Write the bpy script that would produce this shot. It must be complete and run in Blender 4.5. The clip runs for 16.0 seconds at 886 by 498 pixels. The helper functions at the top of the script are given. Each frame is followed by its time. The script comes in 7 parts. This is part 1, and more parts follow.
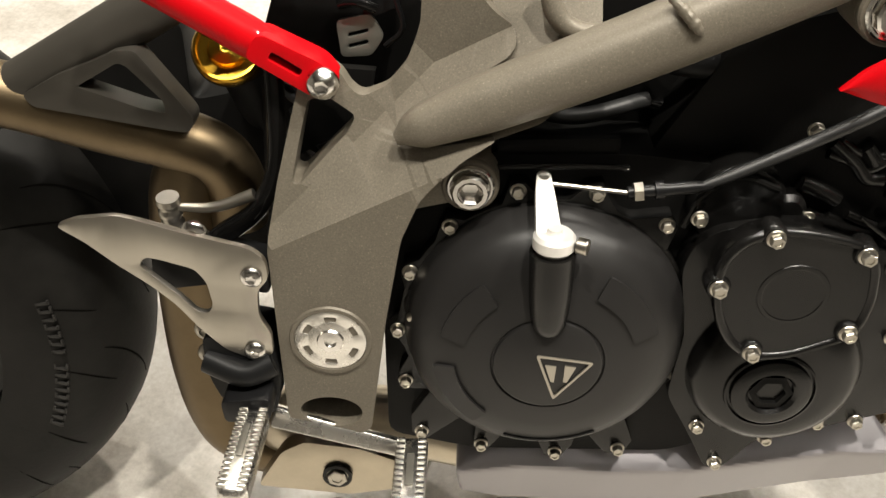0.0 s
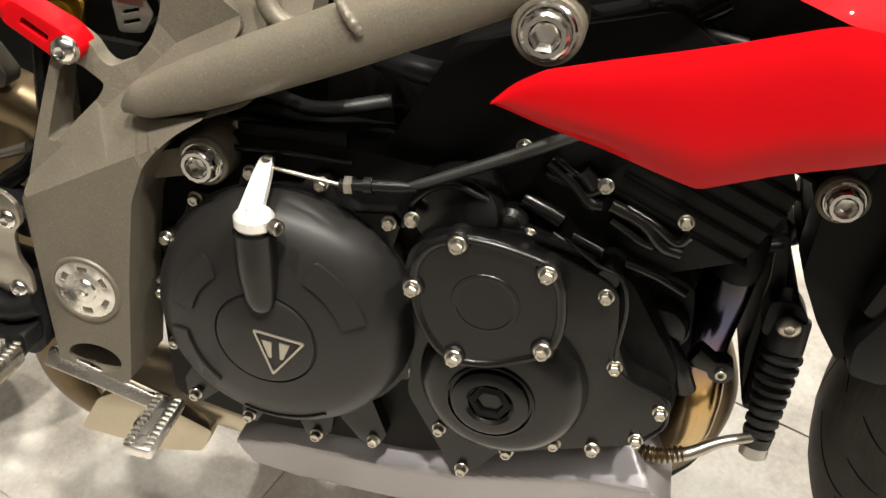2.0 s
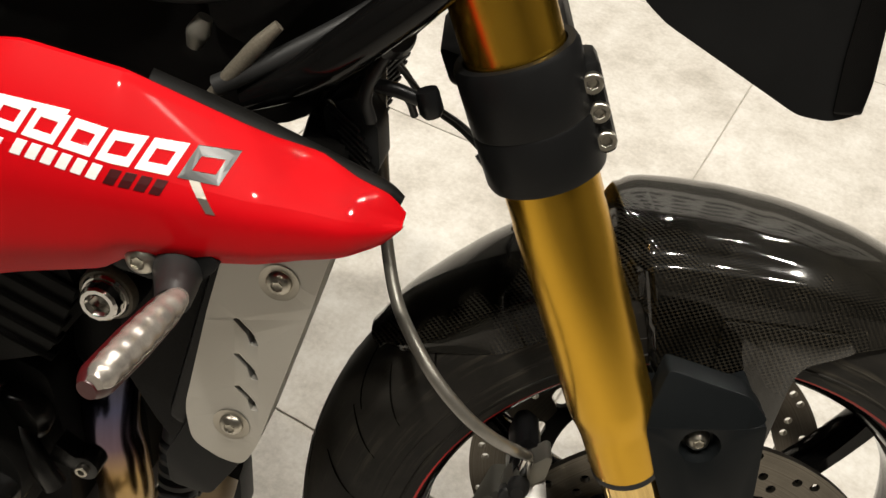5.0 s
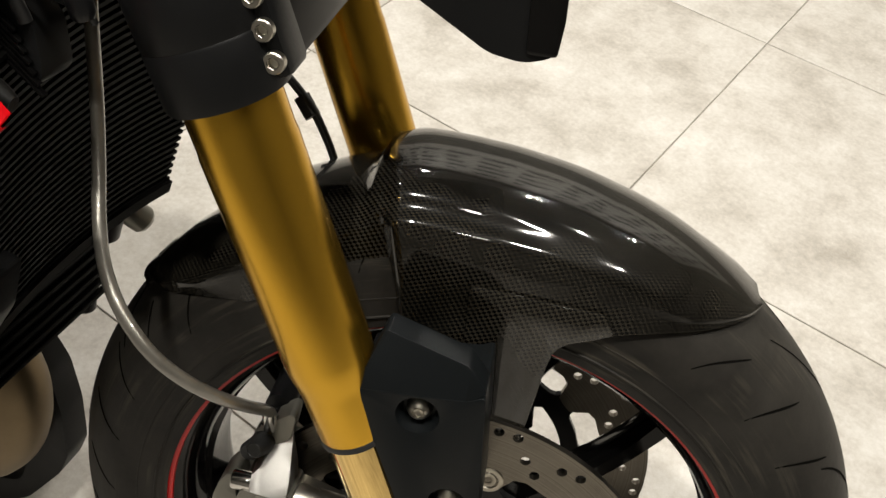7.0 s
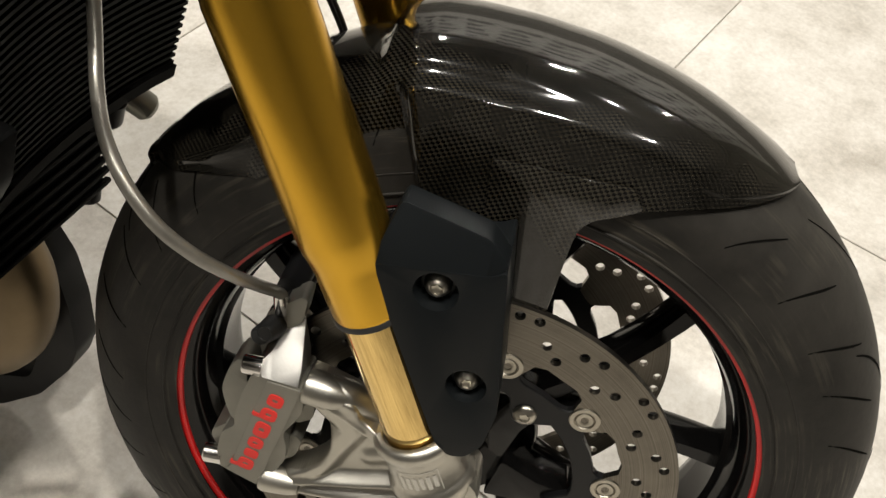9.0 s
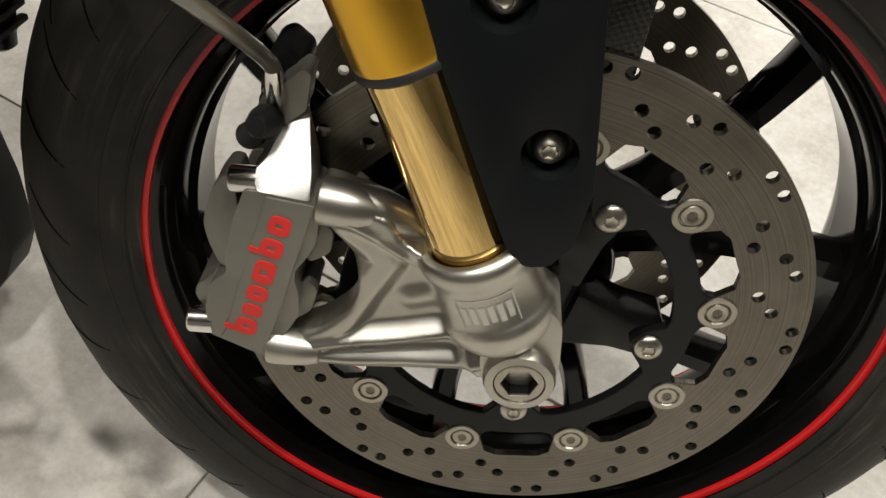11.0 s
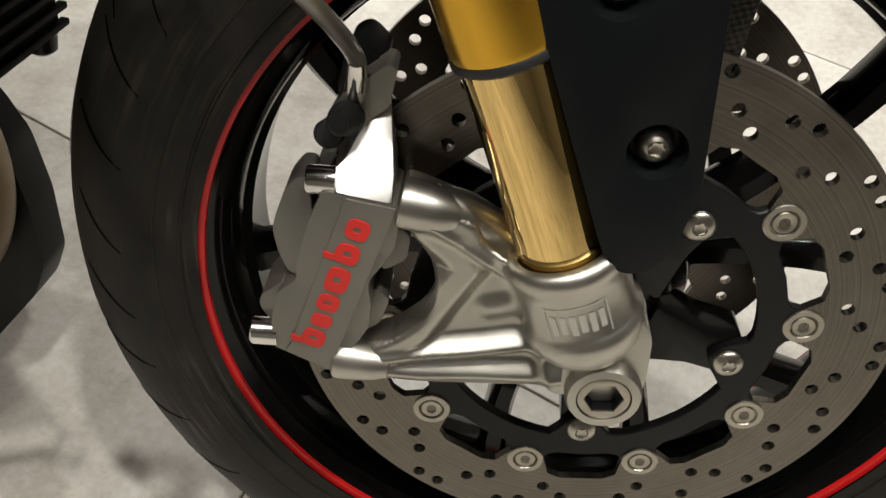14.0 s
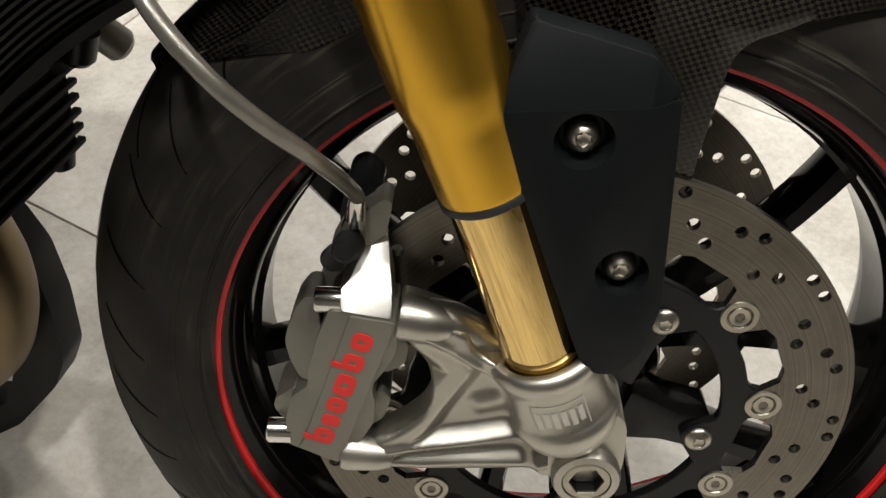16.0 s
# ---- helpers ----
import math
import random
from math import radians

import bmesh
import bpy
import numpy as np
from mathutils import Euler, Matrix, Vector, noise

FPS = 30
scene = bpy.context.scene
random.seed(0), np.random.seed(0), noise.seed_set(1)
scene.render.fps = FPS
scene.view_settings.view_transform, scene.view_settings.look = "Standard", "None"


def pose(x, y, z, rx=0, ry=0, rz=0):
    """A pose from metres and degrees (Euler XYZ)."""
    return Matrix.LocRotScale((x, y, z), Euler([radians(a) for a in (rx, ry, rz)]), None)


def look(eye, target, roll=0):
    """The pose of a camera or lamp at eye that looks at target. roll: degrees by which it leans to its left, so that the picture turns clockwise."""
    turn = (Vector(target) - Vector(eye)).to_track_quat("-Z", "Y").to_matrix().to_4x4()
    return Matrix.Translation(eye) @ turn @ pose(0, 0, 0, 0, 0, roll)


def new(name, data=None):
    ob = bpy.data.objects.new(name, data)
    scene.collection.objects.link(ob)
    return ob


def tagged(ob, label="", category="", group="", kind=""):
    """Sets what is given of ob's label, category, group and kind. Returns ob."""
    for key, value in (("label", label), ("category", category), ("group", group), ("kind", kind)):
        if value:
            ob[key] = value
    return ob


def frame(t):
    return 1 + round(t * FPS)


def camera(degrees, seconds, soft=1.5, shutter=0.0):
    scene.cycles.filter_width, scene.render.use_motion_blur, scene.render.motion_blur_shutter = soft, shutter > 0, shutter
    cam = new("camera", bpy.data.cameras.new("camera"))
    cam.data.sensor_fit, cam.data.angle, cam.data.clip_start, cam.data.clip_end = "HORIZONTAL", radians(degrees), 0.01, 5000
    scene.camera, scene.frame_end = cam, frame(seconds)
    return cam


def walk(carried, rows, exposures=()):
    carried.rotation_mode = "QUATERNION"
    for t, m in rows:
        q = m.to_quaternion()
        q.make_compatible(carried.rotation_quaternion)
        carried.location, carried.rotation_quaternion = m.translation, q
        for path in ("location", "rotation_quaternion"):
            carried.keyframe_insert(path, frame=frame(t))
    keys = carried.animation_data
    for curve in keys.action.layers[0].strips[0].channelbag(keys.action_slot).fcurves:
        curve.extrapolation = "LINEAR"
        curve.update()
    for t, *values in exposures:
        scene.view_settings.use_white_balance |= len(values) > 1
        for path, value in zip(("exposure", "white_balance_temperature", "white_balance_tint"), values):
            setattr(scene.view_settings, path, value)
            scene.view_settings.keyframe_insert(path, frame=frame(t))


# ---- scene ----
cam = camera(51.3, 16.0)
METRES, TILT, LEAN, TURN = 1.386, -47.066, -0.758, 2.042
START = (-0.8208, -0.5993, 1.0093)
ROWS = [
    (0.0, 0.0, 0.0, 0.0, -0.0, 0.0, -0.0),
    (0.5, 0.057, 0.011, 0.0073, 1.01, -1.4, 0.02),
    (1.0, 0.1279, 0.0035, -0.0003, 3.74, -1.18, -4.14),
    (1.5, 0.1819, 0.0015, 0.001, 5.69, 0.25, -6.08),
    (2.0, 0.2134, -0.0074, -0.0037, 8.48, 0.72, -7.82),
    (2.5, 0.2558, -0.0222, -0.0044, 9.17, 1.62, -9.23),
    (3.0, 0.2824, -0.0275, 0.0035, 7.9, 1.82, -9.18),
    (3.5, 0.3123, -0.0229, 0.0043, 6.13, 2.23, -7.87),
    (4.0, 0.3636, 0.0187, 0.0156, 2.16, 1.67, -6.83),
    (4.5, 0.4227, 0.0669, 0.0553, 2.59, 0.76, -7.43),
    (5.0, 0.4916, 0.079, 0.0835, 4.43, 0.8, -8.77),
    (5.2, 0.5167, 0.0777, 0.0893, 4.76, 0.91, -10.1),
    (7.3, 0.6405, 0.1258, 0.0939, 8.61, -1.27, -14.46),
    (7.5, 0.6416, 0.1258, 0.095, 8.67, -1.71, -14.68),
    (8.0, 0.6395, 0.1277, 0.0975, 8.76, -1.9, -14.73),
    (8.5, 0.6385, 0.1321, 0.0924, 8.78, -2.96, -14.53),
    (9.0, 0.635, 0.1445, 0.0684, 8.96, -5.24, -14.28),
    (9.5, 0.6305, 0.1811, 0.0267, 8.33, -6.85, -12.5),
    (10.0, 0.6211, 0.2259, -0.0043, 6.71, -6.5, -9.86),
    (10.2, 0.612, 0.2355, -0.0072, 5.75, -7.05, -9.1),
    (12.3, 0.5934, 0.2582, -0.0359, 5.8, -4.56, -8.35),
    (12.5, 0.5886, 0.2601, -0.0362, 5.38, -4.25, -8.41),
    (13.0, 0.5815, 0.2626, -0.0376, 5.38, -4.53, -8.71),
    (13.5, 0.5748, 0.2641, -0.0386, 5.24, -4.66, -9.01),
    (14.0, 0.5696, 0.2627, -0.0381, 4.89, -4.52, -8.97),
    (14.5, 0.5659, 0.2592, -0.0404, 4.51, -4.36, -9.08),
    (15.0, 0.5621, 0.2581, -0.0405, 3.93, -4.11, -9.01),
    (15.5, 0.5625, 0.2518, -0.0306, 3.39, -3.17, -8.42),
    (16.0, 0.5664, 0.2244, -0.0089, 3.94, -2.22, -6.93),
]

walk(cam, [(t, pose(*START, TILT, LEAN, TURN) @ pose(METRES * x, METRES * y, METRES * z, 90 + pitch, roll, yaw)) for t, x, y, z, yaw, pitch, roll in ROWS],
     exposures=[(0.0, -0.12, 6500, 10), (0.5, 0.18, 6500, 10), (1.0, 0.22, 6500, 10), (2.0, 0.04, 6500, 10), (3.0, 0.05, 6500, 10), (4.0, 0.16, 6500, 10), (4.5, -0.18, 6500, 10), (5.0, -0.88, 6500, 10), (7.5, -0.90, 6350, 10), (9.0, -0.80, 6350, 10), (9.5, -0.46, 6300, 10), (10.0, -0.70, 6200, 10), (12.5, -0.92, 6200, 10), (16.0, -0.90, 6200, 10)])

# ---- light: a showroom with ceiling spots ----
world = bpy.data.worlds.new("world")
scene.world = world
world.use_nodes = True
world.node_tree.nodes["Background"].inputs[0].default_value = (0.9, 0.85, 0.78, 1)
world.node_tree.nodes["Background"].inputs[1].default_value = 0.02
WARM = (1.0, 0.945, 0.84)


def ceiling_spot(x, y, power, size=0.15, z=2.85, tx=None, ty=None):
    light = bpy.data.lights.new("ceiling_spot_light", "AREA")
    light.shape, light.size, light.energy, light.color = "DISK", size, power, WARM
    ob = new("ceiling_spot_light", light)
    ob.matrix_world = look((x, y, z), (x if tx is None else tx, y if ty is None else ty, 0.3))
    return ob


SPOTS = [(-1.2, -0.42, 40), (-0.4, -0.48, 56), (0.45, -0.30, 48), (1.3, 0.10, 38), (-0.95, -1.5, 3), (0.25, -1.4, 5), (0.9, 1.4, 34), (-0.4, 1.5, 54), (-1.6, 1.4, 30), (-1.2, 3.7, 34), (0.3, 3.7, 34), (1.8, 3.7, 34)]
for sx, sy, sp in SPOTS:
    ceiling_spot(sx, sy, sp, 0.08, 2.84)


# ---- materials ----
def material(name, base, rough=0.5, metal=0.0, coat=0.0):
    m = bpy.data.materials.new(name)
    m.use_nodes = True
    b = m.node_tree.nodes["Principled BSDF"]
    b.inputs["Base Color"].default_value = (*base, 1)
    b.inputs["Roughness"].default_value = rough
    b.inputs["Metallic"].default_value = metal
    b.inputs["Coat Weight"].default_value = coat
    b.inputs["Coat Roughness"].default_value = 0.04
    return m


def node(m, kind, **values):
    n = m.node_tree.nodes.new(kind)
    for k, v in values.items():
        n.inputs[k].default_value = v
    return n


def link(m, a, b):
    m.node_tree.links.new(a, b)


def bsdf(m):
    return m.node_tree.nodes["Principled BSDF"]


def coords(m, scale=(1, 1, 1)):
    tc = node(m, "ShaderNodeTexCoord")
    mp = node(m, "ShaderNodeMapping")
    mp.inputs["Scale"].default_value = scale
    link(m, tc.outputs["Object"], mp.inputs["Vector"])
    return mp.outputs["Vector"]


def ramp(m, source, stops):
    r = node(m, "ShaderNodeValToRGB")
    el = r.color_ramp.elements
    while len(el) < len(stops):
        el.new(0.5)
    for e, (p, c) in zip(el, stops):
        e.position, e.color = p, (*c, 1)
    link(m, source, r.inputs[0])
    return r.outputs[0]


def worn(name, base, rough, metal=0.0, coat=0.0, grain=400.0, stain=12.0, bump=0.1, vary=0.18, stretch=(1, 1, 1), depth=0.0006, shine=0.5, speck=0.0, spread=1.0):
    """A surface with two scales of variation: grain in relief and gloss, stains in colour."""
    m = material(name, base, rough, metal, coat)
    bsdf(m).inputs["Specular IOR Level"].default_value = shine
    v = coords(m, stretch)
    fine = node(m, "ShaderNodeTexNoise", Scale=grain, Detail=4.0)
    wide = node(m, "ShaderNodeTexNoise", Scale=stain, Detail=6.0, Roughness=0.65)
    link(m, v, fine.inputs["Vector"])
    link(m, v, wide.inputs["Vector"])
    lo = tuple(max(c * (1 - vary), 0) for c in base)
    hi = tuple(min(c * (1 + vary), 1) for c in base)
    colour = ramp(m, wide.outputs[0], [(0.3, lo), (0.7, hi)])
    if speck:
        mx = node(m, "ShaderNodeMixRGB")
        mx.blend_type = "MULTIPLY"
        mx.inputs[0].default_value = 1.0
        dots = node(m, "ShaderNodeTexNoise", Scale=grain * 0.8, Detail=2.0, Roughness=0.8)
        link(m, v, dots.inputs["Vector"])
        link(m, colour, mx.inputs[1])
        link(m, ramp(m, dots.outputs[0], [(0.35, (1 - speck,) * 3), (0.66, (1, 1, 1)), (0.72, (1 + 2 * speck,) * 3)]), mx.inputs[2])
        colour = mx.outputs[0]
    link(m, colour, bsdf(m).inputs["Base Color"])
    mr = node(m, "ShaderNodeMapRange")
    mr.inputs["To Min"].default_value = max(rough - 0.1 * spread, 0.02)
    mr.inputs["To Max"].default_value = min(rough + 0.12 * spread, 1)
    link(m, wide.outputs[0], mr.inputs["Value"])
    link(m, mr.outputs[0], bsdf(m).inputs["Roughness"])
    if bump:
        bp = node(m, "ShaderNodeBump", Strength=bump, Distance=depth)
        link(m, fine.outputs[0], bp.inputs["Height"])
        link(m, bp.outputs[0], bsdf(m).inputs["Normal"])
    return m


RUBBER = worn("tyre_rubber", (0.0165, 0.0148, 0.0125), 0.56, grain=160, stain=18, bump=0.3, vary=0.6, shine=0.24)


def radius_of(m):
    """Distance from the wheel's axis."""
    tc = node(m, "ShaderNodeTexCoord")
    flat = node(m, "ShaderNodeVectorMath")
    flat.operation = "MULTIPLY"
    flat.inputs[1].default_value = (1, 0, 1)
    link(m, tc.outputs["Object"], flat.inputs[0])
    far = node(m, "ShaderNodeVectorMath")
    far.operation = "LENGTH"
    link(m, flat.outputs[0], far.inputs[0])
    return tc.outputs["Object"], far.outputs["Value"]


def dusty_tread(m):
    """Grey-brown road dust on the running surface, in patches."""
    at, r = radius_of(m)
    band = node(m, "ShaderNodeMapRange")
    band.inputs["From Min"].default_value, band.inputs["From Max"].default_value = 0.268, 0.298
    link(m, r, band.inputs["Value"])
    patch = node(m, "ShaderNodeTexNoise", Scale=30.0, Detail=8.0, Roughness=0.7)
    link(m, at, patch.inputs["Vector"])
    amount = node(m, "ShaderNodeMath")
    amount.operation = "MULTIPLY"
    link(m, band.outputs[0], amount.inputs[0])
    link(m, ramp(m, patch.outputs[0], [(0.30, (0.15, 0.15, 0.15)), (0.62, (1, 1, 1))]), amount.inputs[1])
    mx = node(m, "ShaderNodeMixRGB")
    old = bsdf(m).inputs["Base Color"].links[0].from_socket
    link(m, amount.outputs[0], mx.inputs[0])
    link(m, old, mx.inputs[1])
    mx.inputs[2].default_value = (0.034, 0.031, 0.026, 1)
    # scuffs that run round the tyre
    parts = node(m, "ShaderNodeSeparateXYZ")
    link(m, at, parts.inputs[0])
    turn = node(m, "ShaderNodeMath")
    turn.operation = "ARCTAN2"
    link(m, parts.outputs["X"], turn.inputs[0])
    link(m, parts.outputs["Z"], turn.inputs[1])
    along = node(m, "ShaderNodeCombineXYZ")
    link(m, turn.outputs[0], along.inputs[0])
    link(m, r, along.inputs[1])
    link(m, parts.outputs["Y"], along.inputs[2])
    long = node(m, "ShaderNodeVectorMath")
    long.operation = "MULTIPLY"
    long.inputs[1].default_value = (4.0, 260.0, 260.0)
    link(m, along.outputs[0], long.inputs[0])
    lines = node(m, "ShaderNodeTexNoise", Scale=1.0, Detail=4.0, Roughness=0.6)
    link(m, long.outputs[0], lines.inputs["Vector"])
    where = node(m, "ShaderNodeTexNoise", Scale=11.0, Detail=3.0, Roughness=0.5)
    link(m, at, where.inputs["Vector"])
    scuff = node(m, "ShaderNodeMath")
    scuff.operation = "MULTIPLY"
    link(m, ramp(m, lines.outputs[0], [(0.52, (0, 0, 0)), (0.68, (1, 1, 1))]), scuff.inputs[0])
    link(m, ramp(m, where.outputs[0], [(0.46, (0, 0, 0)), (0.62, (0.8, 0.8, 0.8))]), scuff.inputs[1])
    worn_mix = node(m, "ShaderNodeMixRGB")
    worn_mix.inputs[2].default_value = (0.075, 0.066, 0.050, 1)
    link(m, scuff.outputs[0], worn_mix.inputs[0])
    link(m, mx.outputs[0], worn_mix.inputs[1])
    link(m, worn_mix.outputs[0], bsdf(m).inputs["Base Color"])


dusty_tread(RUBBER)
GLOSS_BLACK = worn("gloss_black_paint", (0.0040, 0.0038, 0.0037), 0.14, coat=0.15, grain=500, stain=9, bump=0.02, vary=0.3, shine=0.18, spread=0.4)
RED_STRIPE = worn("red_stripe", (0.62, 0.012, 0.012), 0.35, bump=0.03, vary=0.1)
DISC_STEEL = worn("brushed_disc_steel", (0.195, 0.180, 0.158), 0.34, metal=1.0, grain=900, stain=30, bump=0.12, vary=0.16)


def turned_rings(m):
    """Fine concentric scratches and a browner tint near the rim of a swept disc."""
    at, r = radius_of(m)
    ring = node(m, "ShaderNodeTexNoise", Scale=1.0, Detail=3.0)
    cb = node(m, "ShaderNodeCombineXYZ")
    mul = node(m, "ShaderNodeMath")
    mul.operation = "MULTIPLY"
    mul.inputs[1].default_value = 900.0
    link(m, r, mul.inputs[0])
    link(m, mul.outputs[0], cb.inputs[0])
    link(m, cb.outputs[0], ring.inputs["Vector"])
    mx = node(m, "ShaderNodeMixRGB")
    mx.blend_type = "MULTIPLY"
    mx.inputs[0].default_value = 1.0
    link(m, bsdf(m).inputs["Base Color"].links[0].from_socket, mx.inputs[1])
    link(m, ramp(m, ring.outputs[0], [(0.30, (0.62, 0.60, 0.56)), (0.70, (1.25, 1.24, 1.20))]), mx.inputs[2])
    link(m, mx.outputs[0], bsdf(m).inputs["Base Color"])


turned_rings(DISC_STEEL)
CARRIER = worn("black_anodised_aluminium", (0.0075, 0.0075, 0.0080), 0.32, shine=0.3, metal=0.15, bump=0.08, grain=700)
BOBBIN = worn("zinc_plated_steel", (0.43, 0.40, 0.34), 0.3, metal=1.0, grain=600, stain=60, bump=0.08)
GOLD = worn("gold_anodised_aluminium", (0.70, 0.405, 0.042), 0.24, metal=0.97, grain=1400, stain=7, bump=0.012, vary=0.03, spread=0.3)
STANCHION = worn("gold_nitride_chrome", (0.84, 0.60, 0.235), 0.03, metal=1.0, grain=900, stain=10, bump=0.0, vary=0.05, spread=0.1)
CAST = worn("machined_cast_aluminium", (0.50, 0.48, 0.43), 0.36, metal=1.0, grain=700, stain=22, bump=0.05, vary=0.08)
CALIPER_GREY = worn("grey_hard_anodised", (0.23, 0.22, 0.19), 0.44, metal=0.7, grain=700, stain=25, bump=0.08, vary=0.1)
MILLED = worn("milled_caliper_aluminium", (0.54, 0.525, 0.50), 0.40, metal=1.0, grain=500, stain=40, bump=0.1, vary=0.1)
BRIGHT = worn("milled_bright_aluminium", (0.78, 0.76, 0.72), 0.26, metal=1.0, grain=500, stain=40, bump=0.08, vary=0.08)
BOLT_STEEL = worn("bolt_steel", (0.50, 0.47, 0.41), 0.3, metal=1.0, grain=700, stain=80, bump=0.06, vary=0.2)
CHROME = worn("chrome_steel", (0.75, 0.73, 0.70), 0.14, metal=1.0, grain=600, stain=50, bump=0.02, vary=0.1)
PLASTIC = worn("black_grained_plastic", (0.0075, 0.0076, 0.0078), 0.38, grain=1300, stain=8, bump=0.25, vary=0.3, depth=0.0003, shine=0.17)
COVER = worn("blue_black_satin_plastic", (0.0065, 0.0076, 0.0083), 0.30, grain=1300, stain=8, bump=0.12, vary=0.2, depth=0.0003, shine=0.13)
DOME_BLACK = worn("satin_black_cover_paint", (0.014, 0.0132, 0.0128), 0.42, grain=1200, stain=10, bump=0.16, vary=0.15, depth=0.0003, shine=0.34)
HEAD_BLACK = worn("glossy_black_head_paint", (0.0045, 0.0043, 0.0040), 0.20, grain=600, stain=20, bump=0.3, vary=0.4, depth=0.0004, shine=0.45)
ENGINE = worn("satin_black_engine_paint", (0.0058, 0.0055, 0.0052), 0.25, grain=850, stain=14, bump=0.15, vary=0.35, depth=0.0003, shine=0.36, spread=0.5)
FIN_BLACK = worn("matt_black_fins", (0.0028, 0.0027, 0.0025), 0.6, grain=700, stain=20, bump=0.1, vary=0.4, shine=0.025)
RIB_BLACK = worn("satin_black_ribs", (0.0026, 0.0025, 0.0023), 0.55, grain=700, stain=20, bump=0.1, vary=0.4, shine=0.035)
ENGINE_DARK = worn("matt_black_casting", (0.0048, 0.0046, 0.0043), 0.50, grain=500, stain=10, bump=0.3, vary=0.4, shine=0.12)
FRAME_DARK = worn("dark_brown_frame_paint", (0.050, 0.045, 0.037), 0.45, metal=0.4, grain=1100, stain=9, bump=0.25, vary=0.12, depth=0.0003)
FRAME = worn("graphite_frame_paint", (0.165, 0.145, 0.113), 0.42, metal=0.18, grain=900, stain=16, bump=0.18, vary=0.08, depth=0.0003, speck=0.24, spread=0.5, shine=0.3)
STAINLESS = worn("brushed_stainless", (0.47, 0.44, 0.385), 0.34, metal=1.0, grain=600, stain=14, bump=0.06, vary=0.08, stretch=(1, 1, 0.15))
GUARD = worn("silver_painted_guard", (0.50, 0.48, 0.44), 0.42, metal=0.75, grain=900, stain=8, bump=0.08, vary=0.05)
BELLY = worn("grey_metallic_panel", (0.31, 0.295, 0.31), 0.36, metal=0.25, grain=900, stain=7, bump=0.08, vary=0.07)
HOSE = worn("black_rubber_hose", (0.015, 0.015, 0.015), 0.45, grain=500, bump=0.1)
BRAID = worn("smoked_braided_line", (0.17, 0.16, 0.138), 0.32, metal=0.5, grain=900, stain=60, bump=0.2, coat=1.0)
WHITE_DECAL = worn("white_decal", (0.80, 0.79, 0.77), 0.35, bump=0.0, vary=0.03)
BLACK_DECAL = worn("black_decal", (0.02, 0.02, 0.02), 0.3, bump=0.0, vary=0.1)
# decal print; also the indicator's painted reflection and the strut slot's painted shade
DARKRED_DECAL_SHADE = worn("dark_red_decal_shade_reflection", (0.045, 0.003, 0.004), 0.3, bump=0.0, vary=0.1)
RED_LETTER = worn("red_enamel", (0.62, 0.020, 0.014), 0.45, bump=0.05, vary=0.1)
PALE_ETCH = worn("pale_etched_mark", (0.60, 0.58, 0.53), 0.5, metal=0.6, bump=0.05, vary=0.05)
TYRE_MARK = worn("raised_tyre_mark", (0.016, 0.0148, 0.013), 0.6, bump=0.2)
LEVER_WHITE = worn("pale_blasted_aluminium", (0.86, 0.84, 0.80), 0.42, metal=0.45, grain=700, stain=40, bump=0.1, vary=0.05)
LENS = worn("frosted_clear_lens", (0.34, 0.31, 0.28), 0.20, metal=0.6, grain=300, stain=90, bump=0.3, vary=0.3)
BOARD = worn("pale_sign_board", (0.78, 0.76, 0.72), 0.5, bump=0.03, vary=0.05)
CLEAN_RUBBER = worn("clean_tyre_rubber", (0.0085, 0.0080, 0.0072), 0.52, grain=160, stain=18, bump=0.3, vary=0.5, shine=0.16)
# darker than the tyre: the shade inside the cuts, as a colour
GROOVE_SHADE = worn("tread_groove_shade", (0.0050, 0.0046, 0.0040), 0.8, bump=0.1, shine=0.03)


def red_paint():
    m = worn("red_gloss_paint", (0.50, 0.0025, 0.006), 0.42, coat=0.16, grain=2200, stain=4, bump=0.0, vary=0.05, shine=0.05)
    v = coords(m)
    fl = node(m, "ShaderNodeTexVoronoi", Scale=1500.0)
    link(m, v, fl.inputs["Vector"])
    bp = node(m, "ShaderNodeBump", Strength=0.10, Distance=0.0002)
    link(m, fl.outputs["Distance"], bp.inputs["Height"])
    link(m, bp.outputs[0], bsdf(m).inputs["Normal"])
    return m


RED = red_paint()


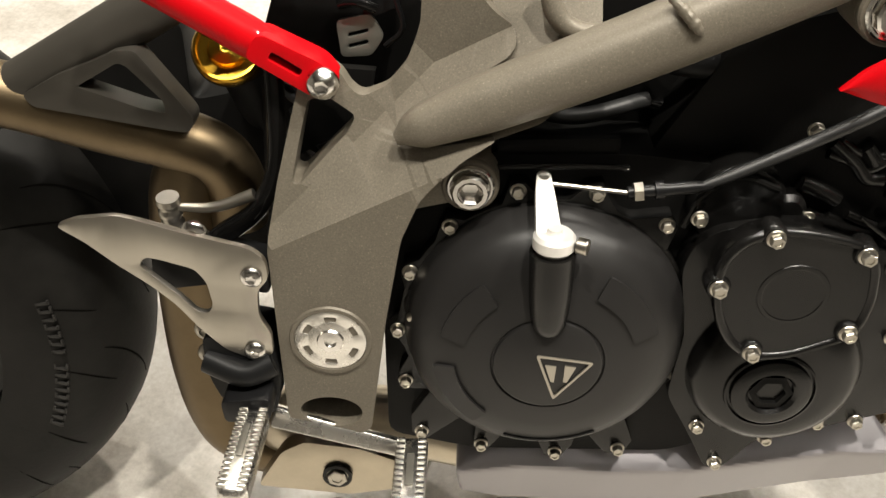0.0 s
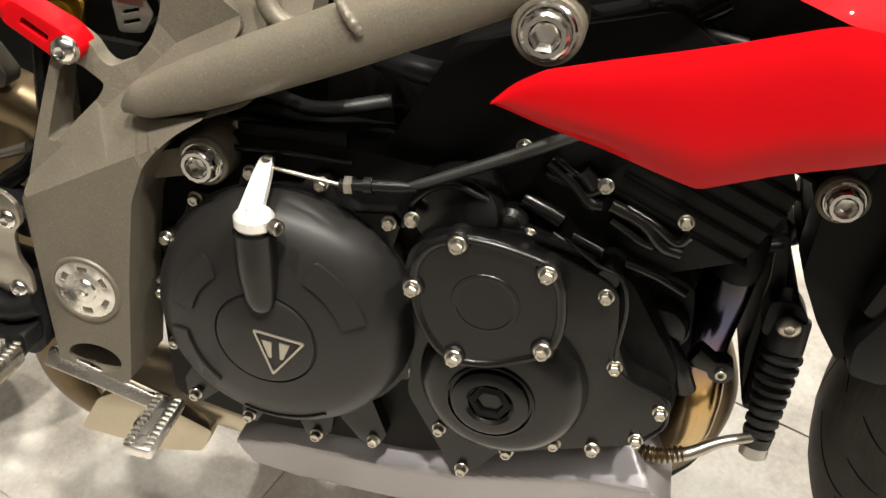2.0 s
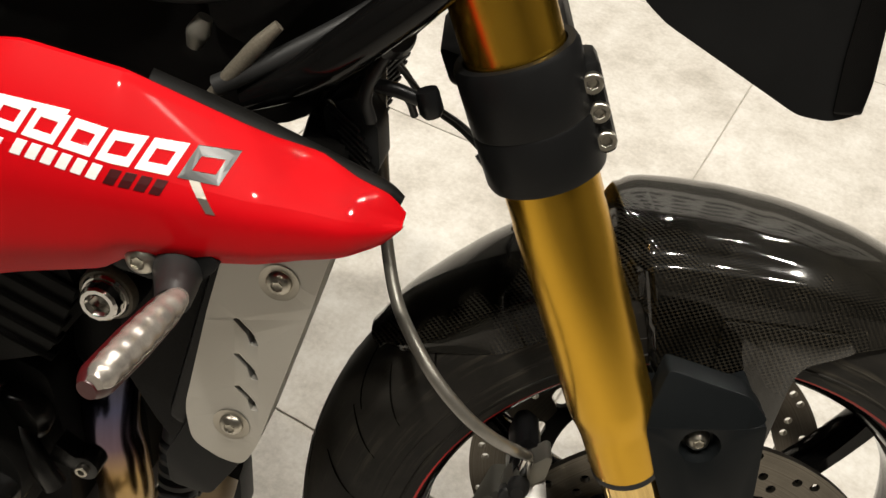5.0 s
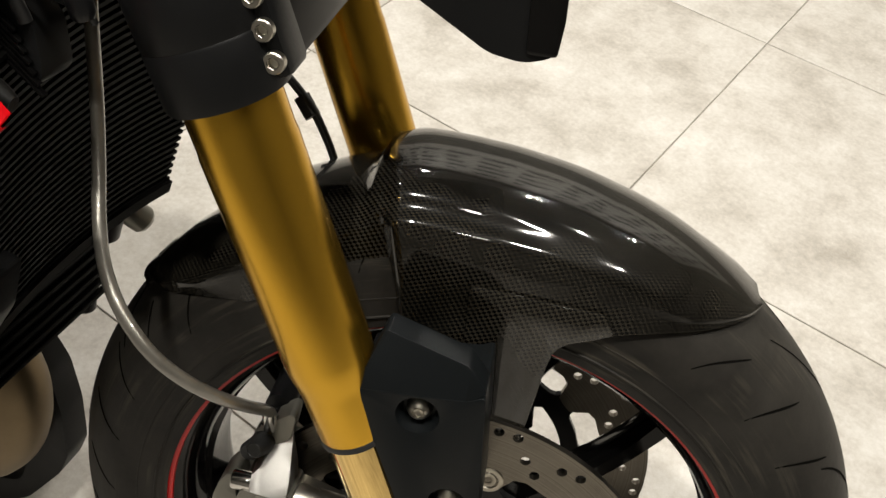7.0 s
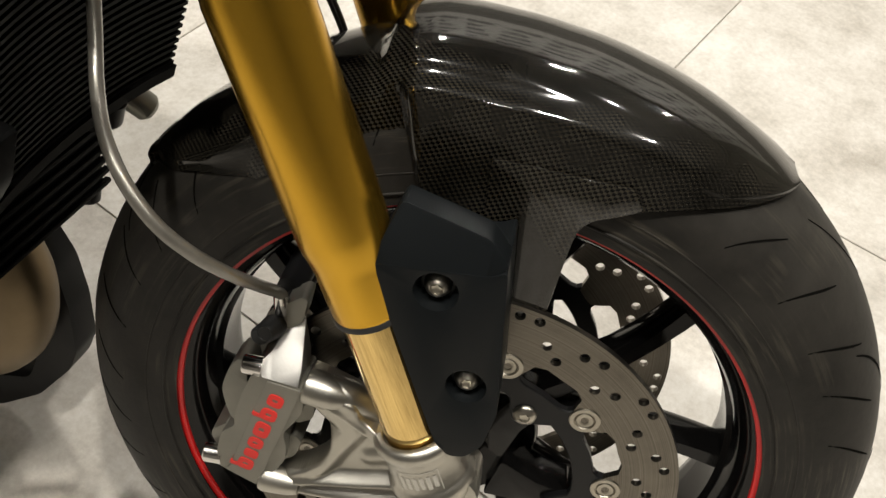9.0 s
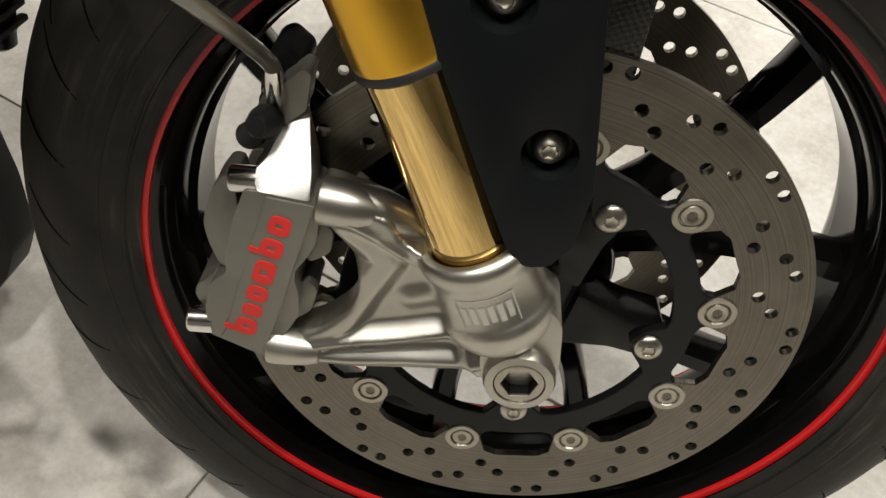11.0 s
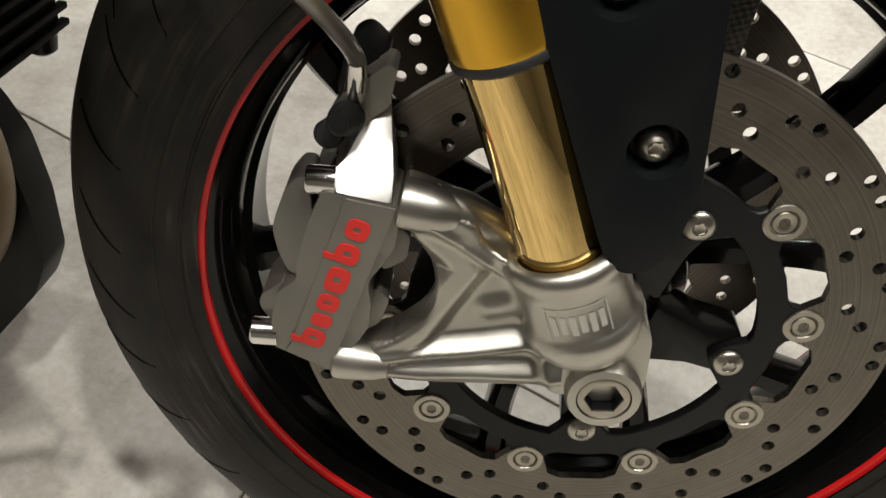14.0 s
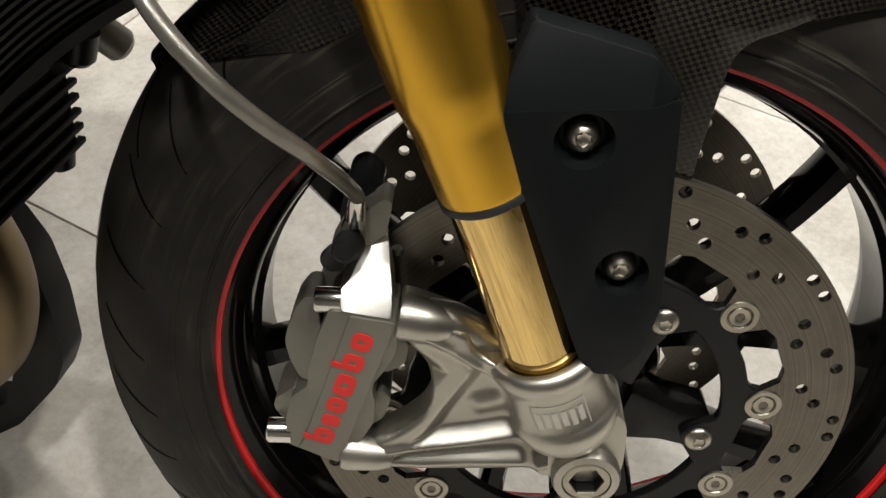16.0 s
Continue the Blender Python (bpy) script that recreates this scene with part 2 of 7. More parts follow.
def carbon_fibre():
    """Twill weave under lacquer: the pattern runs along x and down over the shoulder (z less the distance from the middle)."""
    m = material("carbon_fibre_lacquer", (0.02, 0.02, 0.02), 0.45, 0.0, 1.0)
    bsdf(m).inputs["Specular IOR Level"].default_value = 0.05
    tc = node(m, "ShaderNodeTexCoord")
    sp = node(m, "ShaderNodeSeparateXYZ")
    link(m, tc.outputs["Object"], sp.inputs[0])
    ab = node(m, "ShaderNodeMath")
    ab.operation = "ABSOLUTE"
    link(m, sp.outputs["Y"], ab.inputs[0])
    su = node(m, "ShaderNodeMath")
    su.operation = "SUBTRACT"
    link(m, sp.outputs["Z"], su.inputs[0])
    link(m, ab.outputs[0], su.inputs[1])
    cb = node(m, "ShaderNodeCombineXYZ")
    link(m, sp.outputs["X"], cb.inputs[0])
    link(m, su.outputs[0], cb.inputs[1])
    mp = node(m, "ShaderNodeMapping")
    mp.inputs["Rotation"].default_value = (0, 0, 0.3)
    mp.inputs["Scale"].default_value = (1, 1.25, 0)
    link(m, cb.outputs[0], mp.inputs["Vector"])
    chk = node(m, "ShaderNodeTexChecker", Scale=420.0)
    chk.inputs["Color1"].default_value = (0.0015, 0.0015, 0.0016, 1)
    chk.inputs["Color2"].default_value = (0.030, 0.026, 0.0185, 1)
    link(m, mp.outputs[0], chk.inputs["Vector"])
    wide = node(m, "ShaderNodeTexNoise", Scale=14.0, Detail=3.0)
    link(m, tc.outputs["Object"], wide.inputs["Vector"])
    mx = node(m, "ShaderNodeMixRGB")
    mx.blend_type = "MULTIPLY"
    mx.inputs[0].default_value = 0.8
    link(m, chk.outputs["Color"], mx.inputs[1])
    link(m, ramp(m, wide.outputs[0], [(0.38, (0.12, 0.12, 0.12)), (0.66, (1, 1, 1))]), mx.inputs[2])
    link(m, mx.outputs[0], bsdf(m).inputs["Base Color"])
    bsdf(m).inputs["Coat Roughness"].default_value = 0.07
    bsdf(m).inputs["Coat IOR"].default_value = 1.6
    return m


CARBON = carbon_fibre()


def heat_tinted():
    """Header steel, straw-brown low down and blue where it leaves the head."""
    m = worn("heat_tinted_steel", (0.45, 0.33, 0.18), 0.2, spread=0.4, metal=1.0, grain=600, stain=20, bump=0.05, vary=0.1)
    tc = node(m, "ShaderNodeTexCoord")
    sp = node(m, "ShaderNodeSeparateXYZ")
    link(m, tc.outputs["Object"], sp.inputs[0])
    mr = node(m, "ShaderNodeMapRange")
    mr.inputs["From Min"].default_value, mr.inputs["From Max"].default_value = 0.28, 0.50
    link(m, sp.outputs["Z"], mr.inputs["Value"])
    c = ramp(m, mr.outputs[0], [(0.0, (0.50, 0.40, 0.24)), (0.38, (0.46, 0.30, 0.12)), (0.52, (0.16, 0.11, 0.14)), (0.70, (0.075, 0.078, 0.14)), (0.86, (0.05, 0.048, 0.055)), (1.0, (0.03, 0.028, 0.026))])
    link(m, c, bsdf(m).inputs["Base Color"])
    return m


HEADER_STEEL = heat_tinted()
STEEL_WARM = worn("warm_brushed_steel", (0.52, 0.46, 0.36), 0.32, metal=1.0, grain=500, stain=12, bump=0.06, vary=0.15)
BRONZE_STEEL = worn("bronzed_exhaust_steel", (0.165, 0.125, 0.076), 0.42, metal=1.0, grain=500, stain=10, bump=0.06, vary=0.2)


def tile_material():
    m = material("stone_look_tile", (0.5, 0.47, 0.43), 0.42)
    tc = node(m, "ShaderNodeTexCoord")
    info = node(m, "ShaderNodeObjectInfo")
    off = node(m, "ShaderNodeVectorMath")
    off.operation = "MULTIPLY_ADD"
    cmb = node(m, "ShaderNodeCombineXYZ")
    link(m, info.outputs["Random"], cmb.inputs[0])
    link(m, info.outputs["Random"], cmb.inputs[1])
    link(m, cmb.outputs[0], off.inputs[0])
    off.inputs[1].default_value = (37, 53, 0)
    link(m, tc.outputs["Object"], off.inputs[2])
    v = off.outputs[0]
    big = node(m, "ShaderNodeTexNoise", Scale=7.0, Detail=9.0, Roughness=0.68)
    fine = node(m, "ShaderNodeTexNoise", Scale=120.0, Detail=5.0, Roughness=0.7)
    link(m, v, big.inputs["Vector"])
    link(m, v, fine.inputs["Vector"])
    mx = node(m, "ShaderNodeMixRGB")
    mx.blend_type = "OVERLAY"
    mx.inputs[0].default_value = 0.35
    link(m, ramp(m, big.outputs[0], [(0.30, (0.36, 0.325, 0.28)), (0.48, (0.54, 0.505, 0.455)), (0.70, (0.70, 0.675, 0.63))]), mx.inputs[1])
    link(m, fine.outputs[0], mx.inputs[2])
    link(m, mx.outputs[0], bsdf(m).inputs["Base Color"])
    bp = node(m, "ShaderNodeBump", Strength=0.08, Distance=0.001)
    link(m, fine.outputs[0], bp.inputs["Height"])
    link(m, bp.outputs[0], bsdf(m).inputs["Normal"])
    return m


TILE = tile_material()
GROUT = worn("grey_grout", (0.52, 0.49, 0.44), 0.85, grain=300, stain=20, bump=0.2)
WALL = worn("dark_warm_grey_wall", (0.20, 0.19, 0.172), 0.8, grain=200, stain=3, bump=0.05, vary=0.06)
CEILING = worn("dark_ceiling_paint", (0.12, 0.115, 0.106), 0.8, grain=200, stain=3, bump=0.05, vary=0.06)


# ---- mesh helpers ----
def part(name, bm, mat, parent, label="", smooth=35):
    """Links a bmesh as one mesh object under its thing or part."""
    bmesh.ops.recalc_face_normals(bm, faces=bm.faces)
    me = bpy.data.meshes.new(name)
    bm.to_mesh(me)
    bm.free()
    me.materials.append(mat)
    if smooth:
        for f in me.polygons:
            f.use_smooth = True
        me.set_sharp_from_angle(angle=radians(smooth))
    ob = new(name, me)
    ob.parent = parent
    if label:
        tagged(ob, label)
    return ob


def again(ob, m, parent=None):
    """One more object on the same mesh, at the pose m."""
    o = ob.copy()
    scene.collection.objects.link(o)
    o.parent = parent or ob.parent
    o.matrix_basis = m
    return o


def rounded(pts, r, steps=4):
    """Rounds the corners of a closed outline."""
    out, n = [], len(pts)
    for i in range(n):
        p, a, b = Vector(pts[i]), Vector(pts[i - 1]), Vector(pts[(i + 1) % n])
        da, db = (a - p), (b - p)
        k = min(r, da.length * 0.45, db.length * 0.45)
        s, e = p + da.normalized() * k, p + db.normalized() * k
        for j in range(steps + 1):
            t = j / steps
            out.append(tuple((1 - t) ** 2 * s + 2 * t * (1 - t) * p + t * t * e))
    return out


def circle(cx, cz, r, n=24, r2=None, turn=0.0):
    r2 = r2 or r
    c, s = math.cos(radians(turn)), math.sin(radians(turn))
    pts = [(r * math.cos(2 * math.pi * i / n), r2 * math.sin(2 * math.pi * i / n)) for i in range(n)]
    return [(cx + c * u - s * v, cz + s * u + c * v) for u, v in pts]


def sector(cx, cz, r0, r1, a0, a1, n=10):
    """Outline of a piece of a ring, angles in degrees."""
    A = [radians(a0 + (a1 - a0) * i / n) for i in range(n + 1)]
    return [(cx + r1 * math.cos(a), cz + r1 * math.sin(a)) for a in A] + [(cx + r0 * math.cos(a), cz + r0 * math.sin(a)) for a in reversed(A)]


def prism(outline, y0, y1, bevel=0.0, holes=(), seg=2, bm=None):
    """A plate: an outline in x and z, from y0 (outside) to y1, with its outer rims rounded."""
    bm = bm or bmesh.new()
    edges = []
    for loop in (outline, *holes):
        vs = [bm.verts.new((x, y0, z)) for x, z in loop]
        edges += [bm.edges.new((vs[i], vs[(i + 1) % len(vs)])) for i in range(len(vs))]
    got = bmesh.ops.triangle_fill(bm, use_beauty=True, use_dissolve=False, edges=edges)
    faces = [g for g in got["geom"] if isinstance(g, bmesh.types.BMFace)]
    ext = bmesh.ops.extrude_face_region(bm, geom=faces)
    vs = [g for g in ext["geom"] if isinstance(g, bmesh.types.BMVert)]
    bmesh.ops.translate(bm, verts=vs, vec=(0, y1 - y0, 0))
    bmesh.ops.recalc_face_normals(bm, faces=bm.faces)
    if bevel:
        rim = [e for e in edges if e.is_valid]
        bmesh.ops.bevel(bm, geom=rim, offset=bevel, segments=seg, profile=0.5, affect="EDGES", clamp_overlap=True)
    return bm


def lathe(profile, origin=(0, 0, 0), axis=(0, -1, 0), n=48, bm=None, closed=False):
    """Turns a profile of (radius, height along the axis) round an axis."""
    bm = bm or bmesh.new()
    q = Vector((0, 0, 1)).rotation_difference(Vector(axis)).to_matrix()
    o = Vector(origin)
    rings = []
    for r, h in profile:
        if r < 1e-6:
            rings.append([bm.verts.new(o + q @ Vector((0, 0, h)))])
        else:
            rings.append([bm.verts.new(o + q @ Vector((r * math.cos(2 * math.pi * i / n), r * math.sin(2 * math.pi * i / n), h))) for i in range(n)])
    pairs = list(zip(rings, rings[1:])) + ([(rings[-1], rings[0])] if closed else [])
    for a, b in pairs:
        for i in range(n):
            j = (i + 1) % n
            if len(a) == 1 and len(b) == 1:
                continue
            if len(a) == 1:
                bm.faces.new((a[0], b[i], b[j]))
            elif len(b) == 1:
                bm.faces.new((a[i], b[0], a[j]))
            else:
                bm.faces.new((a[i], b[i], b[j], a[j]))
    return bm


def smooth_path(pts, steps=8):
    P = [Vector(p) for p in pts]
    P = [2 * P[0] - P[1]] + P + [2 * P[-1] - P[-2]]
    out = []
    for i in range(1, len(P) - 2):
        a, b, c, d = P[i - 1:i + 3]
        for j in range(steps):
            t = j / steps
            out.append(0.5 * (2 * b + (c - a) * t + (2 * a - 5 * b + 4 * c - d) * t * t + (3 * b - a - 3 * c + d) * t ** 3))
    return out + [P[-2]]


def tube(pts, radius, steps=8, n=16, bm=None, squash=1.0, wave=0.0, pitch=0.01):
    """A pipe along a smooth path; radius: one number or one for each given point. wave: rings in relief."""
    bm = bm or bmesh.new()
    path = smooth_path(pts, steps)
    if isinstance(radius, (int, float)):
        rad = [radius] * len(path)
    else:
        xs = np.linspace(0, len(radius) - 1, len(path))
        rad = [float(v) for v in np.interp(xs, range(len(radius)), radius)]
    t0 = (path[1] - path[0]).normalized()
    u = t0.orthogonal().normalized()
    rings, run = [], 0.0
    for i, p in enumerate(path):
        t = (path[min(i + 1, len(path) - 1)] - path[max(i - 1, 0)]).normalized()
        u = (u - t * u.dot(t)).normalized()
        v = t.cross(u)
        run += (p - path[i - 1]).length if i else 0
        r = rad[i] + (wave * math.sin(2 * math.pi * run / pitch) if wave else 0)
        rings.append([bm.verts.new(p + r * (u * math.cos(2 * math.pi * k / n) + v * squash * math.sin(2 * math.pi * k / n))) for k in range(n)])
    for a, b in zip(rings, rings[1:]):
        for i in range(n):
            j = (i + 1) % n
            bm.faces.new((a[i], b[i], b[j], a[j]))
    bm.faces.new(rings[0][::-1])
    bm.faces.new(rings[-1])
    return bm


def box(x0, x1, y0, y1, z0, z1, bevel=0.002, bm=None, seg=2):
    fresh = bmesh.new()
    bmesh.ops.create_cube(fresh, size=1.0, matrix=Matrix.Translation(((x0 + x1) / 2, (y0 + y1) / 2, (z0 + z1) / 2)) @ Matrix.Diagonal((x1 - x0, y1 - y0, z1 - z0, 1)))
    if bevel:
        bmesh.ops.bevel(fresh, geom=list(fresh.edges), offset=bevel, segments=seg, profile=0.5, affect="EDGES", clamp_overlap=True)
    if bm is None:
        return fresh
    me = bpy.data.meshes.new("joined")
    fresh.to_mesh(me)
    fresh.free()
    bm.from_mesh(me)
    bpy.data.meshes.remove(me)
    return bm


def move(bm, m):
    bmesh.ops.transform(bm, matrix=m, verts=bm.verts)
    return bm


BOLTS = {}


def bolt(parent, at, r=0.0055, h=0.006, kind="flange", mat=None, normal=(0, -1, 0), label=""):
    """A bolt head: 'flange' (hex on a washer), 'socket' (round with a hexagon hole), 'dome' (button head with a star hole)."""
    mat = mat or BOLT_STEEL
    key = (kind, mat.name)
    if key not in BOLTS:
        bm = bmesh.new()
        if kind == "flange":
            lathe([(0, 0), (1.25, 0), (1.3, 0.1), (1.2, 0.22), (0.95, 0.28)], axis=(0, 0, 1), n=20, bm=bm)
            lathe([(1.0, 0.2), (1.0, 0.85), (0.86, 1.0), (0.55, 1.0), (0.5, 0.86), (0, 0.86)], axis=(0, 0, 1), n=6, bm=bm)
        elif kind == "socket":
            lathe([(0, 0), (1.0, 0), (1.0, 0.88), (0.9, 1.0), (0.58, 1.0)], axis=(0, 0, 1), n=20, bm=bm)
            lathe([(0.58, 1.0), (0.52, 0.95), (0.52, 0.35), (0, 0.3)], axis=(0, 0, 1), n=6, bm=bm)
        else:
            lathe([(0, 0), (1.0, 0), (0.98, 0.35), (0.8, 0.75), (0.5, 0.97), (0.46, 1.0)], axis=(0, 0, 1), n=20, bm=bm)
            star = bmesh.new()
            ring = [(0.46 if i % 2 else 0.34) for i in range(12)]
            top = [star.verts.new((ring[i] * math.cos(i * math.pi / 6), ring[i] * math.sin(i * math.pi / 6), 1.0)) for i in range(12)]
            low = [star.verts.new((v.co.x, v.co.y, 0.55)) for v in top]
            for i in range(12):
                star.faces.new((top[i], top[(i + 1) % 12], low[(i + 1) % 12], low[i]))
            star.faces.new(low)
            me = bpy.data.meshes.new("star")
            star.to_mesh(me)
            star.free()
            bm.from_mesh(me)
            bpy.data.meshes.remove(me)
            lathe([(0.46, 1.0), (0.44, 0.9), (0.0, 0.56)], axis=(0, 0, 1), n=12, bm=bm)
        first = part("bolt", bm, mat, parent, label, 30)
        BOLTS[key] = first.data
        ob = first
    else:
        ob = new("bolt", BOLTS[key])
        ob.parent = parent
    q = Vector((0, 0, 1)).rotation_difference(Vector(normal)).to_matrix().to_4x4()
    ob.matrix_basis = Matrix.Translation(at) @ q @ Matrix.Rotation(hash_turn(at), 4, "Z") @ Matrix.Diagonal((r, r, h, 1))
    return ob


def hash_turn(at):
    return (at[0] * 913.7 + at[2] * 517.3) % 3.0



# ---- the room ----
TILE_SIZE, TURN_TILES = 0.613, -19.3


def room():
    bm = box(-4.0, 4.0, -3.5, 4.5, -0.20, -0.004, 0)
    floor = part("floor", bm, GROUT, None, "grey grout bed under square stone-look floor tiles", 0)
    tagged(floor, "pale stone-look square floor tiles with thin grey joints", "floor", kind="structure")
    for name, b in (("wall_north", (-4.1, 4.1, 4.5, 4.6, -0.2, 3.0)), ("wall_south", (-4.1, 4.1, -3.6, -3.5, -0.2, 3.0)),
                    ("wall_east", (4.0, 4.1, -3.5, 4.5, -0.2, 3.0)), ("wall_west", (-4.1, -4.0, -3.5, 4.5, -0.2, 3.0))):
        tagged(part(name, box(*b, 0), WALL, None, "", 0), "plain dark warm grey showroom wall", "wall", kind="structure")
    tagged(part("ceiling", box(-4.1, 4.1, -3.6, 4.6, 3.0, 3.1, 0), CEILING, None, "", 0), "dark painted showroom ceiling", "ceiling", kind="structure")
    board = tagged(part("sign_board", box(-2.6, 3.2, 4.46, 4.497, 0.9, 2.75, 0.004), BOARD, None, "", 0), "pale wall board with rows of dark unreadable writing", "sign")
    for r in range(5):
        for c in range(12):
            w = 0.18 + 0.08 * ((r * 5 + c * 3) % 3)
            x, z = -2.4 + 0.46 * c, 2.46 - 0.30 * r
            part("writing_bar", box(x, x + w, 4.455, 4.459, z, z + 0.085, 0), BLACK_DECAL, board, "", 0)
            part("writing_line", box(x, x + w + 0.08, 4.455, 4.459, z - 0.06, z - 0.035, 0), BLACK_DECAL, board, "", 0)
    return floor


FLOOR = room()

# ---- the motorcycle: leaning on its stand, front wheel turned a little ----
BIKE_LEAN = 14.14
motorcycle = new("motorcycle")
motorcycle.matrix_world = pose(0, 0, 0, -BIKE_LEAN) @ pose(0, -0.0708, -0.0191)
tagged(motorcycle, "red and black naked motorcycle with gold fork, parked leaning on tiles", "motorcycle")

# the steered front end: x ahead, y to the left, z up, from the axle
FRONT = Matrix(((0.99238, -0.12306, -0.00616, 0.0), (0.12322, 0.99114, 0.04963, 0.0), (0.0, -0.05002, 0.99875, 0.30), (0, 0, 0, 1)))


def front(ob):
    ob.matrix_basis = FRONT @ ob.matrix_basis
    return ob


def ring_holes(rows, r):
    return [circle(rr * math.cos(radians(a)), rr * math.sin(radians(a)), r, 14) for rr, a in rows]


def tread_grooves(radius, half, count, parent, slashes=2):
    """Dark strips laid on a tyre for its curved cuts, whose shade is in the colour: long ones that sweep along the
    crown and short slashes on the shoulders.
    """
    bm = bmesh.new()

    def cut(side, base, v0, v1, sweep, curl, width):
        n, prev = 9, None
        for i in range(n + 1):
            t = i / n
            y = side * (v0 + (v1 - v0) * t) * half
            bulge = math.sqrt(max(0.0, 1 - (abs(y) / half) ** 2)) ** 0.92
            r = radius - half * 0.98 * (1 - bulge) + 0.0005
            a = base + sweep * t + curl * t * t
            w = width * (0.25 + 0.75 * math.sin(math.pi * (0.04 + 0.92 * t)))
            row = [bm.verts.new(((r + d) * math.cos(a + s * w / r), y, (r + d) * math.sin(a + s * w / r))) for s, d in ((-1, 0.0), (-0.35, -0.0004), (0.35, -0.0004), (1, 0.0))]
            if prev:
                for j in range(3):
                    bm.faces.new((prev[j], prev[j + 1], row[j + 1], row[j]))
            prev = row

    for k in range(count):
        for side in (-1, 1):
            base = 2 * math.pi * (k + (0.5 if side > 0 else 0)) / count
            if k % 2:
                cut(side, base, 0.12, 0.72, 0.36, -0.12, 0.0016)
            else:
                cut(side, base, 0.05, 0.42, 0.26, -0.03, 0.0015)
            for j in range(slashes):
                cut(side, base + 0.08 + 0.175 * j, 0.62 if (k + j) % 3 else 0.72, 0.965, 0.075 if (k + j) % 2 else 0.045, 0.03, 0.0012)
    ob = part("groove_shade_strip", bm, GROOVE_SHADE, parent, "", 0)
    return tagged(ob, kind="stuff")


def tyre_profile(radius, half, bead):
    """Cross-section of a tyre from one bead over the crown to the other."""
    side = []
    steps = 14
    for i in range(steps + 1):
        a = math.pi / 2 * i / steps
        side.append((radius - half * 0.98 * (1 - math.cos(a) ** 0.92 if i < steps else 1.0), -half * math.sin(a)))
    low = side[-1][0]
    wall = [(low - 0.012, -half * 0.995), (low - 0.024, -half * 0.96), (bead + 0.006, -half * 0.86), (bead - 0.004, -half * 0.80)]
    right = side + wall
    return [(r, y) for r, y in reversed(right)] + [(r, -y) for r, y in right[1:]]


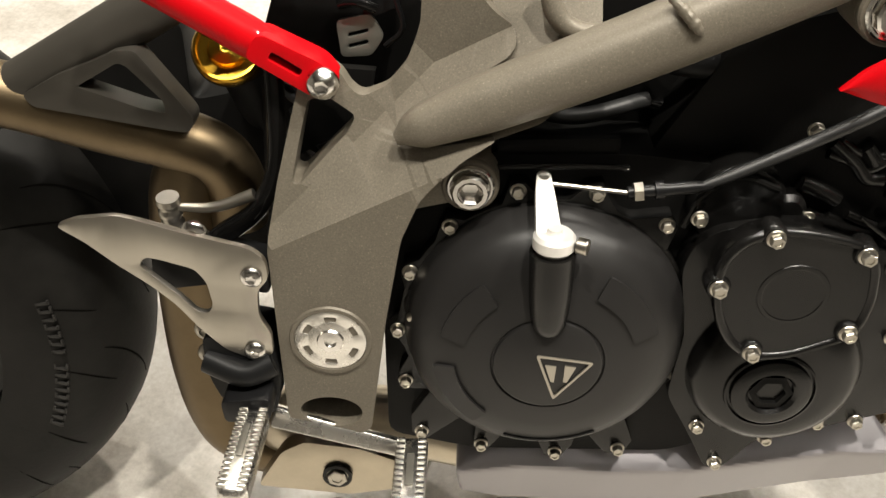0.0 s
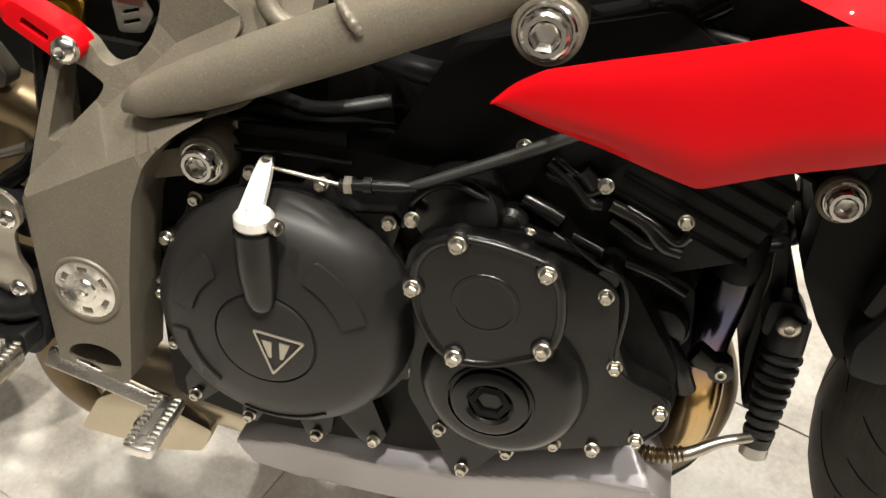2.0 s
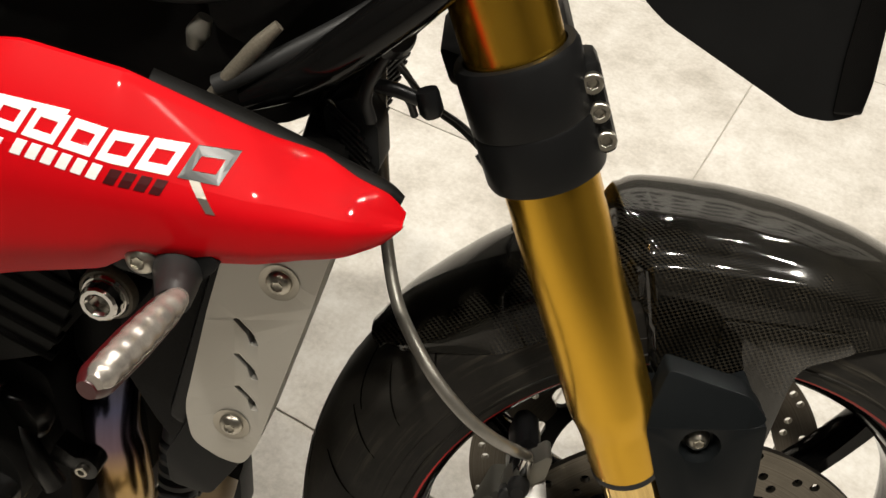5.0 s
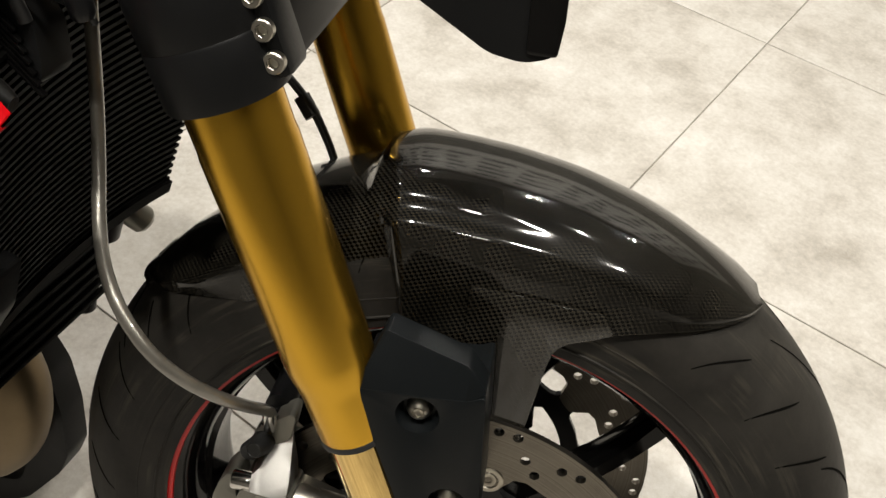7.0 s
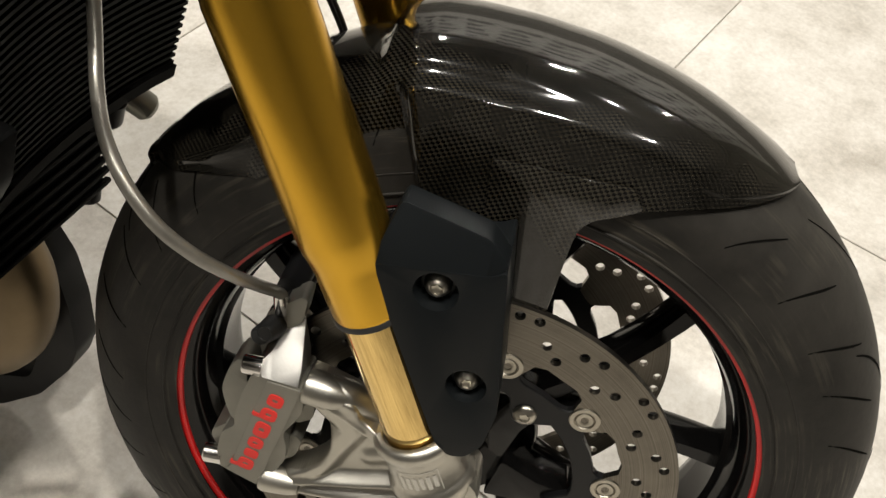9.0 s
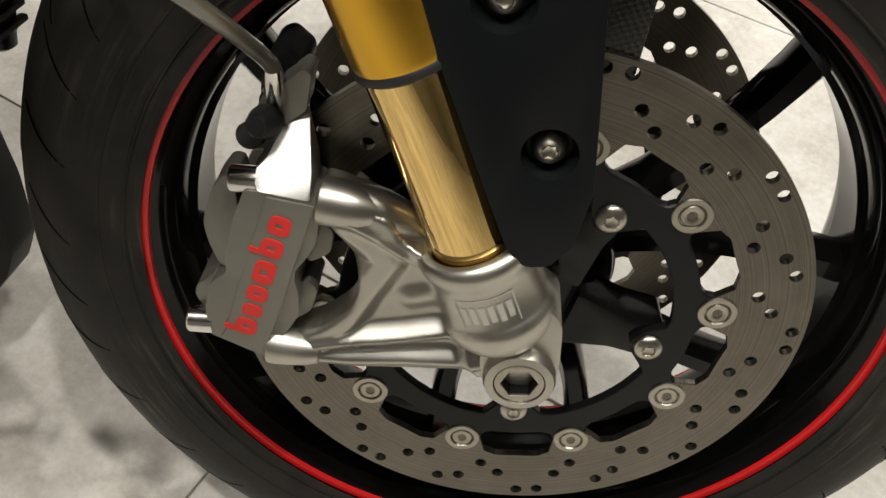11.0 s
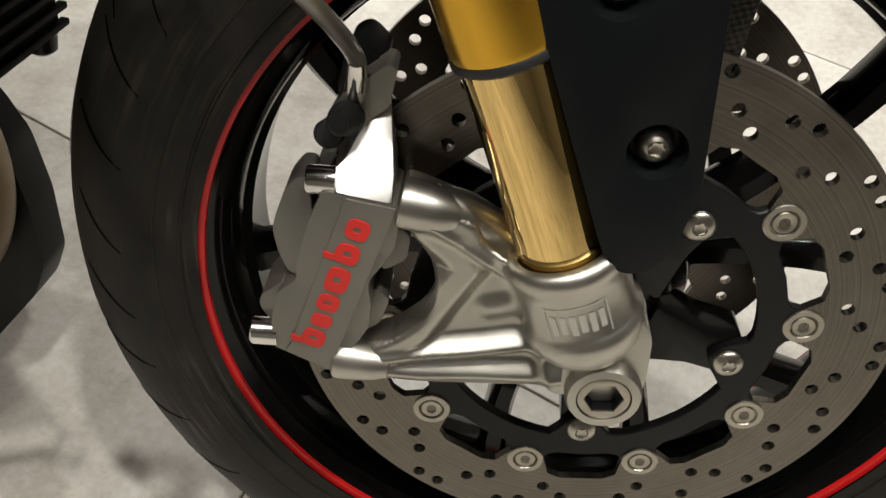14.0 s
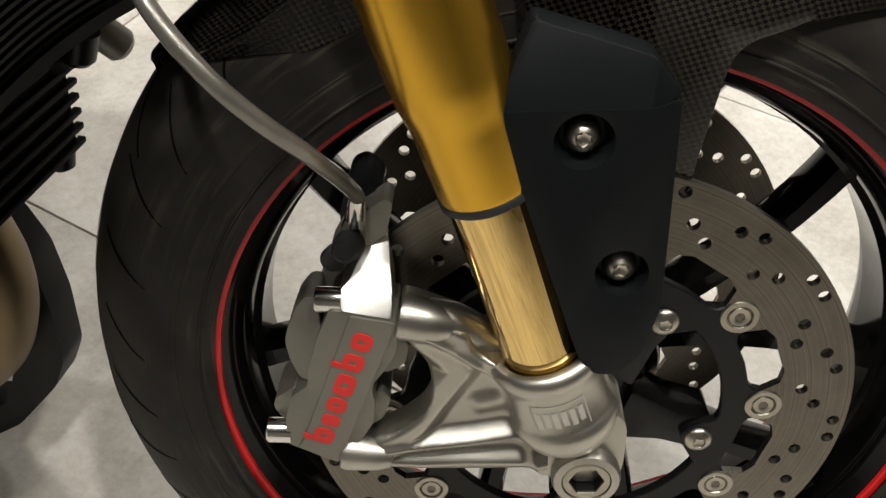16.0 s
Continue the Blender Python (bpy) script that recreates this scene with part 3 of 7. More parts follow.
def front_wheel():
    prof = [(0.2000, -0.034), (0.2035, -0.045), (0.2115, -0.0535), (0.2195, -0.0572), (0.2215, -0.0545), (0.215, -0.047), (0.211, -0.030), (0.196, -0.018)]
    prof = prof + [(r, -y) for r, y in reversed(prof)]
    wheel = front(part("front_wheel", lathe([(r, -y) for r, y in prof], n=128, closed=True), GLOSS_BLACK, motorcycle, "glossy black cast front wheel"))
    tyre = part("tyre", lathe([(r, -y) for r, y in tyre_profile(0.302, 0.0630, 0.2205)], n=160), RUBBER, wheel, "worn black road tyre with curved tread grooves")
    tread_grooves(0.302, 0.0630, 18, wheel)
    for rr in (0.2505, 0.2395, 0.2255):
        wy = 0.0628 if rr < 0.245 else 0.0611
        for s in (-1, 1):
            part("sidewall_ring", lathe([(rr - 0.0012, wy - 0.0004), (rr - 0.0004, wy + 0.0005), (rr + 0.0004, wy + 0.0005), (rr + 0.0012, wy - 0.0006)], axis=(0, s, 0), n=140), RUBBER, wheel)
    mark = None
    for k in range(44):
        a = radians(-170 + 1.45 * k + 0.3 * ((k * 3) % 4) + (3.5 if k > 11 else 0))
        tall = 0.0042 if k % 4 else 0.0055
        m = Matrix.Rotation(-a, 4, "Y") @ Matrix.Translation((0.2332, -0.0622, 0)) @ Matrix.Rotation(0.12 * (k % 3 - 1), 4, "Y") @ Matrix.Diagonal((tall * (0.55 + 0.1 * ((k * 7) % 5)), 0.0005, 0.0012 + 0.0005 * ((k * 5) % 4), 1))
        if mark is None:
            bm = box(-1, 1, -1, 1, -1, 1, 0.2)
            mark = part("raised_mark", bm, RUBBER, wheel, "unreadable raised sidewall writing", 0)
            mark.matrix_basis = m
        else:
            again(mark, m)
    for s in (-1, 1):
        st = part("rim_stripe", lathe([(0.2134, 0.0572), (0.2160, 0.0580), (0.2180, 0.0578), (0.2130, 0.0550)], axis=(0, s, 0), n=128, closed=True), RED_STRIPE, wheel, "thin red rim stripe")
    hub = part("hub", lathe([(0.012, 0.060), (0.036, 0.060), (0.044, 0.050), (0.046, 0.044), (0.055, 0.036), (0.058, 0.028), (0.055, 0.0), (0.058, -0.028), (0.055, -0.036), (0.046, -0.044), (0.044, -0.050), (0.036, -0.060), (0.012, -0.060)], n=48), GLOSS_BLACK, wheel)
    # five arms a side that carry the discs
    for s in (-1, 1):
        arm = None
        for k in range(5):
            turn = Matrix.Rotation(-radians(60.6 + 72 * k), 4, "Y")
            if arm is None:
                web = rounded([(0.030, -0.0190), (0.060, -0.0115), (0.0690, -0.0115), (0.0850, -0.0115), (0.0885, 0.0), (0.0850, 0.0115), (0.0690, 0.0115), (0.060, 0.0115), (0.030, 0.0190)], 0.003, 3)
                arm = part("disc_mount", prism(web, s * 0.0690, s * 0.0400, 0.003), GLOSS_BLACK, wheel)
                arm.matrix_basis = turn
            else:
                again(arm, turn)
    # five pairs of spokes
    first = None
    for k in range(5):
        for s in (-1, 1):
            a = radians(24 + 72 * k)
            b = radians(24 + 72 * k + s * 22)
            if first is None:
                bm = bmesh.new()
                p0 = Vector((0.046 * math.cos(radians(10)), 0, 0.046 * math.sin(radians(10))))
                rings = []
                for i in range(9):
                    t = i / 8
                    ang = radians(9 + 13 * t)
                    rr = 0.045 + 0.160 * t
                    c = Vector((rr * math.cos(ang), 0, rr * math.sin(ang)))
                    w = 0.0115 - 0.003 * math.sin(math.pi * t)
                    d = 0.019 - 0.004 * t
                    tang = Vector((-math.sin(ang), 0, math.cos(ang)))
                    prof2 = [(-1, -0.55), (-0.55, -1), (0.55, -1), (1, -0.55), (1, 0.55), (0.55, 1), (-0.55, 1), (-1, 0.55)]
                    rings.append([bm.verts.new(c + tang * w * u + Vector((0, d * v, 0))) for u, v in prof2])
                for r0, r1 in zip(rings, rings[1:]):
                    for i in range(8):
                        bm.faces.new((r0[i], r0[(i + 1) % 8], r1[(i + 1) % 8], r1[i]))
                first = part("spoke", bm, GLOSS_BLACK, wheel)
                first.matrix_basis = Matrix.Rotation(-a, 4, "Y")
                if s == -1:
                    first.matrix_basis = Matrix.Rotation(-a, 4, "Y") @ Matrix.Diagonal((1, 1, -1, 1))
            else:
                again(first, Matrix.Rotation(-a, 4, "Y") @ Matrix.Diagonal((1, 1, s, 1)))
    for s in (-1, 1):
        brake_disc(s)
    return wheel


def brake_disc(s):
    """Floating disc: drilled steel ring with inward ears, black carrier, ten bobbins, five bolts."""
    y = 0.072 * s
    ring = []
    for k in range(10):
        c = 8 + 36 * k
        for a, r in ((-18, 0.1205), (-12, 0.1215), (-8, 0.1185), (-6.0, 0.109), (-4.5, 0.1045), (0, 0.1035), (4.5, 0.1045), (6.0, 0.109), (8, 0.1185), (12, 0.1215)):
            ring.append((r * math.cos(radians(c + a)), r * math.sin(radians(c + a))))
    outer = circle(0, 0, 0.160, 120)
    rows = []
    for k in range(36):
        a = 3 + 10 * k
        rows += [((0.1530, 0.1310, 0.1455, 0.1380)[k % 4], a), ((0.1390, 0.1500, 0.1305, 0.1535)[k % 4], a + 5)]
    y0, y1 = (y - 0.0025, y + 0.0025)
    bm = prism(outer, y0, y1, 0.0, [ring] + ring_holes(rows, 0.0037))
    disc = front(part("brake_disc", bm, DISC_STEEL, motorcycle, "drilled floating steel brake disc", 30))
    inner = []
    for k in range(120):
        a = 3.0 * k
        off = abs((a - 60.6 + 36) % 72 - 36)
        r = 0.0860 - (0.0175 * (1 - (off / 12.0) ** 2) if off < 12 else 0)
        inner.append((r * math.cos(radians(a)), r * math.sin(radians(a))))
    win = []
    rim = []
    for k in range(10):
        c = 8 + 36 * k
        for a, r in ((-18, 0.1010), (-9, 0.1010), (-6.5, 0.1035), (-4.6, 0.112), (-2, 0.1155), (2, 0.1155), (4.6, 0.112), (6.5, 0.1035), (9, 0.1010)):
            rim.append((r * math.cos(radians(c + a)), r * math.sin(radians(c + a))))
    bm = prism(rim, y - 0.0022, y + 0.0035, 0.0008, [inner] + win, 1)
    part("carrier", bm, CARRIER, disc, "black anodised disc carrier", 30)
    n = (0, s, 0)
    first = None
    for k in range(10):
        c = radians(8 + 36 * k)
        at = (0.1100 * math.cos(c), y + s * 0.0022, 0.1100 * math.sin(c))
        if first is None:
            bm = lathe([(0.0028, -0.0006), (0.0028, 0.0006), (0.0034, 0.0009), (0.0058, 0.0009), (0.0064, 0.0003), (0.0070, 0.0003), (0.0075, 0.0013), (0.0102, 0.0013), (0.0108, 0.0008), (0.0108, 0.0)], axis=n, n=28)
            first = part("bobbin", bm, BOBBIN, disc, "zinc-plated bobbin")
            first.matrix_basis = Matrix.Translation(at)
            # flat black disc painted as the dark of the bobbin's hole
            core = part("bobbin_hole_shade", lathe([(0.0031, -0.0002), (0.0015, -0.0003), (0.0, -0.0003)], axis=n, n=20), CARRIER, disc, "black disc for the shaded bobbin hole")
            core.matrix_basis = Matrix.Translation(at)
        else:
            again(first, Matrix.Translation(at))
            again(core, Matrix.Translation(at))
    for k in range(5):
        c = radians(60.6 + 72 * k)
        bolt(disc, (0.079 * math.cos(c), y + s * 0.0022, 0.079 * math.sin(c)), 0.0085, 0.0042, "dome", BOLT_STEEL, n)
    return disc


front_wheel()

# ---- fork ----
FORK_Y = -0.1075
FDIR = Vector((-0.393, -0.033, 0.9187)).normalized()
FORK_FOOT = Vector((-0.0005, 0, 0.0))


def on_fork(h, y=FORK_Y):
    """A point of a fork leg's axis, h metres above its foot."""
    return FORK_FOOT + FDIR * h + Vector((0, y, 0))


def fork_leg(y):
    bm = lathe([(0.0, 0.030), (0.0215, 0.030), (0.0215, 0.30)], on_fork(0, y), FDIR, 64)
    leg = front(part("fork_leg", bm, STANCHION, motorcycle, "polished gold-coated inner fork tube"))
    part("outer_tube", lathe([(0.0222, 0.181), (0.0236, 0.181), (0.0241, 0.184), (0.0243, 0.214), (0.0252, 0.222), (0.0268, 0.231), (0.0274, 0.240), (0.0274, 0.376), (0.0269, 0.379), (0.0269, 0.62), (0.02, 0.622)], on_fork(0, y), FDIR, 64), GOLD, leg, "gold anodised outer fork tube")
    part("dust_seal", lathe([(0.0215, 0.1760), (0.0230, 0.1760), (0.0243, 0.1772), (0.0243, 0.1798), (0.0234, 0.1812), (0.02, 0.1812)], on_fork(0, y), FDIR, 64), HOSE, leg, "black rubber dust seal")
    return leg


def lower_clamp():
    """Lower fork yoke: a collar round each leg, joined across, with three pinch bolts."""
    m = Matrix.Translation(on_fork(0.438, 0)) @ Vector((0, 0, 1)).rotation_difference(FDIR).to_matrix().to_4x4()
    clamp = front(part("lower_yoke", move(box(-0.028, 0.032, -0.078, 0.078, -0.032, 0.032, 0.008), m), PLASTIC, motorcycle, "matt black lower fork yoke"))
    bridge = bmesh.new()
    rows = [[bridge.verts.new((x, y, z)) for x, y in ((0.030, -0.080), (0.030, 0.080), (-0.022, 0.080), (-0.048, 0.034), (-0.048, -0.034), (-0.022, -0.080))] for z in (0.004, 0.030)]
    bridge.faces.new(rows[0][::-1])
    bridge.faces.new(rows[1])
    for i in range(6):
        bridge.faces.new((rows[0][i], rows[0][(i + 1) % 6], rows[1][(i + 1) % 6], rows[1][i]))
    bmesh.ops.bevel(bridge, geom=list(bridge.edges), offset=0.005, segments=2, profile=0.5, affect="EDGES", clamp_overlap=True)
    part("stem_bridge", move(bridge, m), PLASTIC, clamp)
    for y in (FORK_Y, -FORK_Y):
        part("collar", lathe([(0.028, 0.404), (0.0328, 0.404), (0.0338, 0.407), (0.0338, 0.435), (0.0331, 0.4365), (0.0338, 0.438), (0.0338, 0.472), (0.0325, 0.475), (0.028, 0.475)], on_fork(0, y), FDIR, 64), PLASTIC, clamp)
    part("pinch_ear", move(box(0.022, 0.041, FORK_Y - 0.010, FORK_Y + 0.022, -0.027, 0.027, 0.005), m), PLASTIC, clamp)
    for k in (-0.0165, 0.0, 0.0165):
        p = m @ Vector((0.035, FORK_Y - 0.010, k))
        bolt(clamp, p, 0.0056, 0.005, "socket", BOLT_STEEL)
    return clamp


def seg_distance(p, a, b):
    ab = b - a
    t = max(0.0, min(1.0, (p - a).dot(ab) / max(ab.length_squared, 1e-12)))
    return (p - a - ab * t).length


def relief(outline, y0, y1, height, step, rim, holes=(), cuts=()):
    """A cast plate whose outer face rises by height(x, z), its rim rounded off; cuts: lines (point, normal) where the face may fold."""
    bm = bmesh.new()
    edges = []
    for loop in (outline, *holes):
        vs = [bm.verts.new((x, 0, z)) for x, z in loop]
        edges += [bm.edges.new((vs[i], vs[(i + 1) % len(vs)])) for i in range(len(vs))]
    bmesh.ops.triangle_fill(bm, use_beauty=True, edges=edges)
    planes = [((p[0], 0, p[1]), (n[0], 0, n[1])) for p, n in cuts]
    for k, axis in ((0, (1, 0, 0)), (1, (0, 0, 1))):
        lo, hi = min(p[k] for p in outline), max(p[k] for p in outline)
        count = int((hi - lo) / step)
        planes += [(Vector(axis) * (lo + (hi - lo) * i / count), axis) for i in range(1, count)]
    for co, no in planes:
        bmesh.ops.bisect_plane(bm, geom=list(bm.verts) + list(bm.edges) + list(bm.faces), plane_co=co, plane_no=no, dist=1e-6)
    ext = bmesh.ops.extrude_face_region(bm, geom=list(bm.faces))
    for g in ext["geom"]:
        if isinstance(g, bmesh.types.BMVert):
            g.tag = True
    pairs = [(Vector(a), Vector(b)) for loop in (outline, *holes) for a, b in zip(loop, loop[1:] + loop[:1])]
    for v in bm.verts:
        if v.tag:
            v.co.y = y1
        else:
            p = Vector((v.co.x, v.co.z))
            d = min(seg_distance(p, a, b) for a, b in pairs)
            fall = rim * (1 - math.sqrt(max(0.0, 1 - max(0.0, 1 - d / rim) ** 2)))
            v.co.y = y0 - height(v.co.x, v.co.z) + fall
    return bm


def facetted(outline, y0, y1, height, bevel, holes, cuts):
    """A plate whose outer face folds along straight cuts, with bevelled rims."""
    bm = bmesh.new()
    edges = []
    for loop in (outline, *holes):
        vs = [bm.verts.new((x, 0, z)) for x, z in loop]
        edges += [bm.edges.new((vs[i], vs[(i + 1) % len(vs)])) for i in range(len(vs))]
    bmesh.ops.triangle_fill(bm, use_beauty=True, edges=edges)
    for p, n in cuts:
        bmesh.ops.bisect_plane(bm, geom=list(bm.verts) + list(bm.edges) + list(bm.faces), plane_co=(p[0], 0, p[1]), plane_no=(n[0], 0, n[1]), dist=1e-5)
    for v in bm.verts:
        v.co.y = y0 - height(v.co.x, v.co.z)
    bmesh.ops.dissolve_limit(bm, angle_limit=radians(1.0), verts=list(bm.verts), edges=[e for e in bm.edges if len(e.link_faces) == 2])
    bmesh.ops.recalc_face_normals(bm, faces=bm.faces)
    rim = [e for e in bm.edges if len(e.link_faces) == 1]
    ext = bmesh.ops.extrude_face_region(bm, geom=list(bm.faces))
    for g in ext["geom"]:
        if isinstance(g, bmesh.types.BMVert):
            g.co.y = y1
    bmesh.ops.recalc_face_normals(bm, faces=bm.faces)
    rim = [e for e in rim if e.is_valid]
    bmesh.ops.bevel(bm, geom=rim, offset=bevel, segments=3, profile=0.5, affect="EDGES", clamp_overlap=True)
    return bm


def flat_faces(ob, least=6e-5):
    """Keeps the large faces of a folded plate plane between their rounded rims."""
    for f in ob.data.polygons:
        if f.area > least:
            f.use_smooth = False


def axle_foot():
    """Cast fork foot with the caliper arms and the axle clamp."""
    bm = lathe([(0.0, 0.0110), (0.0150, 0.0120), (0.0215, 0.0165), (0.0262, 0.0225), (0.0292, 0.0290), (0.0304, 0.0340), (0.0302, 0.0375), (0.0286, 0.0402), (0.0274, 0.0425), (0.0272, 0.0630), (0.0278, 0.0660), (0.0292, 0.0695), (0.0302, 0.0725), (0.0304, 0.0750), (0.0296, 0.0775), (0.0278, 0.0795), (0.0256, 0.0803), (0.0236, 0.0800), (0.0224, 0.0785), (0.0220, 0.05)], on_fork(0), FDIR, 64)
    foot = front(part("fork_foot", bm, CAST, motorcycle, "silver cast-aluminium fork foot with caliper bracket"))
    arm = rounded([(-0.1071, 0.0890), (-0.0995, 0.0880), (-0.0712, 0.0790), (-0.0670, 0.0690), (-0.0570, 0.0640), (-0.030, 0.066), (0.000, 0.050), (0.018, 0.000), (0.012, -0.026), (-0.0148, -0.0215), (-0.050, -0.0262), (-0.0861, -0.0305),
                   (-0.118, -0.0310), (-0.1273, -0.0150), (-0.1190, -0.0060), (-0.1040, 0.0010), (-0.0900, 0.0160), (-0.0860, 0.0290), (-0.0868, 0.0400), (-0.0920, 0.0520), (-0.0990, 0.0620), (-0.1050, 0.0690)], 0.008, 4)
    # ridge lines of the casting: points, height, half width, flat top, sharpness
    ridges = [([(-0.106, 0.0808), (-0.0880, 0.0790), (-0.0720, 0.0735), (-0.0620, 0.0650)], 0.0120, 0.0120, 0.0035, 0.3),
              ([(-0.0915, 0.0750), (-0.0793, 0.0680), (-0.0541, 0.0530), (-0.0446, 0.0510)], 0.0115, 0.0065, 0.0, 1.0),
              ([(-0.0940, 0.0690), (-0.0800, 0.0580), (-0.0735, 0.0495), (-0.0850, 0.0270), (-0.0945, 0.0060), (-0.1080, -0.0090)], 0.0068, 0.0075, 0.0040, 0.6),
              ([(-0.118, -0.0140), (-0.1000, -0.0088), (-0.0824, -0.0040), (-0.0617, 0.0012), (-0.0280, 0.0120)], 0.0088, 0.0070, 0.0, 1.0),
              ([(-0.118, -0.0215), (-0.0883, -0.0200), (-0.0602, -0.0155), (-0.0317, -0.0125), (-0.0107, -0.0030)], 0.0070, 0.0075, 0.0, 0.7),
              ([(-0.0588, 0.0252), (-0.0480, 0.0293), (-0.0330, 0.0360)], 0.0022, 0.0070, 0.0, 0.4)]

    def cast_height(x, z):
        p = Vector((x, z))
        h = 0.0
        for line, high, wide, flat, sharp in ridges:
            d = max(0.0, min(seg_distance(p, Vector(a), Vector(b)) for a, b in zip(line, line[1:])) - flat)
            k = min(1.0, (math.hypot(d, 0.0013) - 0.0013) / (1.2 * wide))
            h += (high * ((1 - sharp) * (0.5 + 0.5 * math.cos(math.pi * k)) + sharp * (1 - k) ** 1.4)) ** 4
        u = Vector((FDIR.x, FDIR.z))
        d = abs((p - Vector((FORK_FOOT.x, 0.0))).cross(u))
        return h ** (1 / 4) + 0.006 * math.exp(-((max(0.0, d - 0.024)) / 0.005) ** 2)

    part("caliper_bracket", relief(arm, FORK_Y + 0.0035, FORK_Y + 0.018, cast_height, 0.0012, 0.0030), CAST, foot, "", 50)
    part("bracket_boss", lathe([(0.0, -0.012), (0.0075, -0.011), (0.0105, -0.004), (0.0118, 0.004), (0.0122, 0.011), (0.0124, 0.0145), (0.0118, 0.0168), (0.0100, 0.0178), (0.0, 0.0178)], (-0.090, FORK_Y - 0.000, 0.0795), Vector((-0.99, 0.06, 0.10)), 32), CAST, foot)
    part("bracket_arm", tube([(-0.092, FORK_Y + 0.002, 0.0795), (-0.078, FORK_Y + 0.004, 0.0765), (-0.062, FORK_Y + 0.007, 0.0680), (-0.040, FORK_Y + 0.012, 0.056)], [0.0116, 0.0112, 0.0100, 0.0080], 8, 24), CAST, foot)
    part("bracket_boss", lathe([(0.0, -0.010), (0.0070, -0.009), (0.0094, -0.002), (0.0106, 0.006), (0.0114, 0.012), (0.0116, 0.016), (0.0110, 0.0185), (0.0095, 0.0195), (0.0, 0.0195)], (-0.114, FORK_Y - 0.000, -0.0165), Vector((-0.99, 0.06, 0.03)), 32), CAST, foot)
    part("clamp_block", prism(rounded([(0.004, 0.046), (0.018, 0.036), (0.0215, 0.004), (0.0190, -0.014), (0.004, -0.021), (-0.014, -0.016), (-0.020, 0.000), (-0.020, 0.016)], 0.008, 4), FORK_Y - 0.0150, FORK_Y + 0.020, 0.004, seg=3), CAST, foot)
    axle = part("axle_clamp", lathe([(0.0, -0.03), (0.0185, -0.03), (0.0190, 0.018), (0.0178, 0.0210), (0.0136, 0.0215), (0.0130, 0.0190)], (0.0015, FORK_Y - 0.002, -0.002), (0, -1, 0), 48), CAST, foot)
    hexagon = [(0.0015 + 0.0098 * math.cos(radians(60 * i + 8)), -0.002 + 0.0098 * math.sin(radians(60 * i + 8))) for i in range(6)]
    bm = prism(circle(0.0015, -0.002, 0.0129, 40), FORK_Y - 0.0229, FORK_Y - 0.0214, 0.0003, [hexagon])
    part("wheel_axle", bm, BOBBIN, foot, "hollow hexagon wheel axle", 25)
    # inside the hollow axle the steel is coloured black in place of shade
    part("socket_wall_shade", prism(circle(0.0015, -0.002, 0.0127, 32), FORK_Y - 0.0213, FORK_Y - 0.0136, 0.0002, [hexagon]), CARRIER, foot, "hexagon socket wall, blackened for the shade inside", 25)
    part("axle_socket_shade", prism(circle(0.0015, -0.002, 0.0120, 24), FORK_Y - 0.0138, FORK_Y - 0.0120, 0.0003), CARRIER, foot, "hexagon socket floor, blackened for the shade inside", 25)
    bolt(foot, (0.004, FORK_Y - 0.001, -0.028), 0.0060, 0.006, "dome", BOLT_STEEL, (0, -1, 0))
    part("clamp_lug", prism(rounded([(-0.008, -0.014), (0.014, -0.014), (0.011, -0.033), (-0.003, -0.035)], 0.006), FORK_Y - 0.001, FORK_Y + 0.018, 0.003), CAST, foot)
    # etched maker's plate as a plain shape on the foot: a thin frame with upright bars
    def arc_patch(a0, a1, h0, h1, lift=0.0003):
        bm = bmesh.new()
        n = 6
        q = Vector((0, 0, 1)).rotation_difference(FDIR).to_matrix()
        g = []
        for i in range(n + 1):
            a = radians(a0 + (a1 - a0) * i / n)
            d = q @ Vector((math.cos(a), math.sin(a), 0))
            g.append([bm.verts.new(on_fork(h) + d * (0.0272 + lift)) for h in (h0, h1)])
        for p, q2 in zip(g, g[1:]):
            bm.faces.new((p[0], p[1], q2[1], q2[0]))
        part("maker_mark", bm, PALE_ETCH, foot, "pale etched mark")

    arc_patch(-122, -58, 0.0412, 0.0420)
    arc_patch(-122, -58, 0.0606, 0.0614)
    arc_patch(-122, -120.5, 0.0412, 0.0614)
    arc_patch(-59.5, -58, 0.0412, 0.0614)
    for i in range(6):
        arc_patch(-117 + 9.6 * i, -117 + 9.6 * i + 6.2, 0.0455 + 0.001 * (i % 2), 0.0568)
    return foot


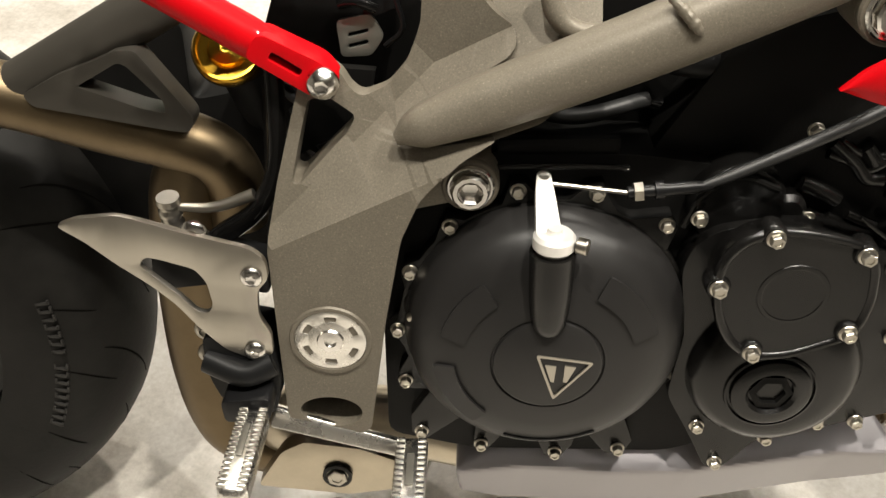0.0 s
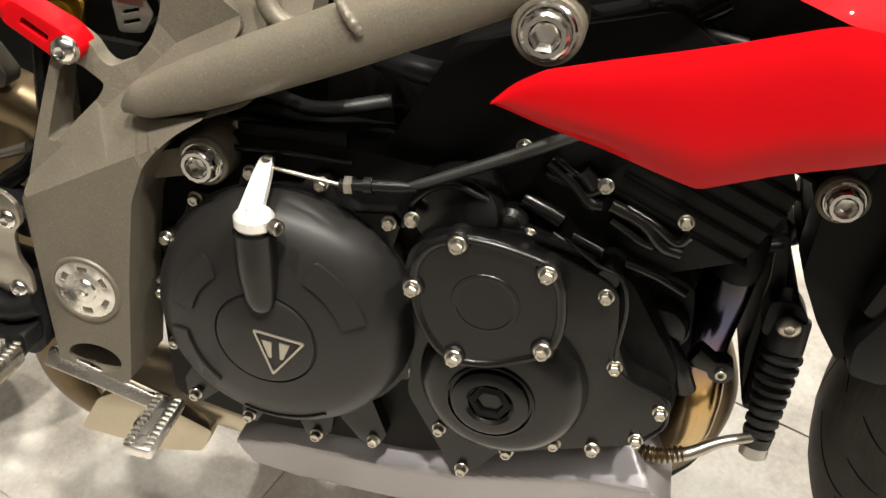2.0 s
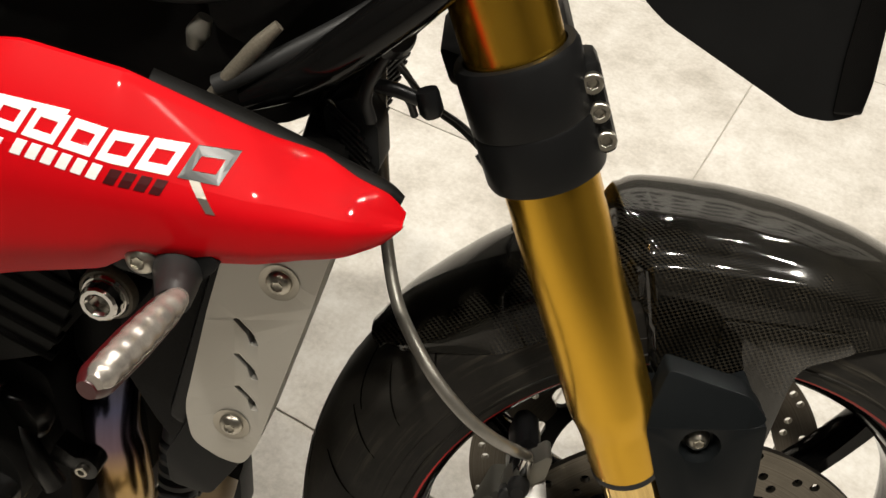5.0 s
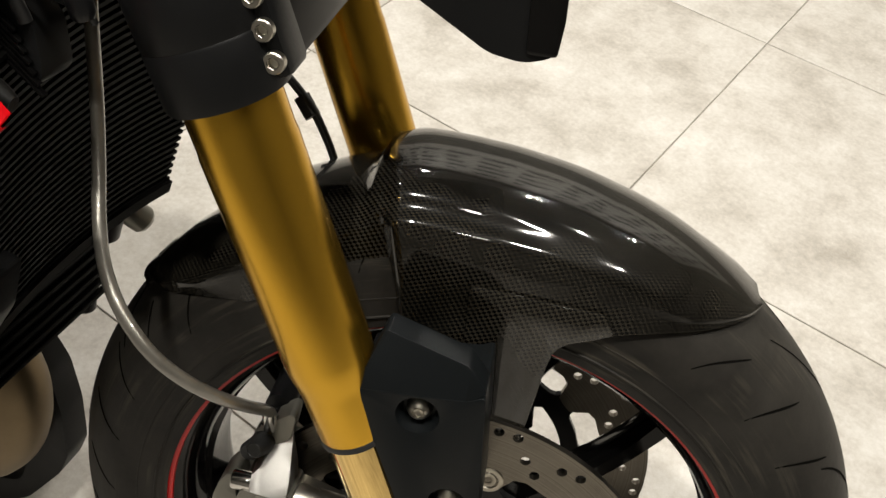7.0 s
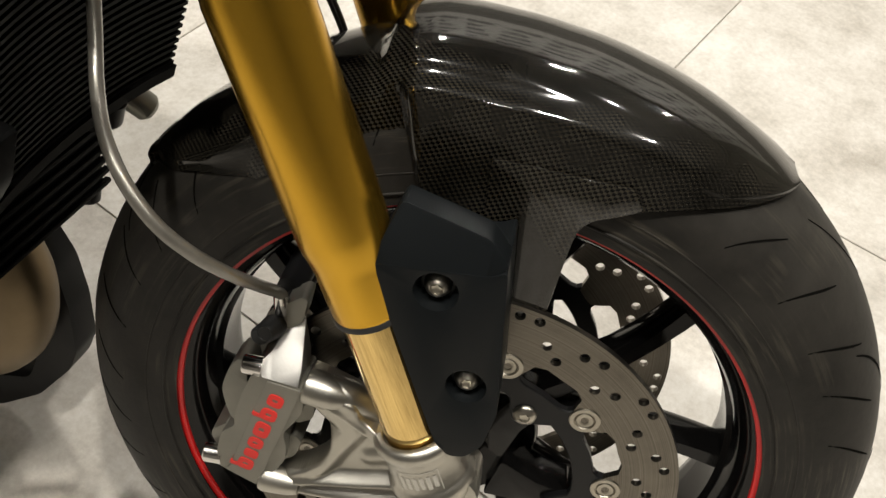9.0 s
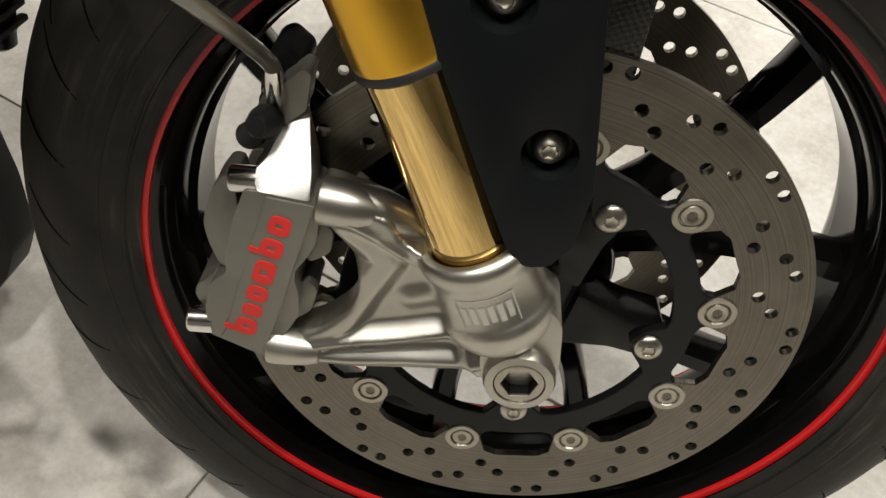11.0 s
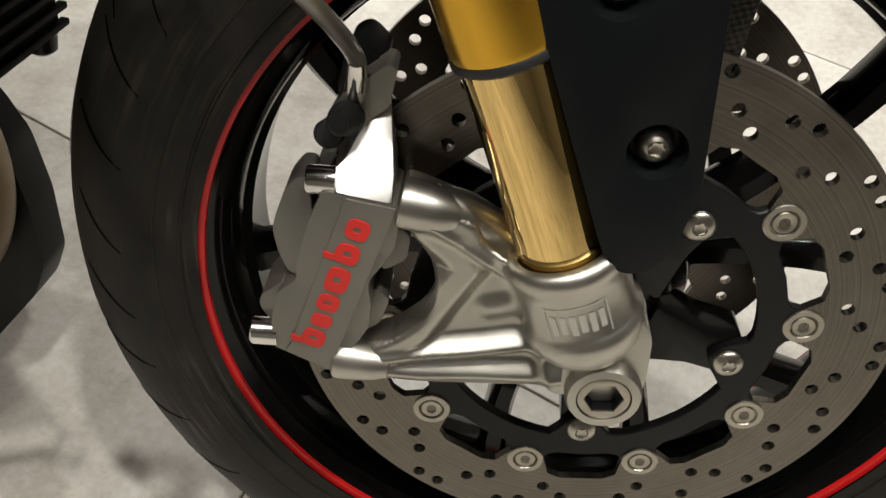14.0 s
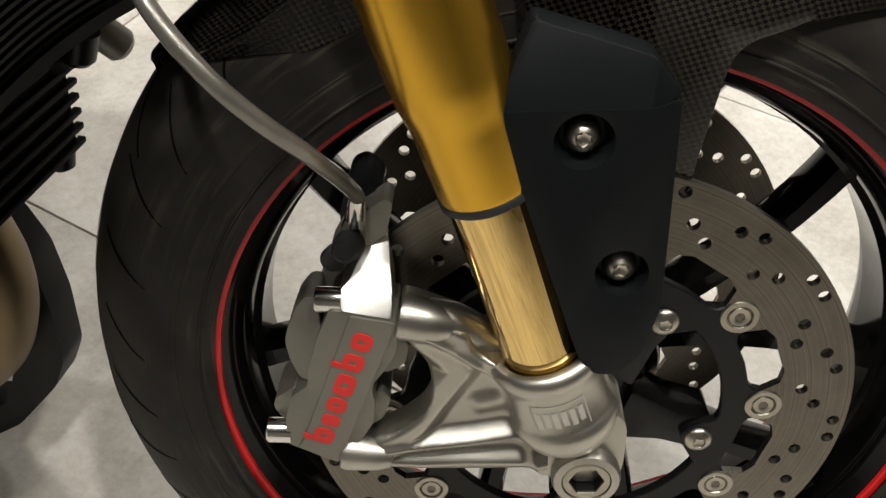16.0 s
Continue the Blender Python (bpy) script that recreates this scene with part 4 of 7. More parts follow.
def caliper():
    y0 = -0.1150
    body = rounded([(-0.1423, 0.0860), (-0.1080, 0.0830), (-0.1068, 0.0708), (-0.1077, 0.0585), (-0.1120, 0.0490), (-0.1180, 0.0400), (-0.1185, 0.0340), (-0.1165, 0.0240), (-0.1168, 0.0080), (-0.1215, -0.0020), (-0.1282, -0.0107), (-0.1346, -0.0200), (-0.1640, -0.0080), (-0.1645, 0.0100), (-0.1615, 0.0265), (-0.1525, 0.0350), (-0.1532, 0.0440), (-0.1482, 0.0680)], 0.003, 3)
    bm = prism(body, y0 + 0.0012, -0.080, 0.0025, seg=2)
    for v in bm.verts:
        # the flank beside the letter band falls away towards the wheel's middle
        if v.co.y < -0.10:
            edge = -0.1282 + (v.co.z - 0.0035) * 0.2545
            v.co.y += 0.42 * max(0.0, v.co.x - edge)
    cal = front(part("brake_caliper", bm, CALIPER_GREY, motorcycle, "grey radial brake caliper with red raised mark"))
    band = [(-0.1318, 0.0838), (-0.1085, 0.0816), (-0.1285, 0.0035), (-0.1347, -0.0185), (-0.1575, -0.0095), (-0.1545, -0.0043)]
    part("face_band", prism(rounded(band, 0.001, 2), y0, -0.106, 0.0009), CALIPER_GREY, cal)
    top = rounded([(-0.1215, 0.1290), (-0.1160, 0.1290), (-0.1172, 0.1200), (-0.1117, 0.0945), (-0.1108, 0.0838), (-0.1300, 0.0855), (-0.1360, 0.0862), (-0.1390, 0.0930), (-0.1335, 0.0985), (-0.1275, 0.1120)], 0.0016, 3)
    bm = prism(top, -0.1140, -0.084, 0.0012)
    for v in bm.verts:
        if v.co.y < -0.10:
            v.co.y += 0.95 * max(0.0, v.co.z - 0.0865)
    part("caliper_top", bm, MILLED, cal, "bright milled caliper end")
    neck = rounded([(-0.1275, 0.1100), (-0.1172, 0.1190), (-0.1150, 0.1380), (-0.1190, 0.1400), (-0.1250, 0.1345), (-0.1385, 0.1230), (-0.1455, 0.1070), (-0.1460, 0.0940), (-0.1370, 0.0960)], 0.002, 3)
    part("caliper_end", prism(neck, -0.0905, -0.072, 0.003), CALIPER_GREY, cal)
    back = rounded([(-0.126, 0.098), (-0.1385, 0.100), (-0.143, 0.118), (-0.140, 0.136), (-0.132, 0.141), (-0.121, 0.132)], 0.004, 3)
    part("caliper_back", prism(back, -0.074, -0.040, 0.004), CARRIER, cal)
    upper = [(-0.1500, 0.0835), (-0.1562, 0.0835), (-0.1623, 0.0740), (-0.1664, 0.0590), (-0.1675, 0.0517), (-0.1642, 0.0410), (-0.1580, 0.0318), (-0.1500, 0.0350), (-0.1470, 0.0680)]
    lower = [(-0.1600, 0.0290), (-0.1650, 0.0235), (-0.1715, 0.0160), (-0.1735, 0.0080), (-0.1690, 0.0035), (-0.1600, 0.0020)]
    for l, edge, fold in ((upper, -0.1490, 0.0500), (lower, -0.1600, 0.0150)):
        bm = prism(rounded(l, 0.0032, 3), -0.1105, -0.076, 0.0030, seg=3)
        bmesh.ops.bisect_plane(bm, geom=list(bm.verts) + list(bm.edges) + list(bm.faces), plane_co=(edge, 0, fold), plane_no=(0.62, 0, 0.78))
        for v in bm.verts:
            if v.co.y < -0.095:
                side = (v.co.x - edge) * 0.62 + (v.co.z - fold) * 0.78
                v.co.y += 0.62 * max(0.0, edge - v.co.x) + 0.30 * max(0.0, side)
        part("piston_housing", bm, CALIPER_GREY, cal)
    for l in ([(-0.1090, 0.0650), (-0.1010, 0.0590), (-0.1020, 0.0450), (-0.1130, 0.0370), (-0.1180, 0.0480)], [(-0.1150, 0.0260), (-0.1080, 0.0200), (-0.1120, 0.0040), (-0.1220, -0.0040), (-0.1270, 0.0100)]):
        part("piston_housing", prism(rounded(l, 0.0035, 3), -0.1010, -0.076, 0.0028, seg=2), CALIPER_GREY, cal)
    inner = rounded([(-0.108, 0.080), (-0.150, 0.080), (-0.172, 0.000), (-0.136, -0.016)], 0.006, 3)
    part("inner_half", prism(inner, -0.066, -0.036, 0.004), CALIPER_GREY, cal)
    part("bridge", prism(rounded([(-0.134, 0.100), (-0.142, 0.092), (-0.140, 0.120), (-0.129, 0.132), (-0.118, 0.124)], 0.004, 3), -0.088, -0.045, 0.003), CARRIER, cal)
    for (px, py, pz), r in (((-0.1370, -0.1060, 0.0875), 0.0068), ((-0.1620, -0.1080, -0.0035), 0.0072)):
        part("caliper_bolt", lathe([(0, 0), (r, 0), (r, 0.0125), (r * 0.9, 0.0135), (r * 0.62, 0.0135), (r * 0.58, 0.008), (0, 0.008)], (px, py, pz), Vector((-0.97, -0.02, -0.05)), 24), CHROME, cal, "bright caliper bolt")
    part("pad_pin", lathe([(0, 0), (0.0078, 0), (0.0080, 0.003), (0.0078, 0.008), (0.0066, 0.010), (0.0062, 0.0150), (0.0048, 0.0170), (0.0044, 0.0165), (0, 0.0165)], (-0.1350, -0.0900, 0.1120), (-0.15, -0.95, 0.25), 24), HOSE, cal, "black rubber cap")
    part("pad_pin_foot", lathe([(0, 0), (0.0066, 0), (0.0066, 0.008), (0.005, 0.010), (0, 0.010)], (-0.1420, -0.0900, 0.1040), (-0.15, -0.95, 0.25), 20), HOSE, cal)
    # raised red mark as plain rounded shapes climbing the body
    a, b = Vector((-0.1448, -0.0035)), Vector((-0.1250, 0.0705))
    ax = (b - a).normalized()
    up = Vector((-ax.y, ax.x))
    # (start, width, from, to, open middle) along and across the line
    marks = [(0.0000, 0.0105, -0.0060, 0.0055, True), (0.0135, 0.0075, -0.0060, 0.0045, False), (0.0240, 0.0100, -0.0060, 0.0050, True), (0.0365, 0.0145, -0.0060, 0.0050, True), (0.0545, 0.0110, -0.0060, 0.0055, True), (0.0690, 0.0110, -0.0060, 0.0050, True)]
    for u, w, lo, hi, hollow in marks:
        def at(du, dv):
            return tuple(a + ax * (u + du) + up * dv)
        ring = rounded([at(0, lo), at(w, lo), at(w, hi), at(0, hi)], 0.0042, 4)
        gap = [rounded([at(w * 0.36, lo * 0.36), at(w * 0.64, lo * 0.36), at(w * 0.64, hi * 0.34), at(w * 0.36, hi * 0.34)], 0.001, 2)] if hollow else []
        part("red_mark", prism(ring, y0 - 0.0007, y0 + 0.001, 0.0, gap), RED_LETTER, cal, "red raised mark")
    for u in (0.0000, 0.0545):
        bar = [tuple(a + ax * (u + du) + up * dv) for du, dv in ((0.0, 0.0040), (0.0030, 0.0040), (0.0030, 0.0105), (0.0, 0.0105))]
        part("red_mark", prism(rounded(bar, 0.0012, 2), y0 - 0.0007, y0 + 0.001), RED_LETTER, cal)
    return cal


for fy in (FORK_Y, -FORK_Y):
    fork_leg(fy)
lower_clamp()
axle_foot()
caliper()


def brake_line():
    pts = [(-0.262, -0.062, 0.440), (-0.259, -0.070, 0.390), (-0.251, -0.082, 0.330), (-0.245, -0.094, 0.298), (-0.235, -0.1151, 0.272), (-0.2216, -0.1364, 0.2579), (-0.2052, -0.1512, 0.2417), (-0.1858, -0.1580, 0.2238), (-0.1679, -0.1540, 0.2062), (-0.1515, -0.1420, 0.1880), (-0.1390, -0.1180, 0.1640), (-0.1330, -0.0960, 0.1440), (-0.1320, -0.0880, 0.1330)]
    line = front(part("brake_line", tube(pts, 0.0041, 14, 14), BRAID, motorcycle, "smoked braided brake hose"))
    part("line_fitting", lathe([(0, 0), (0.0052, 0), (0.0056, 0.004), (0.0048, 0.016), (0.004, 0.022), (0, 0.022)], (-0.1325, -0.086, 0.120), (0, -0.35, 1), 20), CHROME, line, "steel hose fitting")
    part("banjo", lathe([(0, -0.008), (0.0075, -0.008), (0.008, 0), (0.0075, 0.008), (0, 0.008)], (-0.133, -0.079, 0.118), (0, -1, 0.2), 24), CARRIER, line, "dark banjo union")
    return line


brake_line()


def front_mudguard():
    """Carbon guard arched over the tyre: an inner and an outer skin, open below."""
    def arch(t):
        """t runs from the rear tip to the front tip: angle, crest radius, half width, skirt depth."""
        ang = 146 - (146 - 56.5) * t
        crest = float(np.interp(ang, [56.5, 66, 78, 88, 95, 103, 107, 109, 130, 146], [0.3055, 0.3060, 0.3062, 0.3085, 0.3120, 0.3180, 0.3190, 0.3065, 0.3045, 0.3085]))
        half = max(0.0705 * (1 - abs(2 * t - 1) ** 5) ** 0.45, 0.014 if t > 0.5 else 0.030) - float(np.interp(ang, [104.8, 106.2, 116, 124], [0.0, 0.0115, 0.0105, 0.0065]))
        low = float(np.interp(ang, [56.5, 57.5, 58.4, 59.6, 61.5, 64.8, 69.6, 74.5, 78, 80.2, 82, 86, 95, 102, 106, 108, 112, 129, 138, 146], [0.306, 0.302, 0.299, 0.2945, 0.2862, 0.2755, 0.262, 0.2485, 0.237, 0.2277, 0.200, 0.155, 0.155, 0.185, 0.225, 0.250, 0.252, 0.258, 0.282, 0.297]))
        fold = min(0.026, 0.8 * (crest - low))
        ledge = 0.009 * min(1.0, max(0.0, (ang - 76) / 18)) * (1.0 if ang < 106 else 0.3)
        square = 2.0 + 0.12 * min(1.0, max(0.0, (ang - 76) / 16))
        return radians(ang), crest, half, max(crest - fold - low, 0.0005), fold, square, ledge

    def skin(drop):
        rows = []
        N, M = 110, 36
        for i in range(N + 1):
            t = i / N
            a, crest, half, skirt, fold, square, ledge = arch(t)
            row = []
            for j in range(M + 1):
                u = -1 + 2 * j / M
                k = abs(u)
                if k < 0.62:
                    e = k / 0.62
                    y = half * 0.95 * math.sin(e * math.pi / 2) ** (2 / square)
                    r = crest - fold * (1 - max(0.0, math.cos(e * math.pi / 2)) ** (2 / square))
                    # a shallow scoop above the shoulder crease
                    scoop = math.exp(-((e - 0.72) / 0.13) ** 2)
                    y -= 0.55 * ledge * scoop
                    r -= 0.35 * ledge * scoop
                else:
                    e = (k - 0.62) / 0.38
                    y = half * (0.95 + 0.05 * e)
                    r = crest - fold - skirt * e
                row.append(((r - drop) * math.cos(a), math.copysign(max(y - drop, 0), u) if u else 0.0, (r - drop) * math.sin(a)))
            rows.append(row)
        return rows

    bm = bmesh.new()
    outer = [[bm.verts.new(p) for p in row] for row in skin(0.0)]
    inner = [[bm.verts.new(p) for p in row] for row in skin(0.0025)]
    for g, flip in ((outer, False), (inner, True)):
        for a, b in zip(g, g[1:]):
            for j in range(len(a) - 1):
                q = (a[j], a[j + 1], b[j + 1], b[j])
                bm.faces.new(q[::-1] if flip else q)
    N, M = len(outer), len(outer[0])
    for i in range(N - 1):
        for j in (0, M - 1):
            bm.faces.new((outer[i][j], outer[i + 1][j], inner[i + 1][j], inner[i][j]))
    for j in range(M - 1):
        for i in (0, N - 1):
            bm.faces.new((outer[i][j], outer[i][j + 1], inner[i][j + 1], inner[i][j]))
    guard = front(part("front_mudguard", bm, CARBON, motorcycle, "glossy carbon-fibre front mudguard", 50))
    for s in (-1, 1):
        yo = s * 0.1315
        stay = rounded([(0.0730, 0.2440), (0.0600, 0.2365), (0.0460, 0.2300), (0.0395, 0.2225), (0.0375, 0.2100), (0.0355, 0.1790), (0.0336, 0.1427), (0.0260, 0.0800), (0.0060, 0.0800), (-0.0100, 0.1200), (-0.0200, 0.2560), (0.0650, 0.2560)], 0.004, 3)
        part("side_stay", prism(stay, s * 0.0712, s * 0.0680, 0.0010), CARBON, guard)
        holes = [circle(-0.0338, 0.1990, 0.0132, 28), circle(-0.0055, 0.1345, 0.0125, 28)]
        cover = rounded([(-0.0735, 0.209), (-0.006, 0.2175), (0.0030, 0.223), (0.0165, 0.118), (0.0125, 0.088), (0.0035, 0.0755), (-0.0075, 0.0735), (-0.0165, 0.082), (-0.0240, 0.098)], 0.004, 3)
        part("fork_cover", prism(cover, yo, s * 0.074, 0.004, holes, 2), COVER, guard, "matt black plastic fork cover with two recessed bolts")
        shoulder = rounded([(-0.0735, 0.208), (-0.0615, 0.246), (-0.010, 0.237), (0.0035, 0.2245), (-0.006, 0.2165)], 0.003, 3)
        bm = prism(shoulder, yo, s * 0.1130, 0.003, seg=2)
        for v in bm.verts:
            v.co.y -= s * max(0, v.co.z - 0.2085 - 0.13 * (v.co.x + 0.0735)) * 0.36
        part("cover_shoulder", bm, COVER, guard)
        for hx, hz in ((-0.0338, 0.1990), (-0.0055, 0.1345)):
            bolt(guard, (hx, yo - s * 0.0100, hz), 0.0082, 0.0075, "dome", BOLT_STEEL, (0, s, 0))
            part("recess", lathe([(0.0132, 0.0), (0.0122, -0.0040), (0.0100, -0.0085), (0, -0.0092)], (hx, yo + s * -0.001, hz), (0, s, 0), 28), COVER, guard)
    return guard


front_mudguard()



# ---- frame ----
def lug_outline(cx, cz, r, tx, tz, w, n=20):
    """A round eye with a neck that widens towards (tx, tz)."""
    d = Vector((tx - cx, tz - cz)).normalized()
    s = Vector((-d.y, d.x))
    a0 = math.atan2(d.y, d.x)
    pts = [(cx + r * math.cos(a0 + 0.6 + (2 * math.pi - 1.2) * i / n), cz + r * math.sin(a0 + 0.6 + (2 * math.pi - 1.2) * i / n)) for i in range(n + 1)]
    e = Vector((tx, tz))
    return pts + [tuple(e - s * w), tuple(e + s * w)]


def star_bolt(parent, at, r, label="large bright frame bolt with star socket"):
    """A big frame bolt: washer, round head with flats and a star socket."""
    o = Vector(at)
    bm = lathe([(0, -0.004), (r, -0.004), (r, 0.0), (r * 0.94, 0.0015), (r * 0.80, 0.0015)], o, (0, -1, 0), 40)
    w = part("frame_washer", bm, FRAME, parent)
    bm = lathe([(r * 0.84, 0.0), (r * 0.84, 0.0025), (r * 0.78, 0.0040), (r * 0.72, 0.0040)], o, (0, -1, 0), 40)
    lathe([(r * 0.72, 0.004), (r * 0.68, 0.0105), (r * 0.60, 0.012), (r * 0.46, 0.012)], o, (0, -1, 0), 12, bm)
    lathe([(r * 0.46, 0.012), (r * 0.36, 0.010), (r * 0.30, 0.004), (0, 0.0035)], o, (0, -1, 0), 6, bm)
    return part("frame_bolt", bm, CHROME, parent, label, 25)


def main_chassis():
    side = rounded([(-0.946, 0.449), (-0.944, 0.361), (-0.936, 0.350), (-0.890, 0.345), (-0.881, 0.350), (-0.869, 0.453), (-0.858, 0.522), (-0.846, 0.552), (-0.835, 0.566), (-0.820, 0.580), (-0.797, 0.5955), (-0.8215, 0.5890), (-0.8434, 0.5830), (-0.8610, 0.5790), (-0.8640, 0.5855), (-0.8375, 0.6065), (-0.8232, 0.6165), (-0.7917, 0.6365), (-0.7865, 0.6445), (-0.7900, 0.6530), (-0.8020, 0.6610), (-0.815, 0.676), (-0.820, 0.712), (-0.846, 0.712), (-0.848, 0.668), (-0.849, 0.651), (-0.857, 0.628), (-0.869, 0.613), (-0.886, 0.606), (-0.894, 0.612), (-0.899, 0.622), (-0.912, 0.631), (-0.9245, 0.622), (-0.931, 0.597), (-0.9415, 0.5537), (-0.9485, 0.518)], 0.005, 3)
    window = rounded([(-0.9206, 0.6060), (-0.9080, 0.6075), (-0.8900, 0.5940), (-0.8941, 0.5853), (-0.9275, 0.5497), (-0.9327, 0.5512), (-0.9264, 0.581)], 0.004, 3)
    low_a, low_n = Vector((-0.942, 0.5125)), Vector((-0.098, 0.185)).normalized()
    high_a, high_n = Vector((-0.9391, 0.5309)), Vector((-0.0965, 0.1009)).normalized()

    def facets(x, z):
        """Depth of the outer face: it leans back above the lower crease and runs upright again beyond the upper one."""
        p = Vector((x, z))
        h1, h2 = (p - low_a).dot(low_n), (p - high_a).dot(high_n)
        return -1.05 * max(0.0, h1 - low_n.dot(high_n) * max(0.0, h2))

    eye = circle(-0.911, 0.3665, 0.0235, 28, 0.0145)
    bm = facetted(side, -0.240, -0.185, facets, 0.0040, [window, eye], [(low_a, low_n), (high_a, high_n)])
    fr = part("frame", bm, FRAME, motorcycle, "graphite-painted cast frame side with tubular beam", 30)
    flat_faces(fr)
    # sunken floor round the root of the beam
    back = rounded([(-0.874, 0.578), (-0.850, 0.574), (-0.800, 0.592), (-0.770, 0.606), (-0.735, 0.640), (-0.735, 0.700), (-0.770, 0.715), (-0.835, 0.715), (-0.835, 0.640), (-0.870, 0.596)], 0.004, 3)
    flat_faces(part("beam_pocket", facetted(back, -0.2325, -0.160, facets, 0.0020, [], [(low_a, low_n), (high_a, high_n)]), FRAME, fr, "", 30))
    part("frame_web", prism([(-0.935, 0.615), (-0.880, 0.612), (-0.885, 0.580), (-0.937, 0.545)], -0.168, -0.16), ENGINE_DARK, fr)
    path = [(-0.862, -0.226, 0.590), (-0.846, -0.224, 0.598), (-0.805, -0.222, 0.615), (-0.760, -0.222, 0.635), (-0.688, -0.222, 0.668), (-0.575, -0.215, 0.722), (-0.43, -0.190, 0.795), (-0.30, -0.14, 0.845)]
    part("frame_beam", tube(path, [0.004, 0.014, 0.019, 0.0205, 0.0215, 0.022, 0.022, 0.022], 10, 32), FRAME, fr)
    part("weld_bead", tube([(-0.704, -0.234, 0.689), (-0.697, -0.2405, 0.684), (-0.690, -0.2440, 0.677), (-0.685, -0.2435, 0.671)], [0.0022, 0.0036, 0.0036, 0.0020], 8, 10, wave=0.0003, pitch=0.005), FRAME, fr, "weld bead")
    ridge = [(-0.772, -0.190, 0.690), (-0.765, -0.196, 0.666), (-0.752, -0.198, 0.655), (-0.733, -0.198, 0.655), (-0.712, -0.198, 0.665)]
    part("frame_ridge", tube(ridge, [0.006, 0.007, 0.007, 0.006, 0.004], 8, 12), FRAME, fr)
    # pivot cover
    o = (-0.9085, -0.2395, 0.4355)
    part("pivot_ring", lathe([(0.0285, -0.002), (0.0300, 0.0005), (0.0290, 0.0022), (0.0262, 0.0022), (0.0256, -0.002)], o, (0, -1, 0), 48, closed=True), FRAME, fr)
    slots = []
    for k in range(6):
        slots.append(rounded(sector(0, 0, 0.0166, 0.0212, 60 * k + 16, 60 * k + 42, 5), 0.0014, 2))
    bm = prism(circle(0, 0, 0.0255, 40), -0.0015, 0.004, 0.001, slots)
    piv = part("pivot_cap", move(bm, Matrix.Translation(o)), BRIGHT, fr, "bright slotted pivot cap")
    part("pivot_back", lathe([(0, 0), (0.0255, 0)], (o[0], o[1] + 0.0006, o[2]), (0, -1, 0), 40), ENGINE_DARK, fr)
    part("pivot_centre", lathe([(0, 0.0), (0.010, 0.0015), (0.009, 0.003), (0.0045, 0.0035), (0.004, 0.001), (0, 0.001)], o, (0, -1, 0), 28), CHROME, fr)
    bolt(fr, (-0.911, -0.205, 0.372), 0.011, 0.008, "flange", BOLT_STEEL)
    part("pocket", prism(circle(-0.911, 0.3665, 0.024, 20, 0.015), -0.20, -0.19), ENGINE_DARK, fr)
    # engine mounts
    for (cx, cy, cz), r, (tx, tz), w in (((-0.813, -0.214, 0.550), 0.0195, (-0.862, 0.535), 0.010), ((-0.575, -0.236, 0.685), 0.0215, (-0.600, 0.715), 0.024), ((-0.376, -0.190, 0.584), 0.0170, (-0.372, 0.63), 0.018)):
        part("mount_lug", prism(lug_outline(cx, cz, r * 1.02, tx, tz, w), cy + 0.006, cy + 0.040, 0.003), FRAME if r > 0.018 else PLASTIC, fr)
        star_bolt(fr, (cx, cy + 0.002, cz), r)
    return fr


main_chassis()


